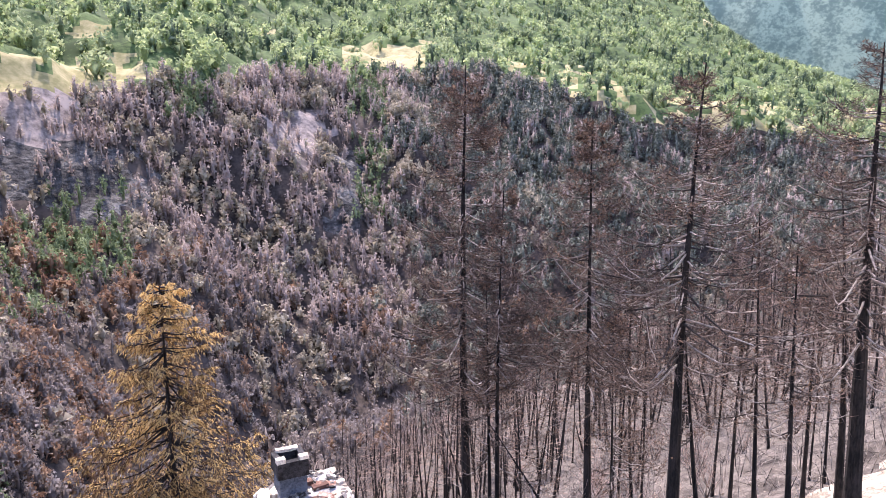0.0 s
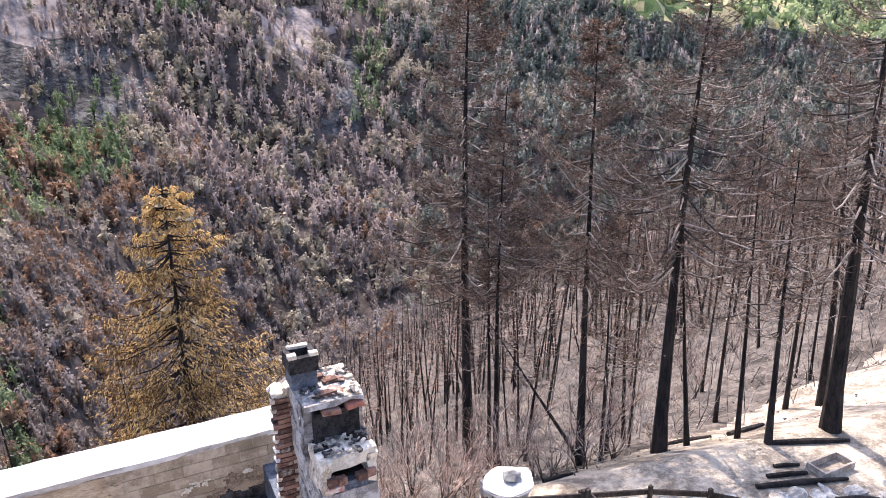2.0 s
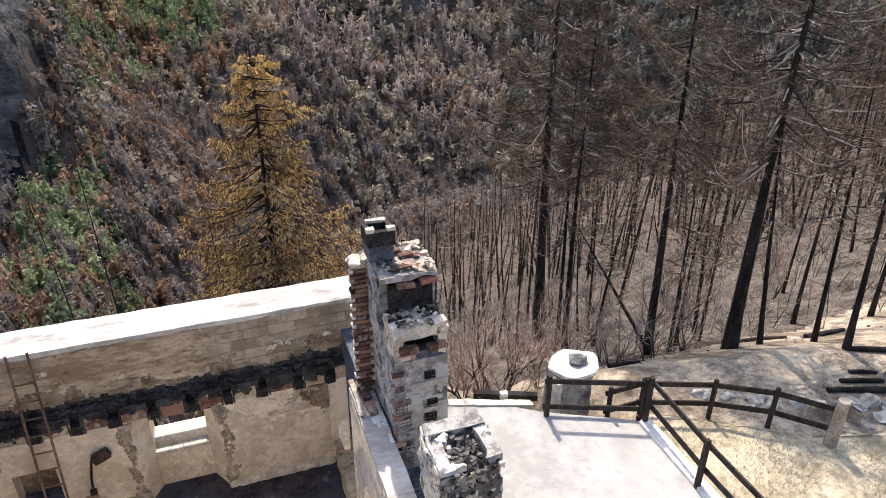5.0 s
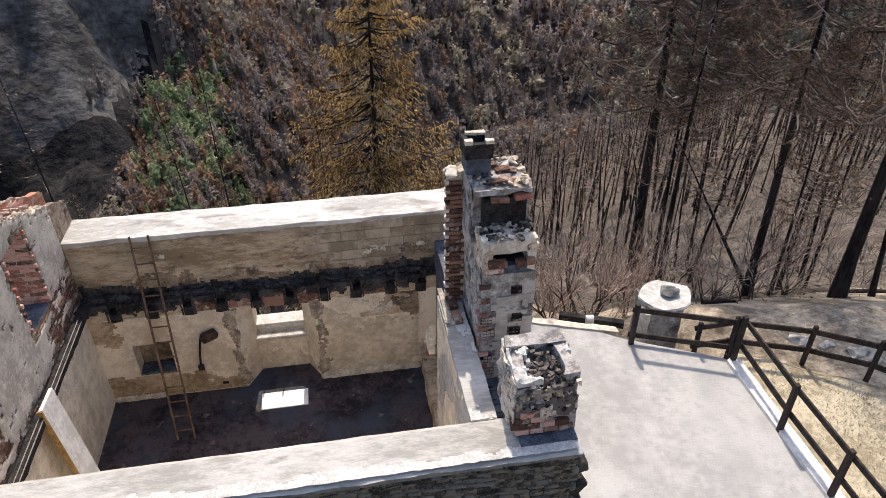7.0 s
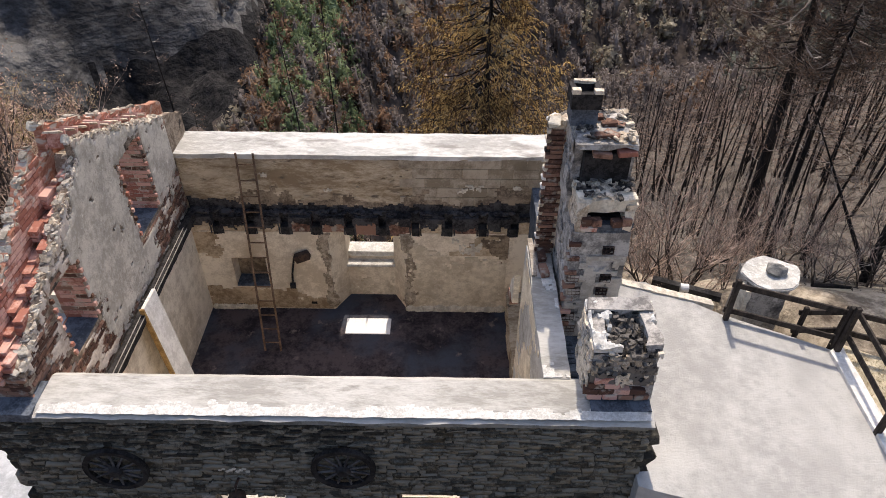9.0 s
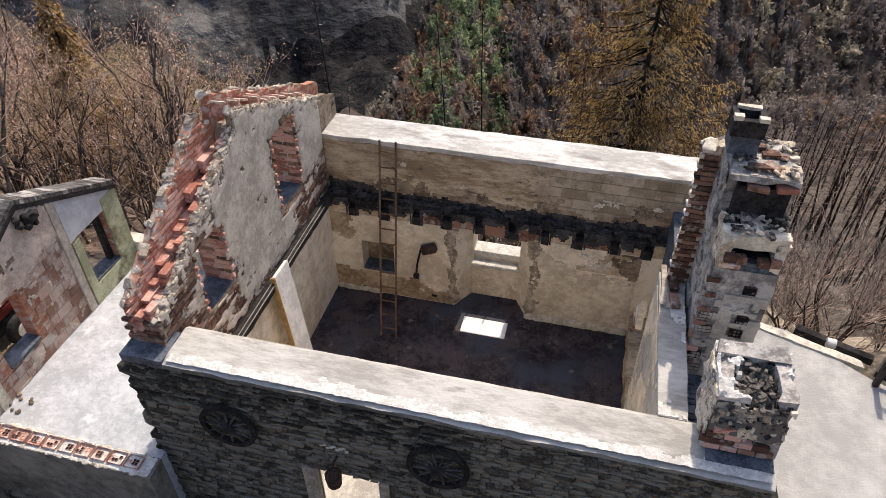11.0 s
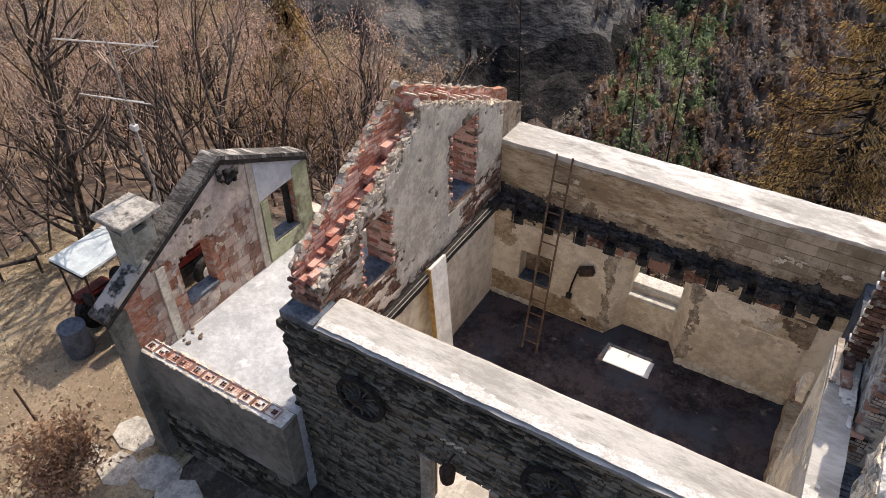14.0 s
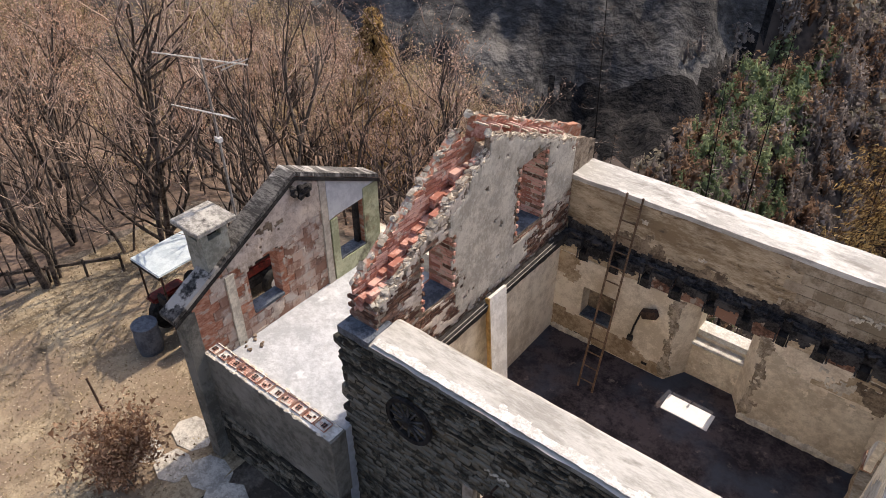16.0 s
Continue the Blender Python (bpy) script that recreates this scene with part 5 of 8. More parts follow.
def fence(posts, height, rails, label, thick=0.075, lean=()):
    top = tagged(new("wooden_fence"), label, "fence", group="terrace fences")
    for k, (x, y, z) in enumerate(posts):
        b = bmesh.new()
        dx, dy = lean[k] if lean else (0, 0)
        rail_beam(b, (x, y, z - 0.25), (x + dx, y + dy, z + height + 0.06), thick, thick)
        bmesh.ops.bevel(b, geom=b.edges[:], offset=0.006, segments=1, affect="EDGES")
        part("post", b, M["wood_dark"], top)
    for k in range(len(posts) - 1):
        a, c = Vector(posts[k]), Vector(posts[k + 1])
        for h in rails:
            b = bmesh.new()
            way = (c - a).normalized() * 0.07
            off = Vector((0, 0, 1)).cross(way).normalized() * 0.055
            la = Vector((*lean[k], 0)) * h / height if lean else Vector()
            lc = Vector((*lean[k + 1], 0)) * h / height if lean else Vector()
            rail_beam(b, a - way + off + la + Vector((0, 0, h)), c + way + off + lc + Vector((0, 0, h)), 0.035, 0.10)
            bmesh.ops.bevel(b, geom=b.edges[:], offset=0.005, segments=1, affect="EDGES")
            part("rail", b, M["wood_dark"], top)
    return top


fence([(4.50, 8.0, 2.60), (5.98, 7.40, 2.62)], 0.80, (0.16, 0.70), "dark scorched wooden fence at the terrace edge")
fence([(5.98, 7.30, 2.63), (5.93, 5.83, 2.63), (5.95, 4.66, 2.63), (5.97, 3.6, 2.63)], 0.88, (0.34, 0.80), "dark scorched wooden fence along the lawn")
fence([(5.55, 7.75, 2.35), (6.1, 7.62, 2.5), (7.22, 7.20, 2.5), (8.0, 6.65, 2.55), (8.62, 6.02, 2.55)], 0.72, (0.22, 0.62), "dark wooden fence behind the lawn", 0.065)
log = bmesh.new()
tube(log, [(8.66, 5.98, 2.2), (8.65, 5.97, 2.9), (8.62, 5.95, 3.45)], [0.11, 0.10, 0.09], 10)
rough(log, 0.012, 9)
tagged(part("gate_post", log, M["timber_grey"]), "stout weathered round post at the end of the fence", "post")

# stone cap on a masonry stump
mush = tagged(new("stone_flue"), "low sooty masonry flue with a pale stone cap slab", "flue")
bm = bmesh.new()
box(bm, 4.92, 5.62, 8.42, 8.9, 1.9, 3.02)
rough(bm, 0.03, 4, 4)
part("flue_body", bm, M["stack_plaster"], mush, "mottled grey masonry body")
bm = bmesh.new()
box(bm, 4.80, 4.90, 8.24, 8.5, 1.9, 2.98)
rough(bm, 0.03, 6, 3)
part("flue_quoin", bm, M["plaster_flake"], mush, "pale flaking quoin")
bm = bmesh.new()
pts = []
for k in range(16):
    a = k * 0.3927
    r = 0.43 * (1 + 0.34 * noise.noise(Vector((math.cos(a) * 1.6, math.sin(a) * 1.6, 2.4))))
    pts.append((5.33 + math.cos(a) * r * 1.02, 8.62 + math.sin(a) * r * 0.92))
prism(bm, pts, "z", 3.02, 3.09)
bmesh.ops.bevel(bm, geom=bm.edges[:], offset=0.02, segments=2, affect="EDGES")
rough(bm, 0.012, 5)
part("cap_slab", bm, M["lime_white"], mush, "whitish stone slab")
bm = bmesh.new()
bmesh.ops.create_icosphere(bm, subdivisions=3, radius=0.15, matrix=pose(5.38, 8.60, 3.15) @ Matrix.Diagonal((1.15, 0.95, 0.62, 1)))
rough(bm, 0.05, 7)
part("top_stone", bm, M["stone_grey"], mush, "grey rounded stone")
bm = bmesh.new()
tube(bm, [(3.95, 8.72, 2.62), (4.08, 8.70, 2.62)], [0.075, 0.075], 12)
tagged(part("tin_can", bm, M["alu"]), "small dull metal can lying at the terrace edge", "can")
bm = bmesh.new()
rail_beam(bm, (3.55, 8.98, 2.55), (4.6, 8.55, 2.55), 0.12, 0.12)
tagged(part("charred_beam", bm, M["char"]), "charred beam lying along the terrace edge", "beam")

# lawn and low stones
lx, ly = np.meshgrid(np.arange(6.06, 13.1, 0.12), np.arange(-3.0, 7.75, 0.12), indexing="ij")
edge_y = 7.62 - np.clip(lx - 6.2, 0, 2.4) * 0.62 - np.maximum(0, lx - 8.6) * 0.22 + wave(lx, ly, 1.5, 9) * 0.06
ly2 = np.minimum(ly, edge_y)
lz = 2.50 + wave(lx, ly, 1.7, 8) * 0.02 + wave(lx, ly, 0.5, 12) * 0.008
li = np.arange(lx.size).reshape(lx.shape)
lf = np.stack([li[:-1, :-1], li[1:, :-1], li[1:, 1:], li[:-1, 1:]], -1).reshape(-1, 4)
lawn = raw_mesh("lawn", np.stack([lx, ly2, lz], -1).reshape(-1, 3), lf, M["lawn"])
tagged(lawn, "dry yellow lawn beside the terrace", "lawn", kind="structure")
rs = np.random.RandomState(3)
gn = 40000
bx, by = rs.uniform(6.12, 12.8, gn), rs.uniform(0.5, 7.55, gn)
keep = by < 7.55 - np.clip(bx - 6.2, 0, 2.4) * 0.62 - np.maximum(0, bx - 8.6) * 0.22
bx, by = bx[keep], by[keep]
gn = len(bx)
ba, bh, bw = rs.uniform(0, 6.28, gn), rs.uniform(0.015, 0.06, gn), 0.006
p0 = np.stack([bx + np.cos(ba) * bw, by + np.sin(ba) * bw, np.full(gn, 2.495)], -1)
p1 = np.stack([bx - np.cos(ba) * bw, by - np.sin(ba) * bw, np.full(gn, 2.495)], -1)
p2 = np.stack([bx + rs.uniform(-.04, .04, gn), by + rs.uniform(-.04, .04, gn), 2.5 + bh], -1)
grass = raw_mesh("grass", np.stack([p0, p1, p2], 1).reshape(-1, 3), np.arange(gn * 3).reshape(-1, 3), M["straw"])
tagged(grass, "short dry straw-coloured grass", "grass", kind="stuff")
for k, (x, y, s) in enumerate(((8.30, 7.30, 0.30), (8.55, 7.15, 0.26), (9.00, 7.02, 0.34), (9.30, 6.85, 0.24), (9.95, 6.72, 0.30), (10.25, 6.62, 0.36), (10.60, 6.45, 0.30), (10.9, 6.5, 0.24), (7.5, 7.75, 0.28), (7.9, 7.55, 0.22), (10.1, 6.2, 0.22), (9.70, 6.15, 0.16), (9.93, 6.56, 0.23), (10.16, 6.25, 0.30), (10.39, 6.26, 0.37), (10.62, 6.15, 0.16), (10.85, 6.36, 0.23), (11.08, 5.85, 0.30), (11.31, 6.26, 0.37), (11.54, 5.95, 0.16), (11.77, 5.96, 0.23), (12.00, 5.85, 0.30), (12.23, 6.06, 0.37), (12.46, 5.55, 0.16))):
    b = bmesh.new()
    bmesh.ops.create_icosphere(b, subdivisions=2, radius=s * 0.5, matrix=pose(x, y, ground_at(x, y) + s * 0.05, 0, 0, k * 40) @ Matrix.Diagonal((1.35, 0.85, 0.42, 1)))
    rough(b, s * 0.32, 9)
    tagged(part("boulder", b, M["stone_pale"]), "flat pale stone half sunk in the burnt soil", "stone", group="stones by the lawn")
planter = tagged(new("planter_frame"), "low grey plank frame lying on the burnt soil", "frame")
for x0, x1, y0, y1 in ((11.15, 12.0, 6.72, 6.76), (11.15, 12.0, 7.10, 7.14), (11.15, 11.19, 6.76, 7.10), (11.96, 12.0, 6.76, 7.10)):
    b = bmesh.new()
    box(b, x0, x1, y0, y1, ground_at(11.6, 6.9) - 0.05, ground_at(11.6, 6.9) + 0.15)
    part("plank", b, M["timber_grey"], planter)
for x0, y0, x1, y1, r in ((9.75, 7.10, 11.55, 6.55, 0.055), (10.2, 7.25, 11.0, 7.0, 0.05), (10.6, 7.42, 11.1, 7.25, 0.04), (10.75, 6.2, 11.5, 5.9, 0.065), (11.2, 8.0, 12.8, 7.38, 0.06), (6.7, 9.5, 7.6, 9.75, 0.05), (12.2, 9.8, 13.9, 10.2, 0.07), (10.8, 10.6, 12.2, 10.3, 0.06)):
    b = bmesh.new()
    xm, ym = (x0 + x1) / 2, (y0 + y1) / 2
    tube(b, [(x0, y0, ground_at(x0, y0) + r * 0.7), (xm, ym, ground_at(xm, ym) + r * 0.9), (x1, y1, ground_at(x1, y1) + r * 0.7)], [r * 0.9, r, r * 0.65], 8)
    rough(b, r * 0.25, 8)
    tagged(part("fallen_log", b, M["bark"]), "charred fallen log on the burnt soil", "log", group="fallen logs")

# ---- fittings of the house ----
def cart_wheel(name_at):
    """An old wooden cart wheel hung flat on a wall that faces -y."""
    w = tagged(new("cart_wheel"), "old sooty wooden cart wheel hung on the stone wall", "wheel", group="cart wheels")
    b = bmesh.new()
    n = 36
    ring = []
    for k in range(n):
        a = 6.2832 * k / n
        c, s = math.cos(a), math.sin(a)
        ring.append([b.verts.new((c * r, y, s * r)) for r, y in ((0.40, -0.055), (0.345, -0.055), (0.345, 0.0), (0.40, 0.0))])
    for k in range(n):
        for j in range(4):
            b.faces.new((ring[k][j], ring[k][(j + 1) % 4], ring[(k + 1) % n][(j + 1) % 4], ring[(k + 1) % n][j]))
    bmesh.ops.recalc_face_normals(b, faces=b.faces)
    part("felloe", b, M["wood_soot"], w)
    b = bmesh.new()
    n = 36
    ring = []
    for k in range(n):
        a = 6.2832 * k / n
        c, s = math.cos(a), math.sin(a)
        ring.append([b.verts.new((c * r, y, s * r)) for r, y in ((0.415, -0.06), (0.40, -0.06), (0.40, 0.005), (0.415, 0.005))])
    for k in range(n):
        for j in range(4):
            b.faces.new((ring[k][j], ring[k][(j + 1) % 4], ring[(k + 1) % n][(j + 1) % 4], ring[(k + 1) % n][j]))
    bmesh.ops.recalc_face_normals(b, faces=b.faces)
    part("iron_tyre", b, M["char"], w, "thin blackened iron tyre")
    b = bmesh.new()
    tube(b, [(0, 0.0, 0), (0, -0.06, 0), (0, -0.11, 0)], [0.085, 0.10, 0.065], 12)
    part("hub", b, M["wood_soot"], w)
    for k in range(12):
        a = 6.2832 * k / 12
        b = bmesh.new()
        tube(b, [(math.cos(a) * 0.07, -0.04, math.sin(a) * 0.07), (math.cos(a) * 0.36, -0.03, math.sin(a) * 0.36)], [0.020, 0.016], 5)
        part("spoke", b, M["wood_spoke"], w)
    return w


wheel = cart_wheel(0)
wheel.matrix_basis = pose(-4.23, YF - 0.075, 2.69)
copy_thing(wheel, pose(-1.29, YF - 0.075, 2.77, 0, 17, 0))

ladder = tagged(new("ladder"), "thin rusty brown ladder leaning against the back wall", "ladder")
la, lb = Vector((-3.52, 9.62, FLOOR)), Vector((-3.76, 11.0, 3.75))
for dx in (-0.16, 0.16):
    b = bmesh.new()
    rail_beam(b, la + Vector((dx, 0, 0)), lb + Vector((dx, 0, 0)), 0.035, 0.05)
    part("stile", b, M["rust_wood"], ladder)
for k in range(13):
    c = la.lerp(lb, (k + 0.6) / 13.3)
    b = bmesh.new()
    tube(b, [c + Vector((-0.165, 0, 0)), c + Vector((0.165, 0, 0))], [0.014, 0.014], 6)
    part("rung", b, M["rust_wood"], ladder)

panel = tagged(new("leaning_door"), "pale door leaf with a varnished edge leaning on the wall", "door leaf")
b = bmesh.new()
box(b, -0.03, 0.03, 0, 0.52, 0, 2.75)
bmesh.ops.bevel(b, geom=b.edges[:], offset=0.004, segments=1, affect="EDGES")
part("leaf", b, M["white_paint"], panel)
b = bmesh.new()
box(b, -0.045, 0.035, -0.035, -0.002, 0, 2.75)
part("edge_strip", b, M["gold_wood"], panel, "varnished wooden edge")
panel.matrix_basis = pose(-4.62, 7.9, FLOOR, -3, -6.5, 0)

b = bmesh.new()
rail_beam(b, (-4.99, 5.85, 2.44), (-4.97, 10.8, 2.44), 0.14, 0.16)
rough(b, 0.015, 5, 5)
beam = tagged(part("charred_wall_plate", b, M["char"]), "charred wall plate along the plastered wall", "beam")
for dx, dz in ((0.03, 0.10), (0.085, 0.07)):
    b = bmesh.new()
    tube(b, [(-4.99 + dx, 6.2, 2.44 + dz), (-4.985 + dx, 8.2, 2.44 + dz - 0.005), (-4.98 + dx, 10.3, 2.44 + dz)], [0.008] * 3, 6)
    tagged(part("conduit", b, M["mast_grey"]), "pale metal conduit along the charred wall plate", "conduit", group="conduits")

lamp = tagged(new("iron_bracket"), "dark iron lamp bracket hanging on the cream wall", "bracket")
b = bmesh.new()
tube(b, [(-3.24, 10.83, 0.62), (-3.2, 10.8, 0.95), (-3.12, 10.8, 1.35), (-3.02, 10.78, 1.48)], [0.026, 0.022, 0.022, 0.022], 6)
part("rod", b, M["char"], lamp)
b = bmesh.new()
box(b, -3.08, -2.76, 10.66, 10.82, 1.37, 1.55)
bmesh.ops.rotate(b, verts=b.verts, cent=(-2.95, 10.76, 1.45), matrix=Matrix.Rotation(radians(-24), 3, "Y"))
bmesh.ops.bevel(b, geom=b.edges[:], offset=0.02, segments=1, affect="EDGES")
part("lamp_head", b, M["rust"], lamp)
b = bmesh.new()
box(b, -3.29, -3.18, 10.78, 10.85, 0.55, 0.66)
part("foot_plate", b, M["char"], lamp)
# black plates stand for the dark inside two small holes
for x, z in ((-4.42, -0.0), (-2.84, 0.08)):
    b = bmesh.new()
    box(b, x - 0.06, x + 0.06, YL - 0.012, YL + 0.002, z - 0.03, z + 0.04)
    tagged(part("wall_vent", b, M["char"]), "small black plate for the dark of a vent hole in the cream wall", "vent", group="wall vents")

# thin white sheet that imitates the window's sun patch on the floor
b = bmesh.new()
box(b, -2.11, -1.17, 10.10, 10.55, FLOOR + 0.002, FLOOR + 0.026)
bmesh.ops.bevel(b, geom=b.edges[:], offset=0.006, segments=1, affect="EDGES")
tagged(part("white_board", b, M["sun_white"]), "white sheet standing for the sun patch on the burnt floor below the window", "board")

# door frame, window frame and the lamp over the door
door = tagged(new("door_1"), "weathered timber door frame without a leaf", "door frame", kind="structure")
for nm, x0, x1, z0, z1 in (("jamb", -3.30, -3.12, -0.9, 1.95), ("jamb", -2.16, -2.02, -0.9, 1.95)):
    b = bmesh.new()
    box(b, x0, x1, YF - 0.03, YF + 0.09, z0, z1)
    rough(b, 0.006, 5, 3)
    part(nm, b, M["timber_grey"], door)
b = bmesh.new()
box(b, -3.43, -3.302, YF + 0.01, YF + 0.16, -1.6, 1.95)
part("reveal", b, M["stone_joint"], door, "sooty masonry beside the frame")
win = tagged(new("window_1"), "weathered timber window frame without panes", "window frame", kind="structure")
for nm, x0, x1, z0, z1 in (("jamb", -0.74, -0.64, 0.85, 2.0), ("jamb", 0.24, 0.34, 0.85, 2.0), ("window_sill", -0.76, 0.36, 0.79, 0.848)):
    b = bmesh.new()
    box(b, x0, x1, YF - 0.03, YF + 0.2, z0, z1)
    part(nm, b, M["timber_grey"], win)
lantern = tagged(new("wall_lantern"), "rusty black lantern over the door", "lantern")
b = bmesh.new()
tube(b, [(-2.72, YF, 2.40), (-2.72, YF - 0.16, 2.44), (-2.72, YF - 0.22, 2.34)], [0.02, 0.018, 0.016], 6)
part("arm", b, M["rust"], lantern)
b = bmesh.new()
tube(b, [(-2.72, YF - 0.22, 2.35), (-2.72, YF - 0.22, 2.27), (-2.72, YF - 0.22, 2.04), (-2.72, YF - 0.22, 1.98)], [0.05, 0.12, 0.10, 0.04], 10)
part("shade", b, M["rust"], lantern, "rusty bell-shaped shade")
b = bmesh.new()
for k in range(9):
    bmesh.ops.create_icosphere(b, subdivisions=1, radius=0.035, matrix=pose(-2.75 + (k - 4) * 0.045, YF - 0.02, 2.58 + 0.03 * math.sin(k * 2.1)) @ Matrix.Diagonal((1, 0.5, 0.7, 1)))
rough(b, 0.012, 20)
tagged(part("plaster_crest", b, M["plaster_flake"]), "small crumbled pale crest on the stone wall", "ornament")

# ---- annex ----
AX, ASLAB = -8.5, 1.49
bm = bmesh.new()
box(bm, AX, XL - 0.004, 4.85, 9.6, -1.6, ASLAB)
rough(bm, 0.006, 3, 4)
structure("annex_slab", bm, M["slab_white"], "pale concrete slab of the roofless annex", "floor")
bm = bmesh.new()
box(bm, AX - 0.36, XL + 0.22, 4.52, 4.84, 0.35, 1.83)
rough(bm, 0.012, 3, 4)
annex_front = structure("annex_wall_front", bm, M["render_grey"], "grey rendered front wall of the annex with hollow brick showing on top", "wall")
bm = bmesh.new()
box(bm, AX - 0.34, XL + 0.16, 4.55, 4.84, -1.9, 0.36)
rough(bm, 0.01, 4, 3)
part("plinth", bm, M["stone_joint"], annex_front, "rubble stone plinth")
bm = bmesh.new()
flaky(bm, "z", 1.832, 0.012, -8.82, -5.4, 4.53, 4.83, lambda u, v: fray(u, v, 2.0, 73) > -0.42, 0.035, 0.012, 9)
part("mortar_bed", bm, M["lime_white"], annex_front, "whitish mortar between the hollow bricks")
for k in range(11):
    x = -8.40 + k * 0.27
    piece("hollow_brick", HOLLOW[k % 4], annex_front, (x, 4.69, 1.854), (0.238, 0.06, 0.20), (90, 0, rng.uniform(-2, 2)))
bm = bmesh.new()
for k in range(160):
    y = rng.choice((4.55, 4.82)) + rng.uniform(-0.03, 0.03)
    bmesh.ops.create_icosphere(bm, subdivisions=1, radius=rng.uniform(0.012, 0.04), matrix=pose(rng.uniform(-8.8, -5.45), y, 1.83) @ Matrix.Diagonal((1.6, 1, 0.6, 1)))
rough(bm, 0.012, 20)
part("broken_render", bm, M["plaster_flake"], annex_front, "broken render edge")


def annex_top(y):
    return 2.90 + (y - 4.2) * 0.535 if y < 6.95 else 4.37 - (y - 6.95) * 0.475


AWIN = [(5.68, 6.38, 2.0, 3.02), (7.88, 8.62, 1.9, 3.0)]
bm = bmesh.new()
acuts = span(4.5, 9.05, 0.2, 6.95, *[w for o in AWIN for w in o[:2]])
strips(bm, "x", AX - 0.25, AX - 0.012, acuts, lambda y: annex_top(y) - 0.1, -1.9, AWIN)
annex_left = structure("annex_wall_left", bm, M["brick_wall"], "hollow brick gable wall of the annex with two window openings", "wall")
k = 0
for row in range(9):                              # large pale red blocks of the inner face
    z = ASLAB + row * 0.205
    y = 4.86 - (0.17 if row % 2 else 0)
    while y < 9.0:
        c = y + 0.165
        free = all(c + 0.16 < o[0] or c - 0.16 > o[1] or z + 0.2 < o[2] or z > o[3] for o in AWIN)
        if free and z + 0.22 < annex_top(c) - 0.12 and 4.9 < c < 8.85:
            piece("block", PINK[k % 4], annex_left, (AX - 0.012, c, z + 0.1), (0.03, 0.325, 0.198))
        k += 1
        y += 0.335
bm = bmesh.new()                                  # grey plaster in the upper triangle with a ragged lower edge


def upper_coat(y, z):
    if z > annex_top(y) - 0.15 or not 5.3 < y < 7.5:
        return False
    return z > 3.02 + max(0, y - 6.35) * 0.30 + 0.16 * fray(y, z, 2.5, 30) + max(0, 5.7 - y) * 0.3


flaky(bm, "x", AX + 0.004, 0.03, 5.2, 7.55, 2.7, 4.4, lambda u, v: upper_coat(u, v) and not (5.7 < u < 6.6 and fray(u, v, 3.5, 32) > 0.33), 0.05, 0.008)
part("upper_plaster", bm, M["plaster_pink"], annex_left, "pinkish grey plaster with a ragged edge")
bm = bmesh.new()
flaky(bm, "x", AX + 0.004, 0.012, 5.6, 6.7, 3.0, 4.2, lambda u, v: upper_coat(u, v) and fray(u, v, 3.5, 32) > 0.31, 0.05, 0.004)
part("scorched_patch", bm, M["smear"], annex_left, "scorched bare patches")
bm = bmesh.new()
flaky(bm, "x", AX + 0.004, 0.014, 4.9, 7.5, ASLAB, 3.2, lambda u, v: not upper_coat(u, v) and fray(u, v, 2.2, 34) > 0.30 and all(not (o[0] - 0.05 < u < o[1] + 0.05 and o[2] - 0.05 < v < o[3] + 0.05) for o in AWIN) and v < annex_top(u) - 0.15, 0.045, 0.008)
part("plaster_smear", bm, M["plaster_pink"], annex_left, "thin plaster smears over the blocks")
bm = bmesh.new()
prism(bm, [(7.68, 2.97), (7.86, 3.005), (8.60, 3.02), (9.0, 3.22), (8.2, 3.68), (7.68, 3.93)], "x", AX + 0.004, AX + 0.03)
part("painted_panel", bm, M["blue_white"], annex_left, "bluish white painted gable corner")
for y0, y1, z0, z1, m_, nm in ((7.5, 7.66, ASLAB, 3.95, "plaster_grey", "pilaster"), (5.2, 5.38, ASLAB, 3.1, "plaster_flake", "plaster_strip"), (7.70, 7.88, ASLAB, 2.95, "pale_green", "green_jamb"), (8.62, 9.05, ASLAB, 3.25, "pale_green", "green_jamb"), (7.88, 8.62, ASLAB, 1.88, "pale_green", "green_apron")):
    b = bmesh.new()
    box(b, AX + 0.005, AX + 0.045, y0, y1, z0, z1)
    rough(b, 0.008, 6, 3)
    part(nm, b, M[m_], annex_left)
for o in AWIN:
    b = bmesh.new()
    box(b, AX - 0.27, AX + 0.03, o[0] + 0.004, o[1] - 0.004, o[2] - 0.04, o[2] + 0.02)
    rough(b, 0.012, 7, 2)
    part("window_sill", b, M["slate"], annex_left, "sooty sill")
b = bmesh.new()
box(b, AX - 0.2, AX - 0.1, 8.5, 8.6, 1.92, 3.0)
part("window_post", b, M["char"], annex_left, "charred window post")
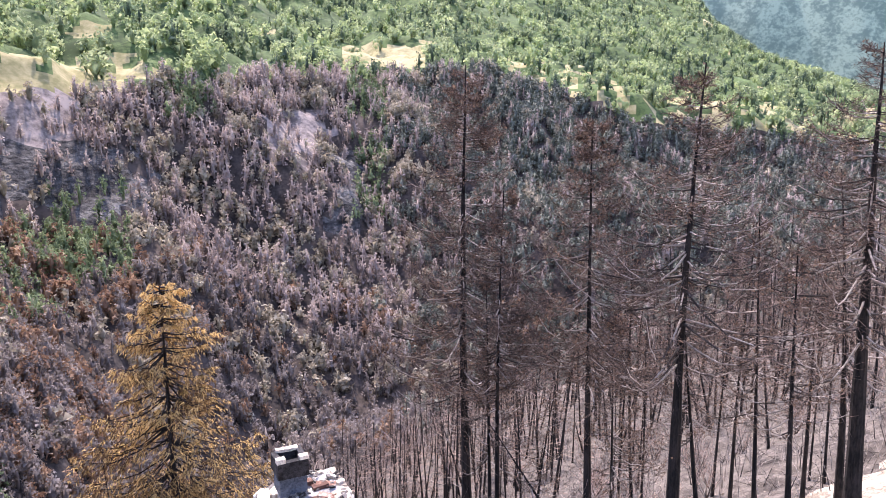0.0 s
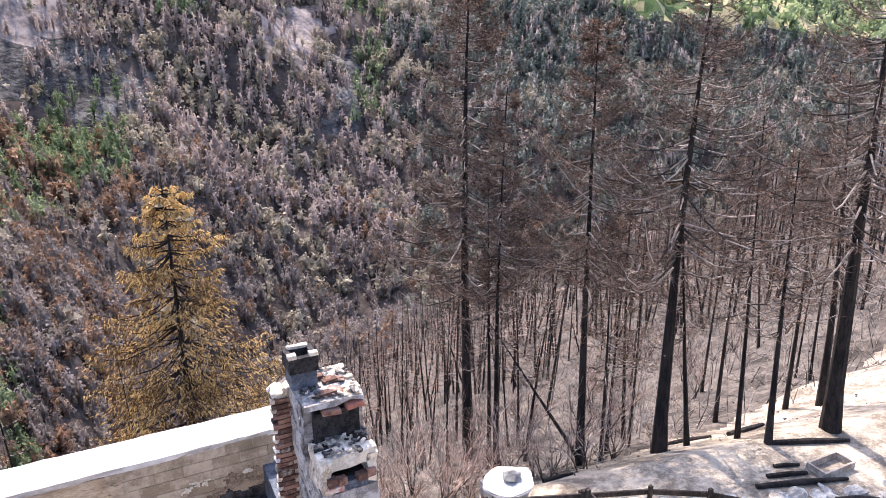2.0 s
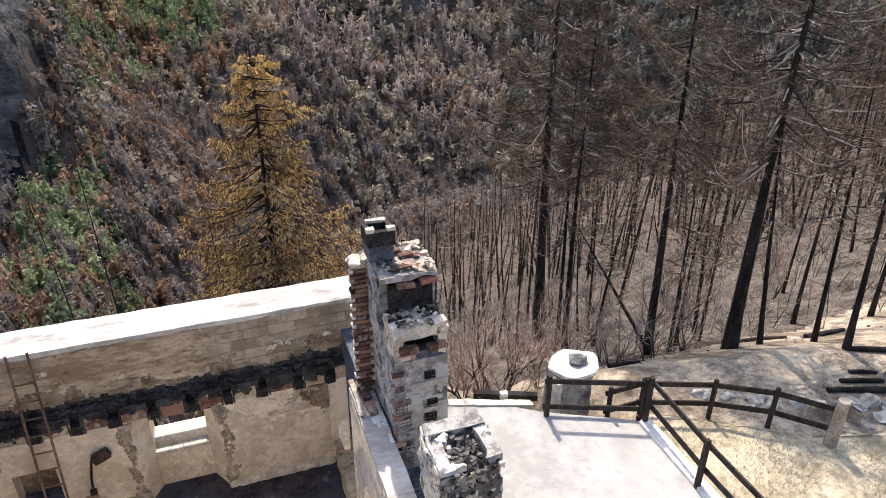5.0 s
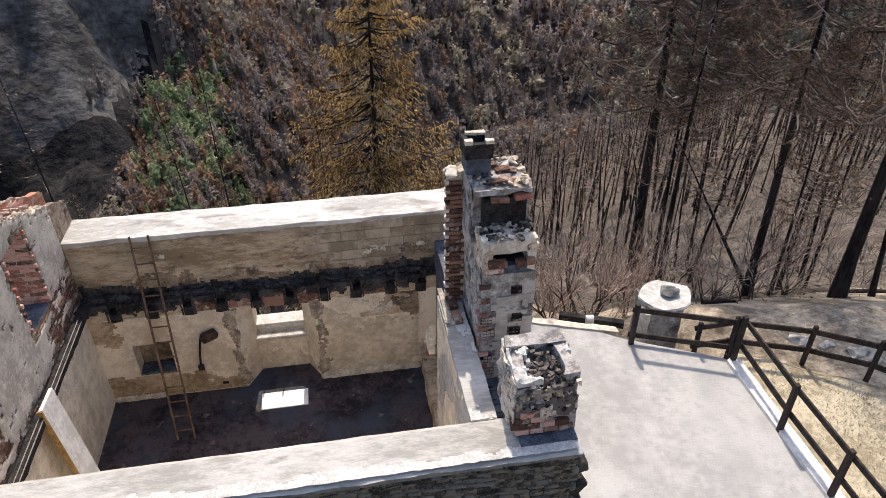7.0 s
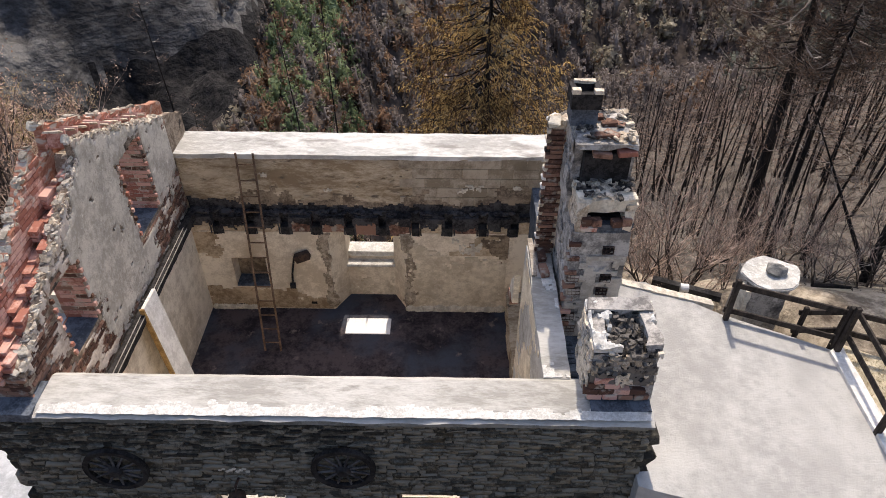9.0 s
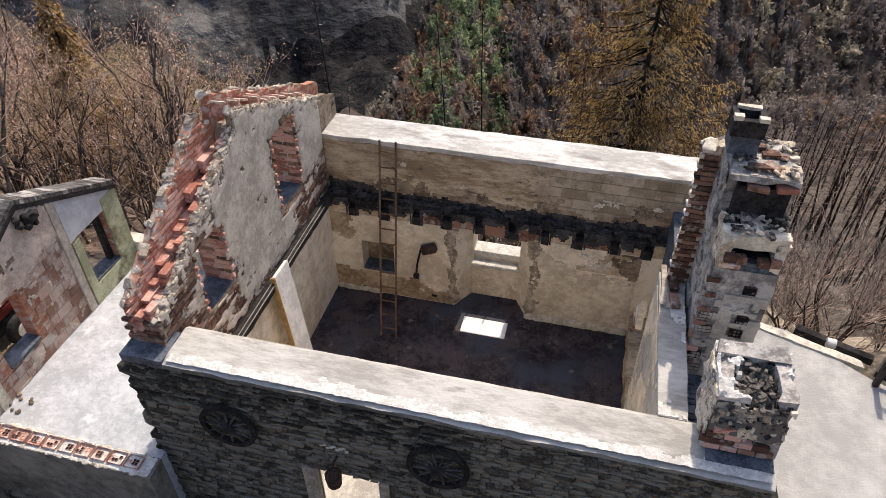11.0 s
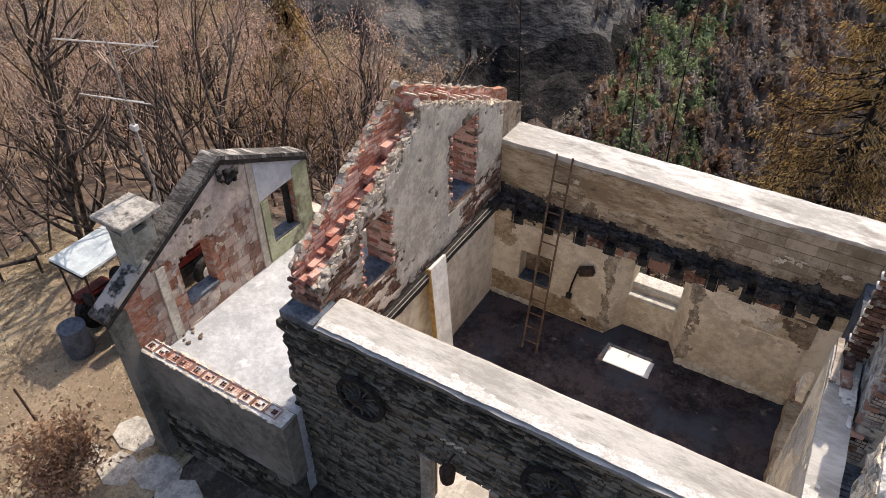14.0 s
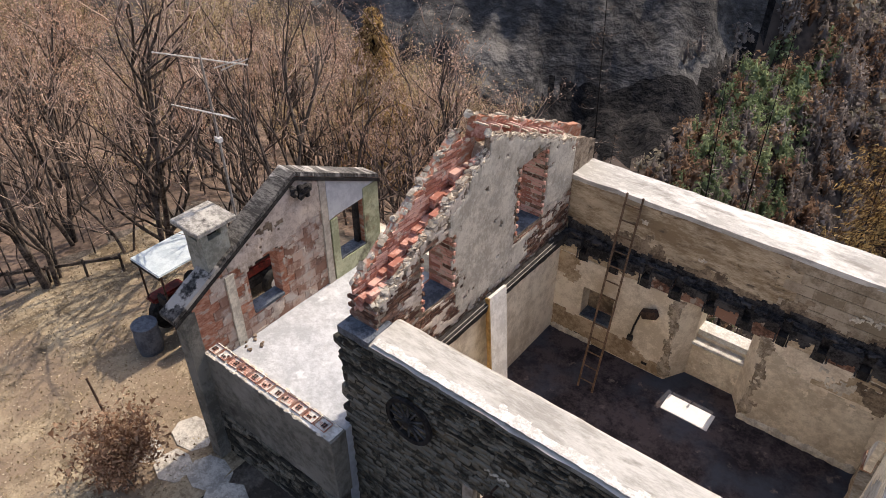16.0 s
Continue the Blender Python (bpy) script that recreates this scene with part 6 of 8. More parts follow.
for (y0, z0), (y1, z1), m_, lab in (((4.12, 2.87), (5.30, 3.50), "bitumen", "blackened foot of the gable coping"), ((5.302, 3.50), (6.97, 4.39), "coping_sooty", "sooty streaked concrete gable coping"), ((6.972, 4.39), (9.08, 3.38), "coping_sooty", "sooty streaked concrete gable coping")):
    b = bmesh.new()
    prism(b, [(y0, z0), (y1, z1), (y1, z1 - 0.085), (y0, z0 - 0.085)][::-1], "x", AX - 0.36, AX + 0.05)
    rough(b, 0.010, 5, 4)
    part("gable_coping", b, M[m_], annex_left, lab)
    b = bmesh.new()                               # scorched board, its black also painting the shadow line under the coping
    prism(b, [(y0, z0 - 0.10), (y1, z1 - 0.10), (y1, z1 - 0.17), (y0, z0 - 0.17)][::-1], "x", AX + 0.03, AX + 0.06)
    rough(b, 0.006, 6, 2)
    part("edge_board", b, M["char"], annex_left, "scorched board under the coping, black with the shadow line")
b = bmesh.new()
for k in range(9):
    bmesh.ops.create_icosphere(b, subdivisions=1, radius=rng.uniform(0.05, 0.11), matrix=pose(AX + 0.08, 7.0 + rng.uniform(-0.12, 0.2), 3.95 + rng.uniform(-0.1, 0.14)))
rough(b, 0.05, 9)
part("charred_rafter_end", b, M["char"], annex_left, "charred end of a rafter")
b = bmesh.new()
box(b, AX - 0.28, AX + 0.004, 4.28, 4.54, -1.9, 2.78)
rough(b, 0.008, 4, 4)
part("corner_pier", b, M["render_grey"], annex_left, "grey rendered corner")
bm = bmesh.new()
box(bm, AX - 0.25, XL - 0.004, 9.05, 9.3, -1.9, 1.95)
rough(bm, 0.02, 4, 3)
structure("annex_wall_back", bm, M["plaster_flake"], "low pale remains of the annex's back wall", "wall")
bm = bmesh.new()
for k in range(9):
    bmesh.ops.create_icosphere(bm, subdivisions=1, radius=rng.uniform(0.02, 0.05), matrix=pose(AX + rng.uniform(0.02, 0.35), 5.0 + rng.uniform(0, 0.6), ASLAB + 0.02))
rough(bm, 0.02, 12)
tagged(part("rubble_heap", bm, M["mortar_brown"]), "small heap of rubble on the annex slab", "rubble", kind="stuff")

# annex chimney, aerial mast
chim = tagged(new("annex_chimney"), "rendered square chimney with a flat stone cap", "chimney")
b = bmesh.new()
box(b, -8.98, -8.52, 4.98, 5.48, 2.6, 3.92)
rough(b, 0.012, 4, 3)
part("shaft", b, M["render_pale"], chim, "pale grey-green rendered shaft")
for x0, x1, y0, y1 in ((-8.99, -8.87, 4.97, 5.1), (-8.63, -8.51, 4.97, 5.1), (-8.99, -8.87, 5.36, 5.49), (-8.63, -8.51, 5.36, 5.49)):
    b = bmesh.new()
    box(b, x0, x1, y0, y1, 3.92, 4.14)
    part("cap_pier", b, M["render_pale"], chim)
b = bmesh.new()
box(b, -8.86, -8.64, 5.11, 5.35, 3.92, 4.13)
part("flue_opening", b, M["char"], chim, "black flue opening")
b = bmesh.new()
box(b, -9.12, -8.38, 4.85, 5.62, 4.14, 4.23)
bmesh.ops.bevel(b, geom=b.edges[:], offset=0.015, segments=1, affect="EDGES")
rough(b, 0.012, 6, 3)
part("cap_slab", b, M["stone_lichen"], chim, "mottled grey cap slab")

mast = tagged(new("aerial_mast"), "thin leaning mast with two television aerials", "aerial")
b = bmesh.new()
tube(b, [(-8.9, 5.95, 3.3), (-8.9, 5.93, 5.2), (-8.9, 5.90, 6.75)], [0.026, 0.022, 0.018], 6)
part("mast_tube", b, M["mast_grey"], mast)
b = bmesh.new()
tube(b, [(-8.9, 5.16, 7.0), (-8.9, 5.9, 6.68), (-8.9, 6.72, 6.32)], [0.012] * 3, 5)
tube(b, [(-8.75, 6.52, 6.52), (-9.0, 6.16, 6.42)], [0.010] * 2, 5)
tube(b, [(-8.72, 6.62, 6.50), (-8.97, 6.26, 6.36)], [0.010] * 2, 5)
part("upper_aerial", b, M["alu"], mast, "pale aluminium aerial")
b = bmesh.new()
tube(b, [(-8.9, 5.40, 6.08), (-8.9, 6.2, 5.62)], [0.012] * 2, 5)
for k in range(14):
    f = k / 13
    y, z = 5.42 + f * 0.7, 6.07 - f * 0.42
    tube(b, [(-9.10, y - 0.05, z), (-8.70, y + 0.05, z)], [0.009] * 2, 4)
part("lower_aerial", b, M["alu"], mast, "yagi aerial with short elements")
b = bmesh.new()
box(b, -8.96, -8.84, 5.88, 5.96, 5.28, 5.36)
part("junction_box", b, M["white_paint"], mast)

# tractor behind the annex
TRZ = ground_at(-12.4, 6.6)
tractor = tagged(new("tractor"), "small red tractor with a white sheet-metal canopy", "tractor")


def tractor_wheel(x, y, r, w):
    t = bmesh.new()
    tube(t, [(x - w / 2, y, TRZ + r), (x - w * 0.3, y, TRZ + r), (x + w * 0.3, y, TRZ + r), (x + w / 2, y, TRZ + r)], [r * 0.86, r, r, r * 0.86], 20)
    tyre = part("tyre", t, M["rubber"], tractor, "black rubber tyre")
    h = bmesh.new()
    tube(h, [(x - w / 2 - 0.02, y, TRZ + r), (x + w / 2 + 0.02, y, TRZ + r)], [r * 0.5, r * 0.5], 14)
    part("rim", h, M["white_paint"], tyre, "pale wheel rim")


for x, y, r, w in ((-12.95, 6.2, 0.52, 0.3), (-11.75, 6.2, 0.52, 0.3), (-12.8, 8.55, 0.36, 0.2), (-11.9, 8.55, 0.36, 0.2)):
    tractor_wheel(x, y, r, w)
for nm, dims, m_, lab in (("bonnet", (-12.62, -12.05, 7.05, 9.1, 0.72, 1.02), "tractor_red", "red bonnet"), ("engine_cover", (-12.6, -12.07, 7.1, 8.95, 1.0, 1.24), "rubber", "sooty black engine cover"), ("chassis", (-12.6, -12.08, 5.9, 8.9, 0.35, 0.74), "char", ""), ("battery_box", (-12.05, -11.75, 7.0, 7.5, 0.55, 0.95), "rubber", ""), ("grille", (-12.6, -12.07, 9.08, 9.16, 0.5, 1.15), "char", "black grille"), ("mudguard", (-13.1, -12.72, 5.75, 6.65, 0.98, 1.12), "tractor_red", "red mudguard"),
                          ("mudguard", (-11.98, -11.6, 5.75, 6.65, 0.98, 1.12), "tractor_red", "red mudguard"), ("seat", (-12.58, -12.14, 5.9, 6.35, 0.95, 1.1), "rubber", ""), ("seat_back", (-12.58, -12.14, 5.78, 5.88, 1.1, 1.45), "rubber", ""),
                          ("dashboard", (-12.6, -12.1, 6.85, 7.05, 1.1, 1.4), "tractor_red", "")):
    b = bmesh.new()
    box(b, *dims[:4], TRZ + dims[4], TRZ + dims[5])
    bmesh.ops.bevel(b, geom=b.edges[:], offset=0.05, segments=2, affect="EDGES")
    part(nm, b, M[m_], tractor, lab)
b = bmesh.new()
tube(b, [(-12.35, 6.85, TRZ + 1.3), (-12.35, 6.6, TRZ + 1.5)], [0.02, 0.02], 6)
bmesh.ops.create_cone(b, cap_ends=True, segments=16, radius1=0.18, radius2=0.18, depth=0.03, matrix=pose(-12.35, 6.58, TRZ + 1.52, 40))
part("steering_wheel", b, M["rubber"], tractor)
for x in (-13.0, -12.1):
    for y in (5.8, 7.12):
        b = bmesh.new()
        tube(b, [(x, y, TRZ + 0.95), (x, y, TRZ + 2.19)], [0.025, 0.025], 6)
        part("canopy_post", b, M["rust"], tractor)
b = bmesh.new()
box(b, -13.13, -12.0, 5.70, 7.26, TRZ + 2.19, TRZ + 2.24)
bmesh.ops.bevel(b, geom=b.edges[:], offset=0.02, segments=2, affect="EDGES")
canopy = part("canopy", b, M["steel_white"], tractor, "white sheet-metal canopy")
for y in (5.70, 7.23):
    b = bmesh.new()
    box(b, -13.11, -12.02, y, y + 0.03, TRZ + 2.13, TRZ + 2.188)
    part("canopy_frame", b, M["rubber"], tractor)

BZ = ground_at(-12.55, 5.3)
barrel = tagged(new("plastic_barrel"), "faded dark blue plastic barrel standing in the yard", "barrel")
b = bmesh.new()
tube(b, [(-12.55, 5.3, BZ), (-12.55, 5.3, BZ + 0.25), (-12.55, 5.3, BZ + 0.5), (-12.55, 5.3, BZ + 0.8)], [0.27, 0.30, 0.30, 0.28], 20)
part("body", b, M["blue_plastic"], barrel)
b = bmesh.new()
tube(b, [(-12.55, 5.3, BZ + 0.80), (-12.55, 5.3, BZ + 0.86)], [0.30, 0.295], 20)
part("lid", b, M["blue_plastic"], barrel, "round lid")
b = bmesh.new()
PZ = ground_at(-11.1, 3.45)
tube(b, [(-11.05, 3.40, PZ - 0.1), (-11.3, 3.43, PZ + 0.55), (-11.55, 3.46, PZ + 1.15)], [0.028, 0.026, 0.024], 7)
tagged(part("leaning_pole", b, M["rust"]), "rusty pole leaning in the dry yard", "pole")
bm = bmesh.new()
for k, (x, y, w) in enumerate(((-9.5, 4.3, 0.9), (-9.1, 3.6, 0.8), (-8.4, 3.9, 0.9), (-9.9, 3.5, 0.7), (-7.6, 3.7, 0.9), (-7.0, 3.1, 0.9))):
    g = ground_at(x, y)
    pts = [(x + math.cos(a * 0.785) * w * 0.55 * rng.uniform(0.8, 1.1), y + math.sin(a * 0.785) * w * 0.45 * rng.uniform(0.8, 1.1)) for a in range(8)]
    prism(bm, pts, "z", g - 0.2, g + 0.06)
rough(bm, 0.02, 3)
structure("stone_paving", bm, M["stone_pale"], "pale irregular stone paving before the annex", "paving")
pole_fence = tagged(new("pole_fence"), "old low pole fence at the edge of the yard", "fence")
for k in range(6):
    x, y = -15.9 - k * 0.6, 6.6 - k * 0.72
    b = bmesh.new()
    tube(b, [(x, y, ground_at(x, y) - 0.1), (x + 0.04, y, ground_at(x, y) + 0.62)], [0.04, 0.035], 6)
    part("post", b, M["grey_bark"], pole_fence)
    if k:
        b = bmesh.new()
        rail_beam(b, (x, y, ground_at(x, y) + 0.5), (x + 0.6, y + 0.72, ground_at(x + 0.6, y + 0.72) + 0.5), 0.05, 0.08)
        part("rail", b, M["grey_bark"], pole_fence)

# ---- trees ----
def tubes(p0, p1, r0, r1, sides=3):
    """Arrays of verts and quads for many tapered sticks at once."""
    p0, p1 = np.asarray(p0, float), np.asarray(p1, float)
    r0, r1 = np.asarray(r0, float)[:, None], np.asarray(r1, float)[:, None]
    d = p1 - p0
    d = d / (np.linalg.norm(d, axis=1, keepdims=True) + 1e-9)
    ref = np.where(np.abs(d[:, 2:3]) > 0.9, [[1.0, 0, 0]], [[0, 0, 1.0]])
    a = np.cross(d, ref)
    a /= np.linalg.norm(a, axis=1, keepdims=True) + 1e-9
    b = np.cross(d, a)
    n = len(p0)
    v = np.empty((n, 2, sides, 3))
    for k in range(sides):
        c, s = math.cos(6.2832 * k / sides), math.sin(6.2832 * k / sides)
        v[:, 0, k], v[:, 1, k] = p0 + (a * c + b * s) * r0, p1 + (a * c + b * s) * r1
    base = np.arange(n)[:, None] * (2 * sides)
    f = np.stack([np.stack([base[:, 0] + k, base[:, 0] + (k + 1) % sides, base[:, 0] + sides + (k + 1) % sides, base[:, 0] + sides + k], -1) for k in range(sides)], 1)
    return v.reshape(-1, 3), f.reshape(-1, 4)


def sprays(rs, at, size, flat=0.0):
    """One small triangle at each place, turned at random."""
    n = len(at)
    v = rs.normal(size=(n, 3, 3))
    v[:, :, 2] *= 1 - flat
    v /= np.linalg.norm(v, axis=2, keepdims=True)
    v *= np.asarray(size).reshape(-1, 1, 1) * rs.uniform(0.5, 1.0, (n, 3, 1))
    return (np.asarray(at)[:, None] + v).reshape(-1, 3), np.arange(n * 3).reshape(-1, 3)


class Sticks:
    def __init__(self):
        self.p0, self.p1, self.r0, self.r1 = [], [], [], []

    def line(self, pts, radii):
        for k in range(len(pts) - 1):
            self.p0.append(pts[k])
            self.p1.append(pts[k + 1])
            self.r0.append(radii[k])
            self.r1.append(radii[k + 1])

    def mesh(self, name, mat, parent, sides=3):
        return raw_mesh(name, *tubes(self.p0, self.p1, self.r0, self.r1, sides), mat, parent)

    def tris(self, sides=3):
        v, f = tubes(self.p0, self.p1, self.r0, self.r1, sides)
        return v, np.concatenate([f[:, [0, 1, 2]], f[:, [0, 2, 3]]])


def crown_mesh(layers, parent, label):
    """One crown out of several layers of (verts, triangles, material)."""
    vs, fs, ms, off = [], [], [], 0
    for k, (v, f, _) in enumerate(layers):
        vs.append(v)
        fs.append(f + off)
        ms.append(np.full(len(f), k, np.int32))
        off += len(v)
    ob = raw_mesh("crown", np.concatenate(vs), np.concatenate(fs), layers[0][2], parent)
    for _, _, m in layers[1:]:
        ob.data.materials.append(m)
    ob.data.polygons.foreach_set("material_index", np.concatenate(ms))
    ob["label"] = label
    return ob


def trunk_line(rs, h, lean, bow):
    pts = []
    a = rs.uniform(0, 6.28)
    for k in range(11):
        f = k / 10
        pts.append(np.array([lean[0] * f + math.cos(a) * bow * math.sin(f * 3.1), lean[1] * f + math.sin(a) * bow * math.sin(f * 3.1), h * f]))
    return pts


def burnt_conifer(name, label, h, d, seed, lean=(0, 0), f0=0.35, reach=2.2, limbs=75, twigs=9, needles=0.5, group="burnt trees on the slope", needle_mat="burnt_needle"):
    """A charred larch or pine: black trunk, drooping bare limbs, fine twigs and rusty needles in the crown."""
    rs = np.random.RandomState(seed)
    tree = tagged(new(name), label, "tree", group=group)
    pts = trunk_line(rs, h, lean, 0.012 * h)
    rad = [max(0.012, d / 2 * 0.74 * (1 - 0.93 * (k / 10) ** 0.9)) for k in range(11)]
    rad[0] *= 1.22
    b = bmesh.new()
    tube(b, [pts[0] - np.array([0, 0, 0.4])] + pts, [rad[0]] + rad, 9)
    for v in b.verts:
        v.co += noise.noise_vector(v.co * 3) * d * 0.06
    part("trunk", b, M["bark"], tree)
    limb, fine, tuft, tsize = Sticks(), Sticks(), [], []
    for k in range(limbs):
        f = f0 + (0.985 - f0) * rs.uniform(0, 1) ** 1.05
        i = min(9, int(f * 10))
        at = pts[i] + (pts[i + 1] - pts[i]) * (f * 10 - i)
        taper = (1 - f) / (1 - f0)
        ln = reach * (0.12 + 0.88 * min(1, taper * 1.1) ** 1.15) * rs.uniform(0.55, 1.1)
        if f < f0 + 0.15 and rs.rand() < 0.5:
            ln *= 0.45
        a = rs.uniform(0, 6.28)
        out = np.array([math.cos(a), math.sin(a), 0])
        drop = rs.uniform(0.05, 0.50) * min(1.0, 0.25 + 1.2 * taper) - 0.5 * max(0.0, 0.45 - taper)
        rise = rs.uniform(0.12, 0.42)             # limbs sweep down and turn up at the end
        side = np.array([-out[1], out[0], 0])
        bend = side * rs.uniform(-0.22, 0.22) * ln
        q = [at + (out * u + bend / ln * u * u - np.array([0, 0, drop * math.sin(u * 2.4) * 0.62 - rise * u ** 3])) * ln for u in (0.0, 0.22, 0.45, 0.66, 0.84, 1.0)]
        r = 0.008 + 0.015 * ln / reach * (d / 0.3)
        limb.line(q, [r, r * 0.85, r * 0.68, r * 0.5, r * 0.35, r * 0.2])
        for j in range(twigs):
            g = rs.uniform(0.18, 1.0) * 4.999
            m = int(g)
            o = q[m] + (q[m + 1] - q[m]) * (g - m)
            along = (q[m + 1] - q[m]) / (np.linalg.norm(q[m + 1] - q[m]) + 1e-9)
            tl = ln * rs.uniform(0.10, 0.30) + 0.10
            way = side * rs.choice((-1, 1)) * rs.uniform(0.3, 1.0) + along * rs.uniform(0.3, 0.9) + np.array([0, 0, rs.uniform(-0.7, 0.45)])
            way /= np.linalg.norm(way)
            e = o + way * tl * 0.5
            e2 = e + (way + np.array([0, 0, rs.uniform(0.0, 0.7)])) * tl * 0.5
            fine.line([o, e, e2], [0.0055, 0.004, 0.002])
            if rs.rand() < 0.6:
                w2 = way + rs.normal(size=3) * 0.6
                fine.line([e, e + w2 * tl * 0.42], [0.0035, 0.0018])
            if rs.rand() < needles * (0.55 + 0.2 * f):
                for _ in range(5):
                    tuft.append(o + (e2 - o) * rs.uniform(0.2, 1.0) + rs.normal(size=3) * 0.04)
                    tsize.append(rs.uniform(0.02, 0.055))
    layers = [(*limb.tris(), M["limb"]), (*fine.tris(), M["twig"])]
    if tuft:
        layers.append((*sprays(rs, tuft, tsize), M[needle_mat]))
    crown_mesh(layers, tree, "drooping charred limbs with fine twigs and rusty needles")
    return tree


def spruce(name, label, h, spread, seed, mat, group=""):
    """A dead spruce with its scorched needles still on, in ragged tiers."""
    rs = np.random.RandomState(seed)
    tree = tagged(new(name), label, "tree", group=group)
    b = bmesh.new()
    pts = trunk_line(rs, h, (0.1, 0), 0.05)
    tube(b, pts, [max(0.015, 0.20 * (1 - 0.94 * k / 10)) for k in range(11)], 8)
    part("trunk", b, M["bark"], tree)
    limb, vs, off = Sticks(), [], rs.uniform(0, 50)
    for k in range(286):
        f = 0.05 + 0.92 * max(0.0, ((k % 26) + rs.uniform(-0.25, 0.25)) / 25.5) ** 0.9
        f = min(0.975, max(0.04, f))
        c = pts[min(9, int(f * 10))]
        c = np.array([c[0], c[1], h * f])
        a = rs.uniform(0, 6.28)
        lobe = noise.noise(Vector((math.cos(a) * 1.6 + off, math.sin(a) * 1.6, f * 9)))
        ln = spread * (0.05 + 0.95 * (1 - f) ** 0.85) * (0.86 + 0.55 * lobe) * rs.uniform(0.75, 1.1)
        out, side = np.array([math.cos(a), math.sin(a), 0]), np.array([-math.sin(a), math.cos(a), 0])
        dr = rs.uniform(0.12, 0.36) - 0.25 * max(0.0, f - 0.75) * 4
        q = [c + out * ln * u - np.array([0, 0, ln * (dr * math.sin(u * 2.2) - 0.10 * u ** 3)]) for u in (0, 0.35, 0.7, 1.0)]
        limb.line(q, [0.034, 0.024, 0.014, 0.005])
        n = int(7 + 22 * ln / spread)             # side branches, each hung with needles
        for g in rs.uniform(0.26 if f > 0.5 else 0.40, 1.0, n):
            m = min(2, int(g * 3))
            o = q[m] + (q[m + 1] - q[m]) * (g * 3 - m)
            tl = ln * (0.10 + 0.30 * math.sin(min(1.0, g) * 2.5 + 0.3)) * rs.uniform(0.6, 1.15)
            e = o + side * rs.choice((-1, 1)) * tl * rs.uniform(0.5, 1.0) + out * tl * rs.uniform(0.2, 0.8) - np.array([0, 0, tl * rs.uniform(0.1, 0.55)])
            limb.line([o, e], [0.007, 0.003])
            w = 10
            p = o + (e - o) * rs.uniform(0.05, 1.05, (w, 1)) + rs.normal(0, 0.025, (w, 3))
            way = (e - o) / (np.linalg.norm(e - o) + 1e-9) + rs.normal(0, 0.45, (w, 3)) + np.array([0, 0, -0.75])
            way /= np.linalg.norm(way, axis=1, keepdims=True)
            wide = np.cross(way, rs.normal(size=(w, 3)))
            wide /= np.linalg.norm(wide, axis=1, keepdims=True) + 1e-9
            lg, wd_ = rs.uniform(0.10, 0.24, (w, 1)), rs.uniform(0.014, 0.034, (w, 1))
            vs.append(np.stack([p - wide * wd_, p + wide * wd_, p + way * lg], 1).reshape(-1, 3))
    v = np.concatenate(vs)
    crown_mesh([(*limb.tris(), M["bark"]), (v, np.arange(len(v)).reshape(-1, 3), M[mat])], tree, "ragged drooping branches hung with scorched needles")
    return tree


def bare_broadleaf(name, label, h, seed, leaf_mat, leaves=0.5, group="scorched broadleaf trees", stems=3, spread=0.24, leaf_size=(0.03, 0.075)):
    """A fire-killed broadleaf tree: forked grey limbs, many twigs, some shrivelled leaves."""
    rs = np.random.RandomState(seed)
    tree = tagged(new(name), label, "tree", group=group)
    thick, fine, leaf = Sticks(), Sticks(), []

    def grow(p, way, ln, r, level):
        pts, radii = [p], [r]
        for k in range(3):
            way = way + rs.normal(size=3) * 0.13 + np.array([0, 0, 0.10])
            way /= np.linalg.norm(way)
            pts.append(pts[-1] + way * ln / 3)
            radii.append(r * (1 - 0.16 * (k + 1)))
        (thick if r > 0.02 else fine).line(pts, radii)
        if level >= 4 or r < 0.004:
            for _ in range(rs.poisson(leaves * 10)):
                leaf.append(pts[rs.choice((1, 2, 3, 3))] + rs.normal(size=3) * 0.12)
            return
        for j in range(rs.choice((2, 3, 3)) if level else 3):
            at = pts[rs.choice((1, 2, 3, 3))]
            turn = rs.normal(size=3)
            turn -= way * (turn @ way)
            turn /= np.linalg.norm(turn) + 1e-9
            w2 = way * 0.85 + turn * rs.uniform(0.32, 0.66)
            w2 /= np.linalg.norm(w2)
            grow(at, w2, ln * rs.uniform(0.6, 0.82), r * rs.uniform(0.50, 0.66), level + 1)

    for s in range(stems):
        a = rs.uniform(0, 6.28)
        tilt = rs.uniform(0.05, spread)
        way = np.array([math.cos(a) * tilt, math.sin(a) * tilt, 1.0])
        grow(np.array([math.cos(a) * 0.12, math.sin(a) * 0.12, -0.2]), way / np.linalg.norm(way), h * rs.uniform(0.32, 0.42), h * rs.uniform(0.008, 0.014), 0)
    thick.mesh("trunk", M["grey_bark"], tree, 4)
    layers = [(*fine.tris(), M["twig_brown"])]
    if leaf:
        layers.append((*sprays(rs, leaf, rs.uniform(*leaf_size, len(leaf))), M[leaf_mat]))
    crown_mesh(layers, tree, "thin brown twigs with shrivelled leaves")
    return tree


def stand(ob, x, y, turn=0.0, scale=1.0, sink=0.0, tilt=0.0):
    """Put a thing on the ground."""
    ob.matrix_basis = pose(x, y, ground_at(x, y) - sink, tilt, 0, turn) @ Matrix.Scale(scale, 4)
    return ob


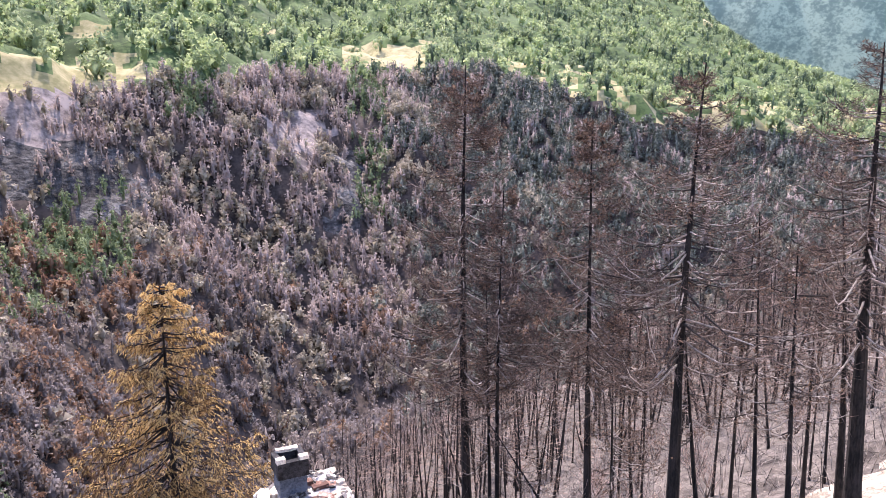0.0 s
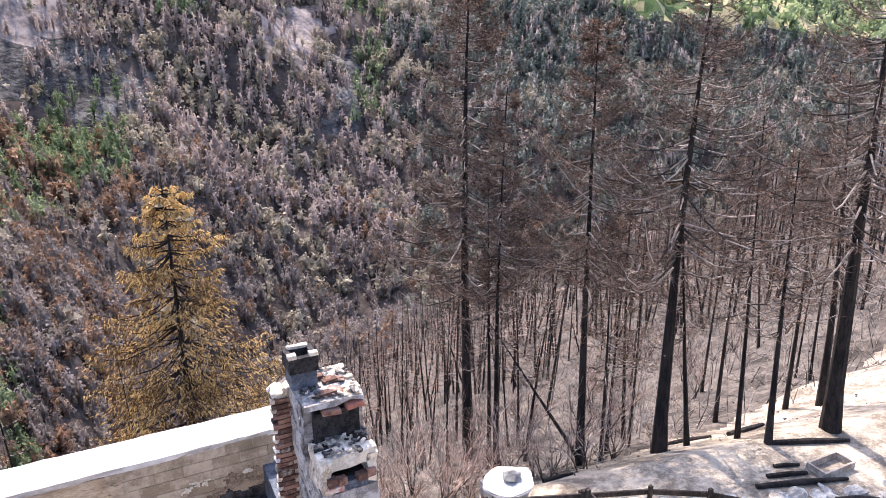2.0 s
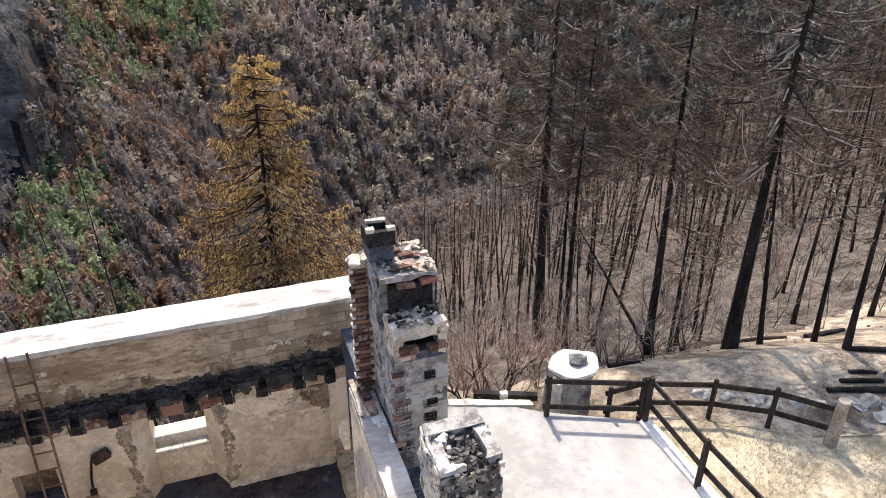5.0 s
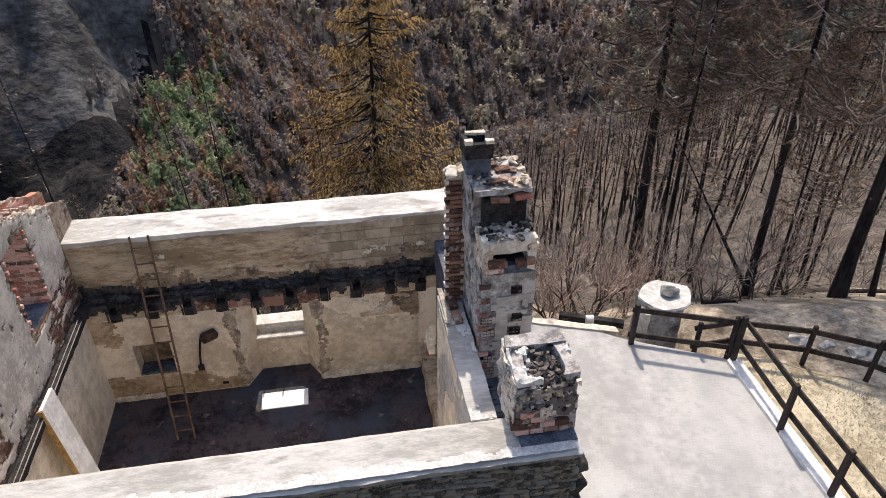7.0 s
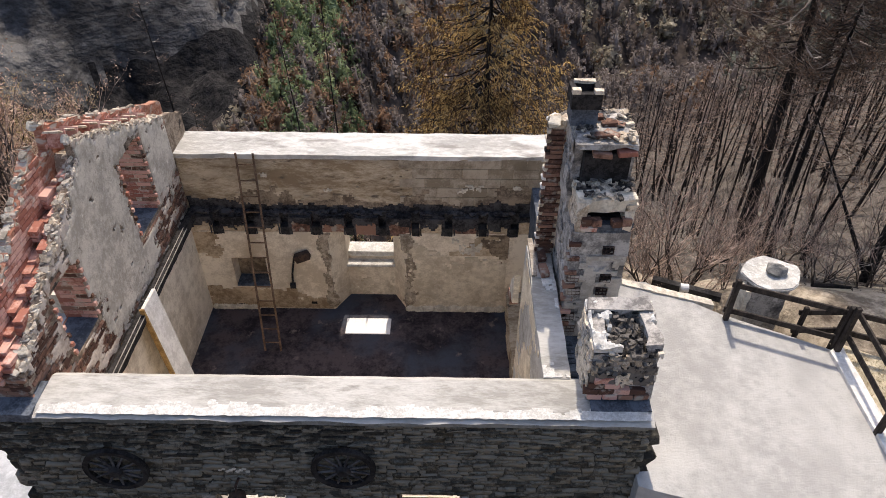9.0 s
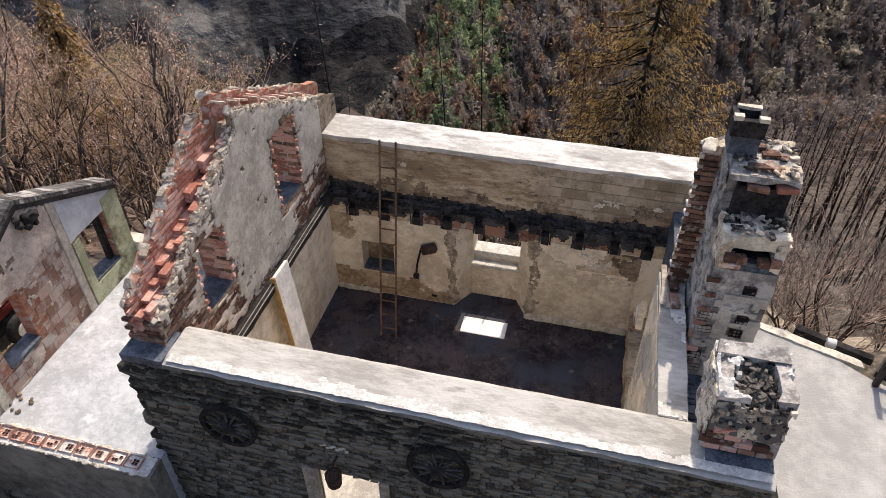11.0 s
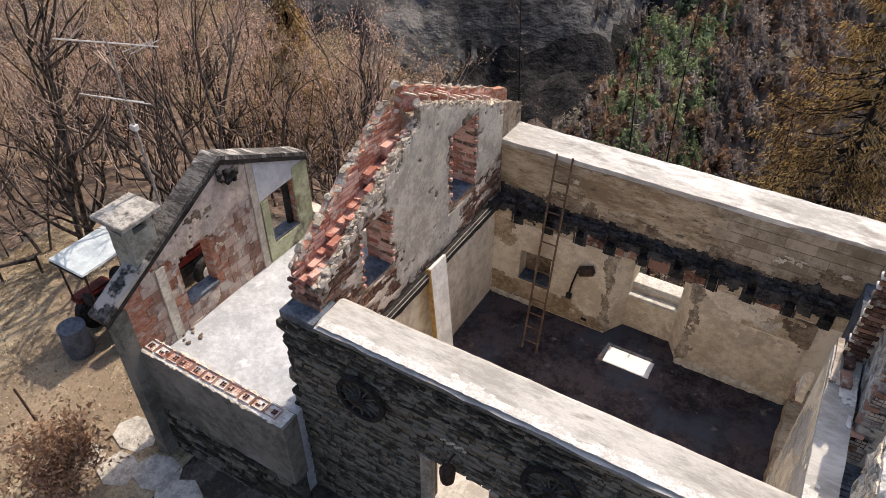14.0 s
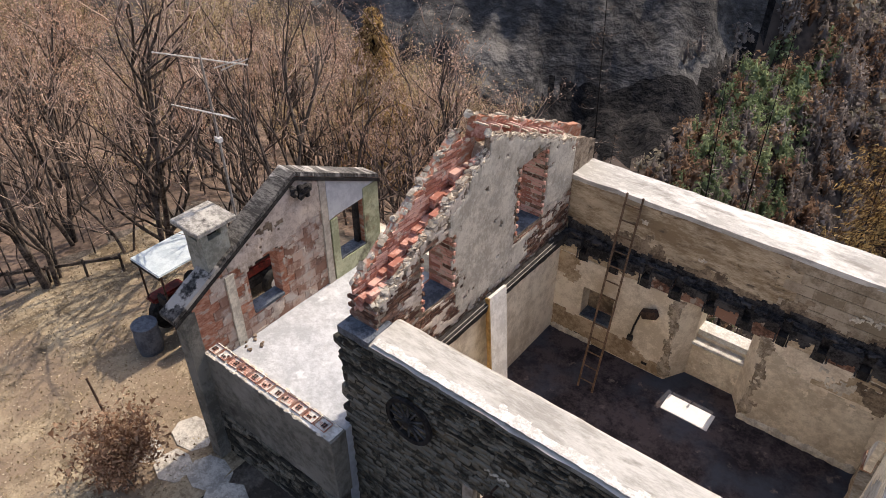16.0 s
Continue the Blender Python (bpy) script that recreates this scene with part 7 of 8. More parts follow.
# the large ones on the slope beside the terrace
BIG = "tall charred larch with drooping bare limbs on the ashen slope"
THIN = "slender charred trunk with few limbs on the ashen slope"
stand(burnt_conifer("burnt_tree", BIG, 13.2, 0.45, 100, (-0.08, 0.05), 0.38, 3.1, 175, 30, 0.55), 7.94, 14.85)
stand(burnt_conifer("burnt_tree", THIN, 9.55, 0.22, 101, (0.03, -0.02), 0.46, 1.7, 120, 24, 0.6), 7.71, 12.95)
stand(burnt_conifer("burnt_tree", BIG, 10.41, 0.30, 102, (-0.16, 0.13), 0.45, 2.3, 140, 28, 0.6), 9.17, 11.48)
stand(burnt_conifer("burnt_tree", BIG, 10.11, 0.42, 103, (0.06, -0.06), 0.42, 2.9, 130, 24, 0.35), 9.92, 9.71)
stand(burnt_conifer("burnt_tree", BIG, 9.65, 0.50, 104, (-0.17, 0.29), 0.42, 3.1, 120, 22, 0.35), 12.90, 7.87)
stand(burnt_conifer("burnt_tree", THIN, 6.03, 0.13, 105, (-0.10, 0.09), 0.35, 1.1, 60, 11, 1.00), 9.52, 11.15)
stand(burnt_conifer("burnt_tree", THIN, 5.74, 0.13, 106, (-0.05, 0.05), 0.40, 1.1, 45, 11, 0.32), 10.99, 11.82)
stand(burnt_conifer("burnt_tree", THIN, 6.34, 0.17, 107, (-0.48, 0.54), 0.40, 1.1, 60, 11, 0.32), 10.71, 9.68)
stand(burnt_conifer("burnt_tree", THIN, 8.38, 0.17, 108, (0.08, -0.09), 0.40, 1.7, 66, 11, 0.48), 14.36, 12.04)
stand(burnt_conifer("burnt_tree", THIN, 7.05, 0.16, 109, (-0.22, 0.29), 0.40, 1.4, 60, 11, 0.48), 11.48, 9.01)
stand(burnt_conifer("burnt_tree", THIN, 5.99, 0.20, 110, (-0.15, 0.22), 0.40, 1.3, 66, 11, 0.48), 11.21, 8.06)
stand(burnt_conifer("burnt_tree", THIN, 7.15, 0.19, 111, (-0.08, 0.12), 0.40, 1.8, 66, 11, 0.48), 15.81, 10.99)
stand(burnt_conifer("burnt_tree", THIN, 5.64, 0.14, 112, (0.53, -0.36), 0.40, 1.1, 45, 11, 0.32), 8.75, 13.22)
stand(burnt_conifer("burnt_tree", THIN, 8.66, 0.30, 113, (-0.36, 0.57), 0.40, 2.4, 75, 11, 0.64), 16.13, 10.22)
stand(burnt_conifer("burnt_tree", THIN, 7.83, 0.18, 114, (-0.14, 0.08), 0.40, 1.4, 60, 11, 0.48), 7.71, 13.33)
stand(burnt_conifer("burnt_tree", THIN, 6.79, 0.14, 115, (0.11, -0.10), 0.40, 1.2, 45, 11, 0.32), 10.33, 11.90)
stand(burnt_conifer("burnt_tree", "charred dead trunk leaning far over beside a larch", 3.52, 0.17, 140, (-1.81, 1.47), 0.5, 1.0, 22, 5, 0.0), 9.13, 11.31)
# the rest of the burnt stand, further down the slope
kinds = [burnt_conifer("burnt_tree", THIN, 8.5 + k, 0.15 + 0.02 * k, 300 + k, (0.3 - 0.2 * k, 0.1), 0.46 + 0.07 * (k % 3), 1.1 + 0.25 * (k % 3), 28, 6, 0.35 if k % 2 else 0.6) for k in range(5)]
rs = np.random.RandomState(11)
placed = []
for k in range(2500):
    az, r = radians(rs.uniform(2, 66)), 15 + 62 * rs.uniform(0, 1) ** 0.8
    x, y = r * math.sin(az), r * math.cos(az)
    if y < 9.8 + 0.1 * x or (x < 9.5 and y < 12) or (az < radians(20) and r < 26) or any((x - a) ** 2 + (y - b) ** 2 < (1.5 + r * 0.03) ** 2 for a, b in placed):
        continue
    placed.append((x, y))
    if len(placed) > 116:
        break
clump = np.random.RandomState(12)
for k, (x, y) in enumerate(placed):
    src = kinds[k % 5]
    s = rs.uniform(0.65, 1.15)
    turn = rs.uniform(0, 360)
    if k < 5:
        stand(src, x, y, turn, s, 0.1, rs.normal(0, 3))
        continue
    tilt = rs.normal(0, 5) if rs.rand() < 0.92 else 14
    if clump.rand() < 0.2:                        # gaps here and there
        continue
    far = 0.35 + math.hypot(x, y) * 0.03
    stand(copy_thing(src, Matrix()), x + clump.normal(0, far), y + clump.normal(0, far) + far * 0.5, turn, s * clump.uniform(0.75, 1.12), 0.1, tilt)

# saplings and brush beside the terrace and among the trunks
brush = [bare_broadleaf("burnt_shrub", "thin many-stemmed burnt shrub without leaves", 2.6 + 0.5 * k, 500 + k, "dark_leaf", 0.0, "burnt shrubs", 4) for k in range(3)]
spots = [(5.9, 10.2), (6.6, 10.6), (7.2, 10.1), (4.4, 11.6), (5.6, 11.4), (6.4, 12.0), (7.8, 11.3), (8.4, 10.4), (9.6, 10.8), (10.6, 10.6), (3.9, 12.4), (5.0, 12.8), (3.0, 9.9), (3.6, 9.7), (4.1, 9.4), (3.4, 10.8), (2.7, 11.5), (4.6, 10.2), (5.2, 9.6)]
for k in range(400):
    az, r = radians(rs.uniform(4, 64)), rs.uniform(13, 40)
    x, y = r * math.sin(az), r * math.cos(az)
    if y > 9.6 + 0.05 * x and not (x < 9.0 and y < 11):
        spots.append((x, y))
    if len(spots) > 60:
        break
for k, (x, y) in enumerate(spots):
    stand(brush[k] if k < 3 else copy_thing(brush[k % 3], Matrix()), x, y, rs.uniform(0, 360), rs.uniform(0.6, 1.15) * 0.75)

sap = Sticks()
for k in range(1500):
    az, r = radians(rs.uniform(4, 66)), rs.uniform(11, 60)
    x, y = r * math.sin(az), r * math.cos(az)
    if y < 9.9 + 0.08 * x or (x < 7 and y < 10.5):
        continue
    g, hh, lx, ly = ground_at(x, y), rs.uniform(0.4, 2.6), rs.normal(0, 0.34), rs.normal(0, 0.34)
    p = np.array([x, y, g - 0.05])
    m, t_ = p + np.array([lx * 0.1, ly * 0.7, hh * 0.5]), p + np.array([lx, ly, hh])
    thick = r > 24 or k % 2                       # sparser close to the terrace
    if thick:
        sap.line([p, m, t_], [0.014 + 0.004 * hh, 0.011, 0.004])
    for j in range(3):
        o = m + (t_ - m) * rs.uniform(0, 0.9)
        e = o + np.array([rs.normal(0, 0.22), rs.normal(0, 0.22), rs.uniform(0.05, 0.4)])
        if thick:
            sap.line([o, e], [0.006, 0.003])
for k in range(420):                              # tangled dead brush close to the ground
    az, r = radians(rs.uniform(8, 64)), rs.uniform(12.5, 44)
    x, y = r * math.sin(az), r * math.cos(az)
    if y < 10.0 + 0.06 * x or (x < 7 and y < 10.6):
        continue
    p = np.array([x, y, ground_at(x, y)])
    for j in range(11):
        a, ln = rs.uniform(0, 6.28), rs.uniform(0.3, 1.5)
        m = p + np.array([math.cos(a) * 0.4, math.sin(a) * 0.4, rs.uniform(0.1, 0.6)]) * ln
        e = m + np.array([math.cos(a + rs.normal(0, 0.6)) * 0.6, math.sin(a + rs.normal(0, 0.6)) * 0.6, rs.uniform(-0.3, 0.5)]) * ln
        o = p + rs.normal(0, 0.12, 3) * (1, 1, 0)
        if r > 22 or k % 2:
            sap.line([o, m, e], [0.010, 0.007, 0.003])
saplings = sap.mesh("burnt_saplings", M["limb"], None)
tagged(saplings, "thin burnt saplings and stalks on the ashen slope", "saplings", kind="stuff")
for k in range(22):                               # bare burnt trunks above the ravine behind the house
    az, r = radians(rs.uniform(-31, 6)), rs.uniform(19, 46)
    x, y = r * math.sin(az), r * math.cos(az)
    if math.hypot(x - 1.15, y - 25.2) > 3.5:
        stand(copy_thing(kinds[k % 5], Matrix()), x, y, rs.uniform(0, 360), rs.uniform(0.45, 0.8))

# spruces behind the house
stand(spruce("dead_spruce", "dead spruce with golden-brown scorched needles below the house", 16.4, 6.4, 71, "gold_needle"), 1.42, 25.2)
stand(spruce("dead_spruce", "dead spruce with golden-brown needles among bare trees", 8.6, 2.6, 72, "gold_needle"), -20.0, 21.0)
for x, y, h in ((-3.6, 22.0, 12.6), (-4.9, 21.0, 11.0), (3.9, 30.0, 12.0), (-7.5, 17.5, 12.0), (-0.2, 24.0, 9.5)):
    stand(burnt_conifer("burnt_tree", THIN, h, 0.16, int(400 + x * 10), (-0.5, 0), 0.5, 0.9, 26, 5, 0.1), x, y)

# scorched broadleaf wood behind the yard and the annex
LAB = "fire-killed broadleaf tree with shrivelled brown leaves behind the yard"
wood = [bare_broadleaf("broadleaf_tree", LAB, 6.2 + 0.5 * k, 600 + k, "dark_leaf" if k % 3 else "pale_leaf", (2.9, 3.8, 3.1, 4.0)[k], leaf_size=(0.035, 0.085)) for k in range(4)]
BARE = "leafless fire-killed broadleaf tree with dark twigs"
bare = [bare_broadleaf("broadleaf_tree", BARE, 6.6 + 0.8 * k, 630 + k, "dark_leaf", (1.1, 1.7, 1.3)[k], stems=(2, 3, 4)[k], spread=0.26) for k in range(3)]
naked = [bare_broadleaf("broadleaf_tree", BARE, 6.0 + 0.9 * k, 660 + k, "dark_leaf", 0.0, stems=2, spread=0.2) for k in range(2)]
spots = [(-17.2, 5.4), (-16.6, 7.2), (-14.6, 9.4), (-13.0, 10.4), (-10.6, 11.8), (-19.0, 4.2), (-9.0, 12.6), (-15.6, 8.4), (-18.4, 6.6), (-12.2, 12.0)]
for k in range(3000):
    az, r = radians(rs.uniform(15, 78)), 15.5 + 30 * rs.uniform(0, 1) ** 0.9
    x, y = -r * math.sin(az), r * math.cos(az)
    if (x > -16.5 and y < 10.5) or (x > -9 and y < 13.5) or (az < radians(31) and (r < 24 or rs.rand() < 0.5)) or any((x - a) ** 2 + (y - b) ** 2 < 2.8 for a, b in spots):
        continue
    spots.append((x, y))
    if len(spots) > 88:
        break
n_w, n_b, n_n = 0, 0, 0
for k, (x, y) in enumerate(spots):
    leafless = math.hypot(x, y) < 23.5 or -x < 0.72 * y
    if -17.5 < x < -8 and y < 14:
        ob = naked[n_n] if n_n < 2 else copy_thing(naked[n_n % 2], Matrix())
        n_n += 1
    elif leafless:
        ob = bare[n_b] if n_b < 3 else copy_thing(bare[n_b % 3], Matrix())
        n_b += 1
    else:
        ob = wood[n_w] if n_w < 4 else copy_thing(wood[n_w % 4], Matrix())
        n_w += 1
    low = 0.62 if -11.5 < x and y < 20 else 1.0
    stand(ob, x, y, rs.uniform(0, 360), rs.uniform(0.75, 1.15) * low)
und, utw = Sticks(), Sticks()
for k in range(620):                              # thin stems between the trees
    az, r = radians(rs.uniform(36, 80)), 16.5 + 30 * rs.uniform(0, 1) ** 0.8
    x, y = -r * math.sin(az), r * math.cos(az)
    if x > -17.0 and y < 9.6:
        continue
    g, hh = ground_at(x, y), rs.uniform(1.2, 5.5)
    p = np.array([x, y, g - 0.1])
    m = p + np.array([rs.normal(0, 0.12), rs.normal(0, 0.12), hh * 0.5])
    t_ = m + np.array([rs.normal(0, 0.3), rs.normal(0, 0.3), hh * 0.5])
    und.line([p, m, t_], [0.012 + 0.006 * hh, 0.010 + 0.003 * hh, 0.006])
    for j in range(12):
        o = p + (t_ - p) * rs.uniform(0.3, 1.0)
        a = rs.uniform(0, 6.28)
        e = o + np.array([math.cos(a) * 0.6, math.sin(a) * 0.6, rs.uniform(0.1, 0.9)]) * rs.uniform(0.2, 0.8)
        utw.line([o, e], [0.007, 0.003])
tagged(und.mesh("undergrowth_stems", M["grey_bark"], None), "thin dark stems between the scorched trees", "undergrowth", kind="stuff")
tagged(utw.mesh("undergrowth_twigs", M["twig_brown"], None), "brown twigs of the scorched undergrowth", "undergrowth", kind="stuff")
bush = bare_broadleaf("scorched_bush", "low bush with curled brown leaves in front of the annex", 1.75, 701, "bush_leaf", 1.3, "", 9, leaf_size=(0.05, 0.10))
stand(bush, -9.45, 2.75, 0, 1.0)
for k, (x, y, h_) in enumerate(((-16.9, 5.1, 9.5), (-15.3, 7.6, 8.5), (-13.4, 10.0, 8.0))):
    stand(bare_broadleaf("bare_tree", "large bare charred tree at the edge of the yard", h_, 720 + k, "dark_leaf", 0.0, "bare trees by the yard", 3), x, y)

# leaf litter of the yard and the slope
n = 16000
lx_, ly_ = rs.uniform(-17, -8.8, n), rs.uniform(-1, 8.6, n)
v_, f_ = sprays(rs, np.stack([lx_, ly_, ground_z(lx_, ly_) + 0.045], -1), rs.uniform(0.015, 0.045, n), 0.7)
tagged(raw_mesh("leaf_litter", v_, f_, M["litter"]), "pale dry leaves scattered over the yard", "leaves", kind="stuff")
n = 15000
lx_, ly_ = rs.uniform(-17.4, -8.6, n), rs.uniform(-2, 8.8, n)
v_, f_ = sprays(rs, np.stack([lx_, ly_, ground_z(lx_, ly_) + 0.05], -1), rs.uniform(0.02, 0.05, n), -0.8)
tagged(raw_mesh("yard_grass", v_, f_, M["straw_dull"]), "short dry grass of the yard", "grass", kind="stuff")
n = 9000
az_, r_ = np.radians(rs.uniform(0, 68, n)), rs.uniform(9, 45, n)
lx_, ly_ = r_ * np.sin(az_), r_ * np.cos(az_)
k_ = ly_ > 9.2
lx_, ly_ = lx_[k_], ly_[k_]
v_, f_ = sprays(rs, np.stack([lx_, ly_, ground_z(lx_, ly_) + 0.02], -1), rs.uniform(0.02, 0.09, len(lx_)), 0.6)
tagged(raw_mesh("slope_litter", v_, f_, M["litter_dark"]), "charred twigs and pale stones on the ashen slope", "litter", kind="stuff")


# ---- woods of the valley ----
def crowns(name, label, x, y, z, h, wd, seed, mat, loose, point=0.5, lobes=9):
    """Many far trees in one mesh: each a slim stem under clumps of small sprays; point 0 round, 1 conical."""
    rs = np.random.RandomState(seed)
    n, sd = len(x), 5
    lean = rs.normal(0, 0.05, n) * h
    ring = np.empty((n, 2 * sd + 1, 3))
    for k, (f, w) in enumerate(((0.0, 0.16), (0.45, 0.40 - 0.10 * point))):
        a = rs.uniform(0, 6.28, n)[:, None] + np.arange(sd)[None] * 6.2832 / sd
        q = wd[:, None] * w * rs.uniform(0.5, 1.2, (n, sd))
        c = slice(k * sd, k * sd + sd)
        ring[:, c, 0], ring[:, c, 1] = x[:, None] + lean[:, None] * f + np.cos(a) * q, y[:, None] + np.sin(a) * q
        ring[:, c, 2] = (z + h * f)[:, None] + h[:, None] * rs.uniform(-0.1, 0.05, (n, sd))
    ring[:, -1, 0], ring[:, -1, 1], ring[:, -1, 2] = x + lean, y, z + h * (0.78 + 0.14 * point)
    b, i0 = (np.arange(n) * (2 * sd + 1))[:, None], np.arange(sd)
    i1 = (i0 + 1) % sd
    fs = [np.stack([b + i0, b + i1, b + sd + i0], -1), np.stack([b + i1, b + sd + i1, b + sd + i0], -1), np.stack([b + sd + i0, b + sd + i1, np.broadcast_to(b + 2 * sd, (n, sd))], -1)]
    fs = np.concatenate([q.reshape(-1, 3) for q in fs])
    fl = (np.arange(lobes)[None] + rs.uniform(0.1, 0.9, (n, lobes))) / lobes       # clumps climb the stem
    fl = 0.14 + 0.80 * fl ** (0.85 + 0.25 * point)
    full = np.interp(fl, [0.0, 0.14, 0.34, 0.55, 0.78, 1.0], [t + (v - t) * point for t, v in ((0.5, 0.8), (0.75, 0.95), (1.0, 0.84), (0.92, 0.60), (0.66, 0.34), (0.1, 0.02))])
    al = rs.uniform(0, 6.28, (n, 1)) + np.arange(lobes)[None] * 2.4 + rs.normal(0, 0.4, (n, lobes))
    ql = full * wd[:, None] * rs.uniform(0.30, 0.85, (n, lobes))
    cl = np.stack([x[:, None] + lean[:, None] * fl + np.cos(al) * ql, y[:, None] + np.sin(al) * ql, z[:, None] + h[:, None] * fl], -1)
    rad = (0.16 + 0.30 * full) * wd[:, None] * rs.uniform(0.75, 1.25, (n, lobes))
    pick = np.arange(loose)[None] % lobes + np.zeros((n, 1), int)
    row = np.arange(n)[:, None]
    out = rs.normal(size=(n, loose, 3)) + np.array([0, 0, 0.35])
    out /= np.linalg.norm(out, axis=2, keepdims=True) + 1e-9
    rr_ = rad[row, pick][..., None]
    c = cl[row, pick] + out * rr_ * rs.uniform(0.55, 1.08, (n, loose, 1)) * np.array([1, 1, 0.8])
    out = (out + rs.normal(0, 0.30, out.shape)).reshape(-1, 3)
    out /= np.linalg.norm(out, axis=1, keepdims=True) + 1e-9
    t1 = np.cross(out, rs.normal(size=out.shape))  # sprays lie along the clump's surface
    t1 /= np.linalg.norm(t1, axis=1, keepdims=True) + 1e-9
    t2, sz = np.cross(out, t1), (rr_ * rs.uniform(0.35, 0.8, rr_.shape[:1] + (loose, 1)) * (7.0 * lobes / loose) ** 0.5 * 0.82).reshape(-1, 1)
    v = np.stack([c.reshape(-1, 3) + sz * rs.uniform(0.7, 1.4, sz.shape) * (t1 * math.cos(p) + t2 * math.sin(p)) for p in (0.0, 2.1, 4.2)], 1).reshape(-1, 3)
    t = np.arange(n * loose * 3).reshape(-1, 3)
    ob = raw_mesh(name, np.concatenate([ring.reshape(-1, 3), v]), np.concatenate([fs, t + n * (2 * sd + 1)]), M[mat])
    return tagged(ob, label, "woods", kind="stuff")


def scatter(n, r0, r1, a0, a1, seed, power=1.0):
    rs = np.random.RandomState(seed)
    az = np.radians(rs.uniform(a0, a1, n))
    r = np.sqrt(rs.uniform(0, 1, n) ** power * (r1 ** 2 - r0 ** 2) + r0 ** 2)
    x, y = r * np.sin(az), r * np.cos(az)
    z = ground_z(x, y)
    return x, y, z, r, np.degrees(az), np.degrees(np.arctan2(z - 10.7, r)), cover(x, y, z), rs


x, y, z, r, az, el, kind, rs = scatter(17000, 95, 620, -24, 61, 5, 0.85)
more = scatter(1900, 85, 200, -19, 6, 25)
x, y, z, r, az, el, kind = [np.concatenate([p, q]) for p, q in zip((x, y, z, r, az, el, kind), more)]
mix = wave(x, y, 38, 51) + rs.normal(0, 0.35, len(x))
luck = rs.uniform(0, 1, len(x))
gl = (((az > -3.4) & (az < 2.0) & (el < -5) & (el > -12.5) & (luck < 0.85))                     # pockets that the fire left green
      | ((az > -9) & (az < -3) & (el < -8) & (el > -15) & (luck < 0.45))
      | ((az > np.interp(el, [-27, -23, -20, -17], [-17, -15.2, -12.5, -10])) & (az < -8.0) & (el < -18) & (luck < 0.6))
      | ((az > 18.8) & (az < 22) & (el < 3) & (el > -9) & (luck < 0.6))
      | ((az > 31) & (az < 36) & (el < 0) & (el > -7.5) & (luck < 0.42))
      | ((az > 5.2) & (az < 9) & (el < 4) & (el > -0.6) & (luck < 0.7))
      | ((az > 22) & (az < 50) & (el < -6) & (el > -16) & (mix > 0.8)))
ok = (kind == 1) | ((kind == 3) & (az > -9.5) & (luck < 0.34)) | ((kind == 3) & (az < -9.5) & ((el < -25) | (luck < 0.07))) | ((kind == 6) & (luck < 0.3)) | ((kind == 8) & (az > -16) & (luck < 0.15))
h = rs.uniform(6.0, 12.0, len(x)) * np.interp(r, [100, 160, 240, 300], [0.45, 0.6, 0.85, 1.0])
wd = h * rs.uniform(0.30, 0.46, len(x))
g = ok & gl & (az < 22)
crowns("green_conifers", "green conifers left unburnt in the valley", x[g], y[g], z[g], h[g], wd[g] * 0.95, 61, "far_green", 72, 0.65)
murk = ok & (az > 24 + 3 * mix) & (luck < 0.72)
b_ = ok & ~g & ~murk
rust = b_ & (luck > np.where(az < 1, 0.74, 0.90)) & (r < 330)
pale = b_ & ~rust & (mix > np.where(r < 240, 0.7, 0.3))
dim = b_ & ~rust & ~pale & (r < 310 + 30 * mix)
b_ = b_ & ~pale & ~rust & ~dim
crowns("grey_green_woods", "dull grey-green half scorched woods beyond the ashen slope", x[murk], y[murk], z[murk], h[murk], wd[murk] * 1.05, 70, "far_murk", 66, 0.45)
crowns("burnt_woods", "scorched woods covering the valley side, mauve haze in their colour", x[b_], y[b_], z[b_], h[b_] * 1.15, wd[b_] * 0.84, 62, "far_burnt", 66, 0.8)
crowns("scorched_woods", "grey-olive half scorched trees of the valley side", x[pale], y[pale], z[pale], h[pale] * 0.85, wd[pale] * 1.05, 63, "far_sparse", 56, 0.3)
crowns("brown_woods", "dull brown scorched woods on the lower slopes, tinted with haze", x[dim], y[dim], z[dim], h[dim] * 1.1, wd[dim] * 0.9, 69, "far_brown", 66, 0.55)
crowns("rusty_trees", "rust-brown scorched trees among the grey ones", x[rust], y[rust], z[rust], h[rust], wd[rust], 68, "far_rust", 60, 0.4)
x2, y2, z2, r2, a2, e2, k2, r_s = scatter(700, 30, 70, -30, 2, 15)
k2 = (k2 <= 1) & (r_s.uniform(0, 1, len(x2)) < 0.8)
x2, y2, z2 = x2[k2], y2[k2], z2[k2]
h2 = r_s.uniform(1.2, 3.4, len(x2))
crowns("brown_thicket", "low brown scorched thicket below the house", x2, y2, z2, h2, h2 * r_s.uniform(0.25, 0.42, len(x2)), 66, "thicket", 110, 0.3)
far_st, tw, r_s = Sticks(), Sticks(), np.random.RandomState(35)
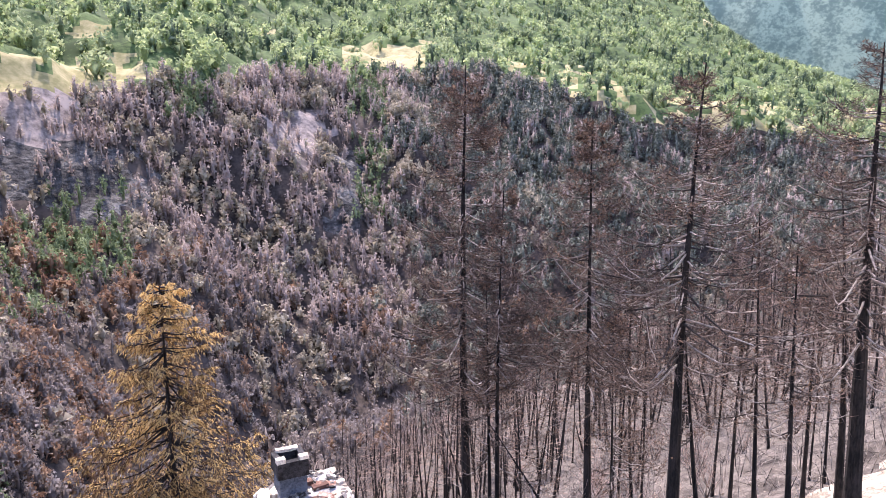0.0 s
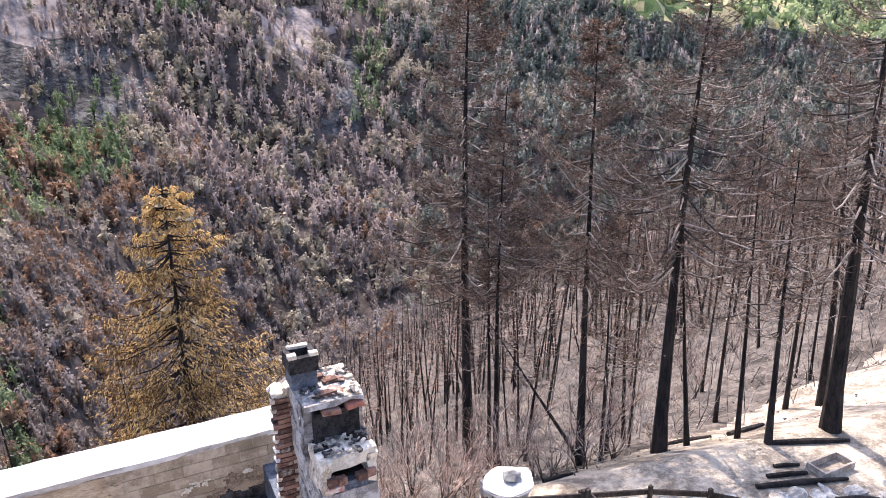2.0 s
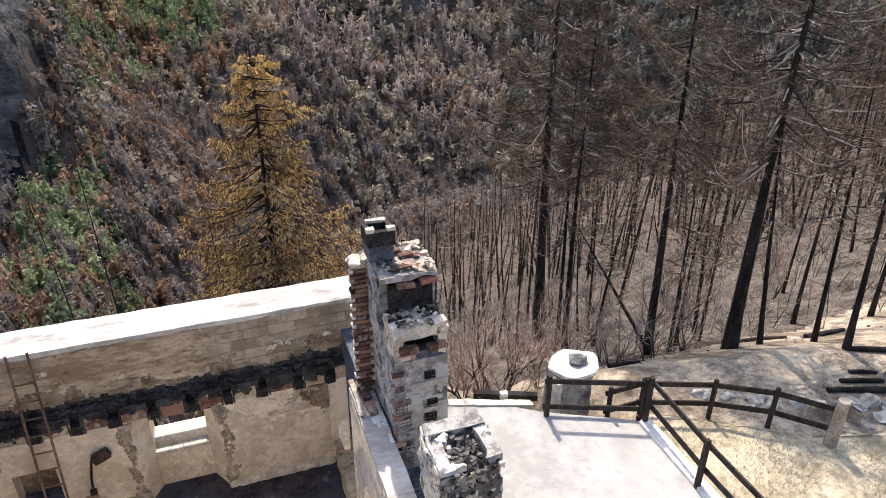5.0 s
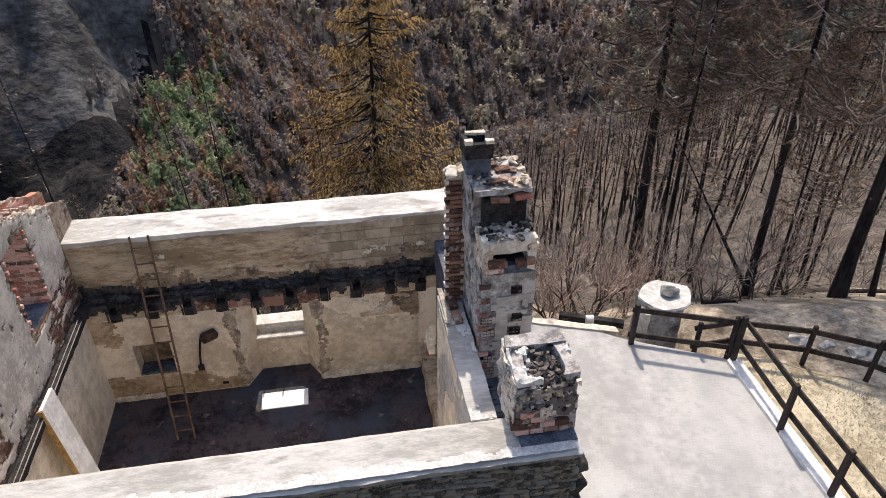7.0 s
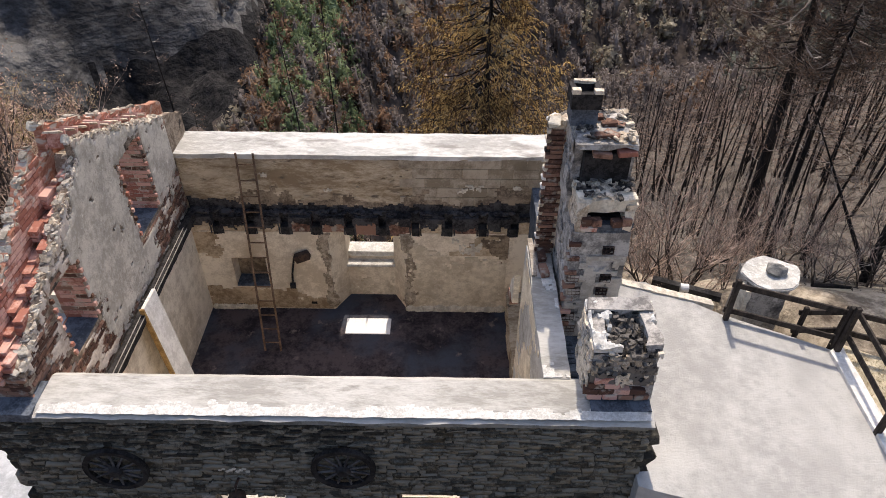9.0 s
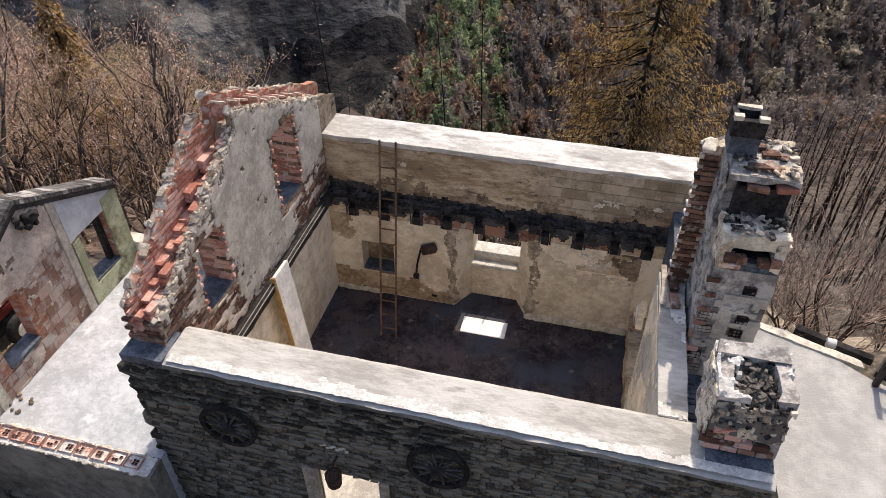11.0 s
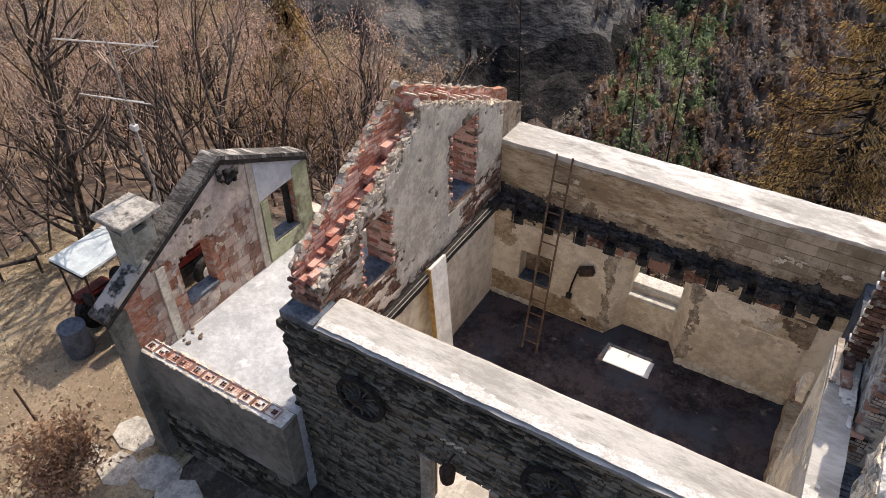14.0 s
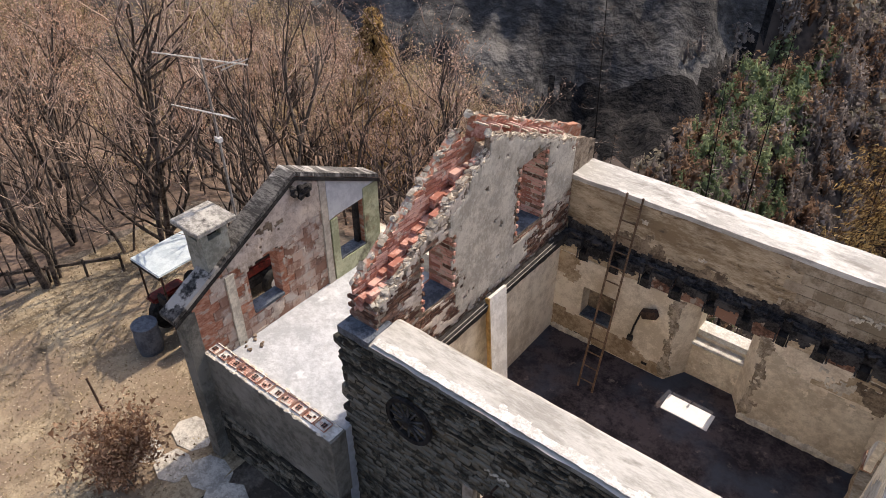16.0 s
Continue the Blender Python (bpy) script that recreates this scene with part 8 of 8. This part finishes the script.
for k in range(640):                              # burnt stems along the far edge of the slope
    az_, r_ = radians(r_s.uniform(10, 66)), r_s.uniform(38, 112)
    px, py = r_ * math.sin(az_), r_ * math.cos(az_)
    g_, hh = ground_at(px, py), r_s.uniform(2, 9)
    lx, ly = r_s.normal(0, 0.6, 2)
    foot, tip = np.array([px, py, g_ - 0.3]), np.array([px + lx, py + ly, g_ + hh])
    far_st.line([foot, (foot + tip) / 2, tip], [0.10, 0.07, 0.02])
    for j in range(38):
        o = foot + (tip - foot) * r_s.uniform(0.25, 1.0)
        a = r_s.uniform(0, 6.28)
        e = o + np.array([math.cos(a), math.sin(a), r_s.uniform(-0.2, 0.8)]) * r_s.uniform(0.3, 1.6)
        tw.line([o, e], [0.016, 0.006])
tagged(far_st.mesh("burnt_stems", M["bark"], None), "charred stems along the far edge of the ashen slope", "burnt trees", kind="stuff")
tagged(tw.mesh("burnt_brush", M["brush_brown"], None), "fine brown twigs of the far burnt trees", "brush", kind="stuff")
x, y, z, r, az, el, kind, rs = scatter(12000, 330, 1900, -14, 64, 6, 1.25)
ok = (kind == 4) | ((kind == 2) & (rs.uniform(0, 1, len(x)) < 0.10))
h, dense = rs.uniform(9, 17, len(x)), wave(x, y, 90, 71)
ok &= rs.uniform(0, 1, len(x)) < 0.75 + 0.3 * dense
tone = wave(x, y, 120, 72) + rs.normal(0, 0.55, len(x)) + 0.25 * (az < 20)
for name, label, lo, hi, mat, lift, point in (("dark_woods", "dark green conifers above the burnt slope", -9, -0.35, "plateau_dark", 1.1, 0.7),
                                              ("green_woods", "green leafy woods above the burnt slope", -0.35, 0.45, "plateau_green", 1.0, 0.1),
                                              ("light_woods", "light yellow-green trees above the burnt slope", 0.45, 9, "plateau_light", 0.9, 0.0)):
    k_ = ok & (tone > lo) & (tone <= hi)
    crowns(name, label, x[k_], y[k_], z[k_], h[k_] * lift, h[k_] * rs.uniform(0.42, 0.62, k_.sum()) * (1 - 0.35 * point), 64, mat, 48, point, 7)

# mountain far across the valley; its blue-green haze is in the base colour
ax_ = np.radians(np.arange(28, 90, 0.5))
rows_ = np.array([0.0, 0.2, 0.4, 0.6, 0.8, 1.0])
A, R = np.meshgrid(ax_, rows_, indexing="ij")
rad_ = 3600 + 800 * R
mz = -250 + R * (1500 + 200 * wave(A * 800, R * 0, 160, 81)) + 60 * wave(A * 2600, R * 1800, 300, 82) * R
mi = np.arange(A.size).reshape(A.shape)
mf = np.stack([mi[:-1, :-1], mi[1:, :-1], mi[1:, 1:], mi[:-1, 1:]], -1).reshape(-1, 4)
tagged(raw_mesh("backdrop", np.stack([rad_ * np.sin(A), rad_ * np.cos(A), mz], -1).reshape(-1, 3), mf, M["far_blue"]), "mountain far across the valley, haze painted in blue-green", "mountain", kind="structure")

# ---- stones of the front wall and the annex plinth ----
def clear_of(x0, x1, z0, z1, holes):
    return all(x1 < h[0] or x0 > h[1] or z1 < h[2] or z0 > h[3] for h in holes)


HOLES = [(-3.28, -2.04, -9, 1.93), (-0.72, 0.32, 0.8, 1.98)]
single, rest_v, rest_f, off = 0, [], [], 0
cube = np.array([(x, y, z) for x in (-.5, .5) for y in (-.5, .5) for z in (-.5, .5)])
cube_f = np.array([(0, 1, 3, 2), (4, 6, 7, 5), (0, 4, 5, 1), (2, 3, 7, 6), (0, 2, 6, 4), (1, 5, 7, 3)])
rs = np.random.RandomState(91)
z = 3.57
while z > -1.0:
    hgt = rs.uniform(0.035, 0.11)
    x = XL - 0.02 + rs.uniform(-0.05, 0.08)
    while x < XR - 0.05:
        ln = rs.uniform(0.08, 0.30) * (0.6 + hgt * 6)
        x1 = min(x + ln, XR + 0.03)
        if clear_of(x, x1, z - hgt, z, HOLES) and x1 - x > 0.05:
            proud = rs.uniform(-0.012, 0.006)
            size = (x1 - x - 0.008, 0.10, hgt * rs.uniform(0.72, 1.02))
            at = ((x + x1) / 2, YF + 0.035 - proud, z - hgt / 2 + rs.uniform(-0.03, 0.03))
            tilt = (rs.uniform(-2, 2), rs.uniform(-6, 6), rs.uniform(-2, 2))
            if z > 2.1 and -5.7 < x < -1.0 and single < 300:
                piece("stone", STONES[single % 12], wall_front, at, size, tilt)
                single += 1
            else:
                v = cube * np.array(size) * (1 + rs.uniform(-0.28, 0.22, (8, 3)))
                a = radians(tilt[1])
                v = np.stack([v[:, 0] * math.cos(a) + v[:, 2] * math.sin(a), v[:, 1], -v[:, 0] * math.sin(a) + v[:, 2] * math.cos(a)], -1)
                rest_v.append(v + np.array(at))
                rest_f.append(cube_f + off)
                off += 8
        x = x1
    z -= hgt
tagged(raw_mesh("stones", np.concatenate(rest_v), np.concatenate(rest_f), M["stone"], wall_front), "sooty schist stones of the wall", kind="stuff")
k = 0
z = 0.30
while z > -1.3:
    hgt = rs.uniform(0.08, 0.16)
    x = AX - 0.34
    while x < XL + 0.12:
        x1 = x + rs.uniform(0.14, 0.36)
        piece("stone", STONES[k % 12], annex_front, ((x + x1) / 2, 4.555, z - hgt / 2), (x1 - x - 0.012, 0.09, hgt - 0.012), (rs.uniform(-4, 4), rs.uniform(-4, 4), 0))
        k += 1
        x = x1
    z -= hgt
for row in range(22):                             # ragged stones of the house corner
    z = 3.45 - row * 0.2
    piece("stone", STONES[row % 12], wall_front, (XL - 0.02 + rs.uniform(-0.05, 0.03), YF + 0.16, z), (rs.uniform(0.2, 0.34), 0.26, 0.16), (rs.uniform(-4, 4), rs.uniform(-6, 6), rs.uniform(-6, 6)))
    piece("stone", STONES[(row + 5) % 12], wall_front, (XR - 0.02 + rs.uniform(-0.03, 0.03), YF + 0.16, z), (rs.uniform(0.2, 0.34), 0.26, 0.16), (rs.uniform(-4, 4), rs.uniform(-6, 6), rs.uniform(-6, 6)))
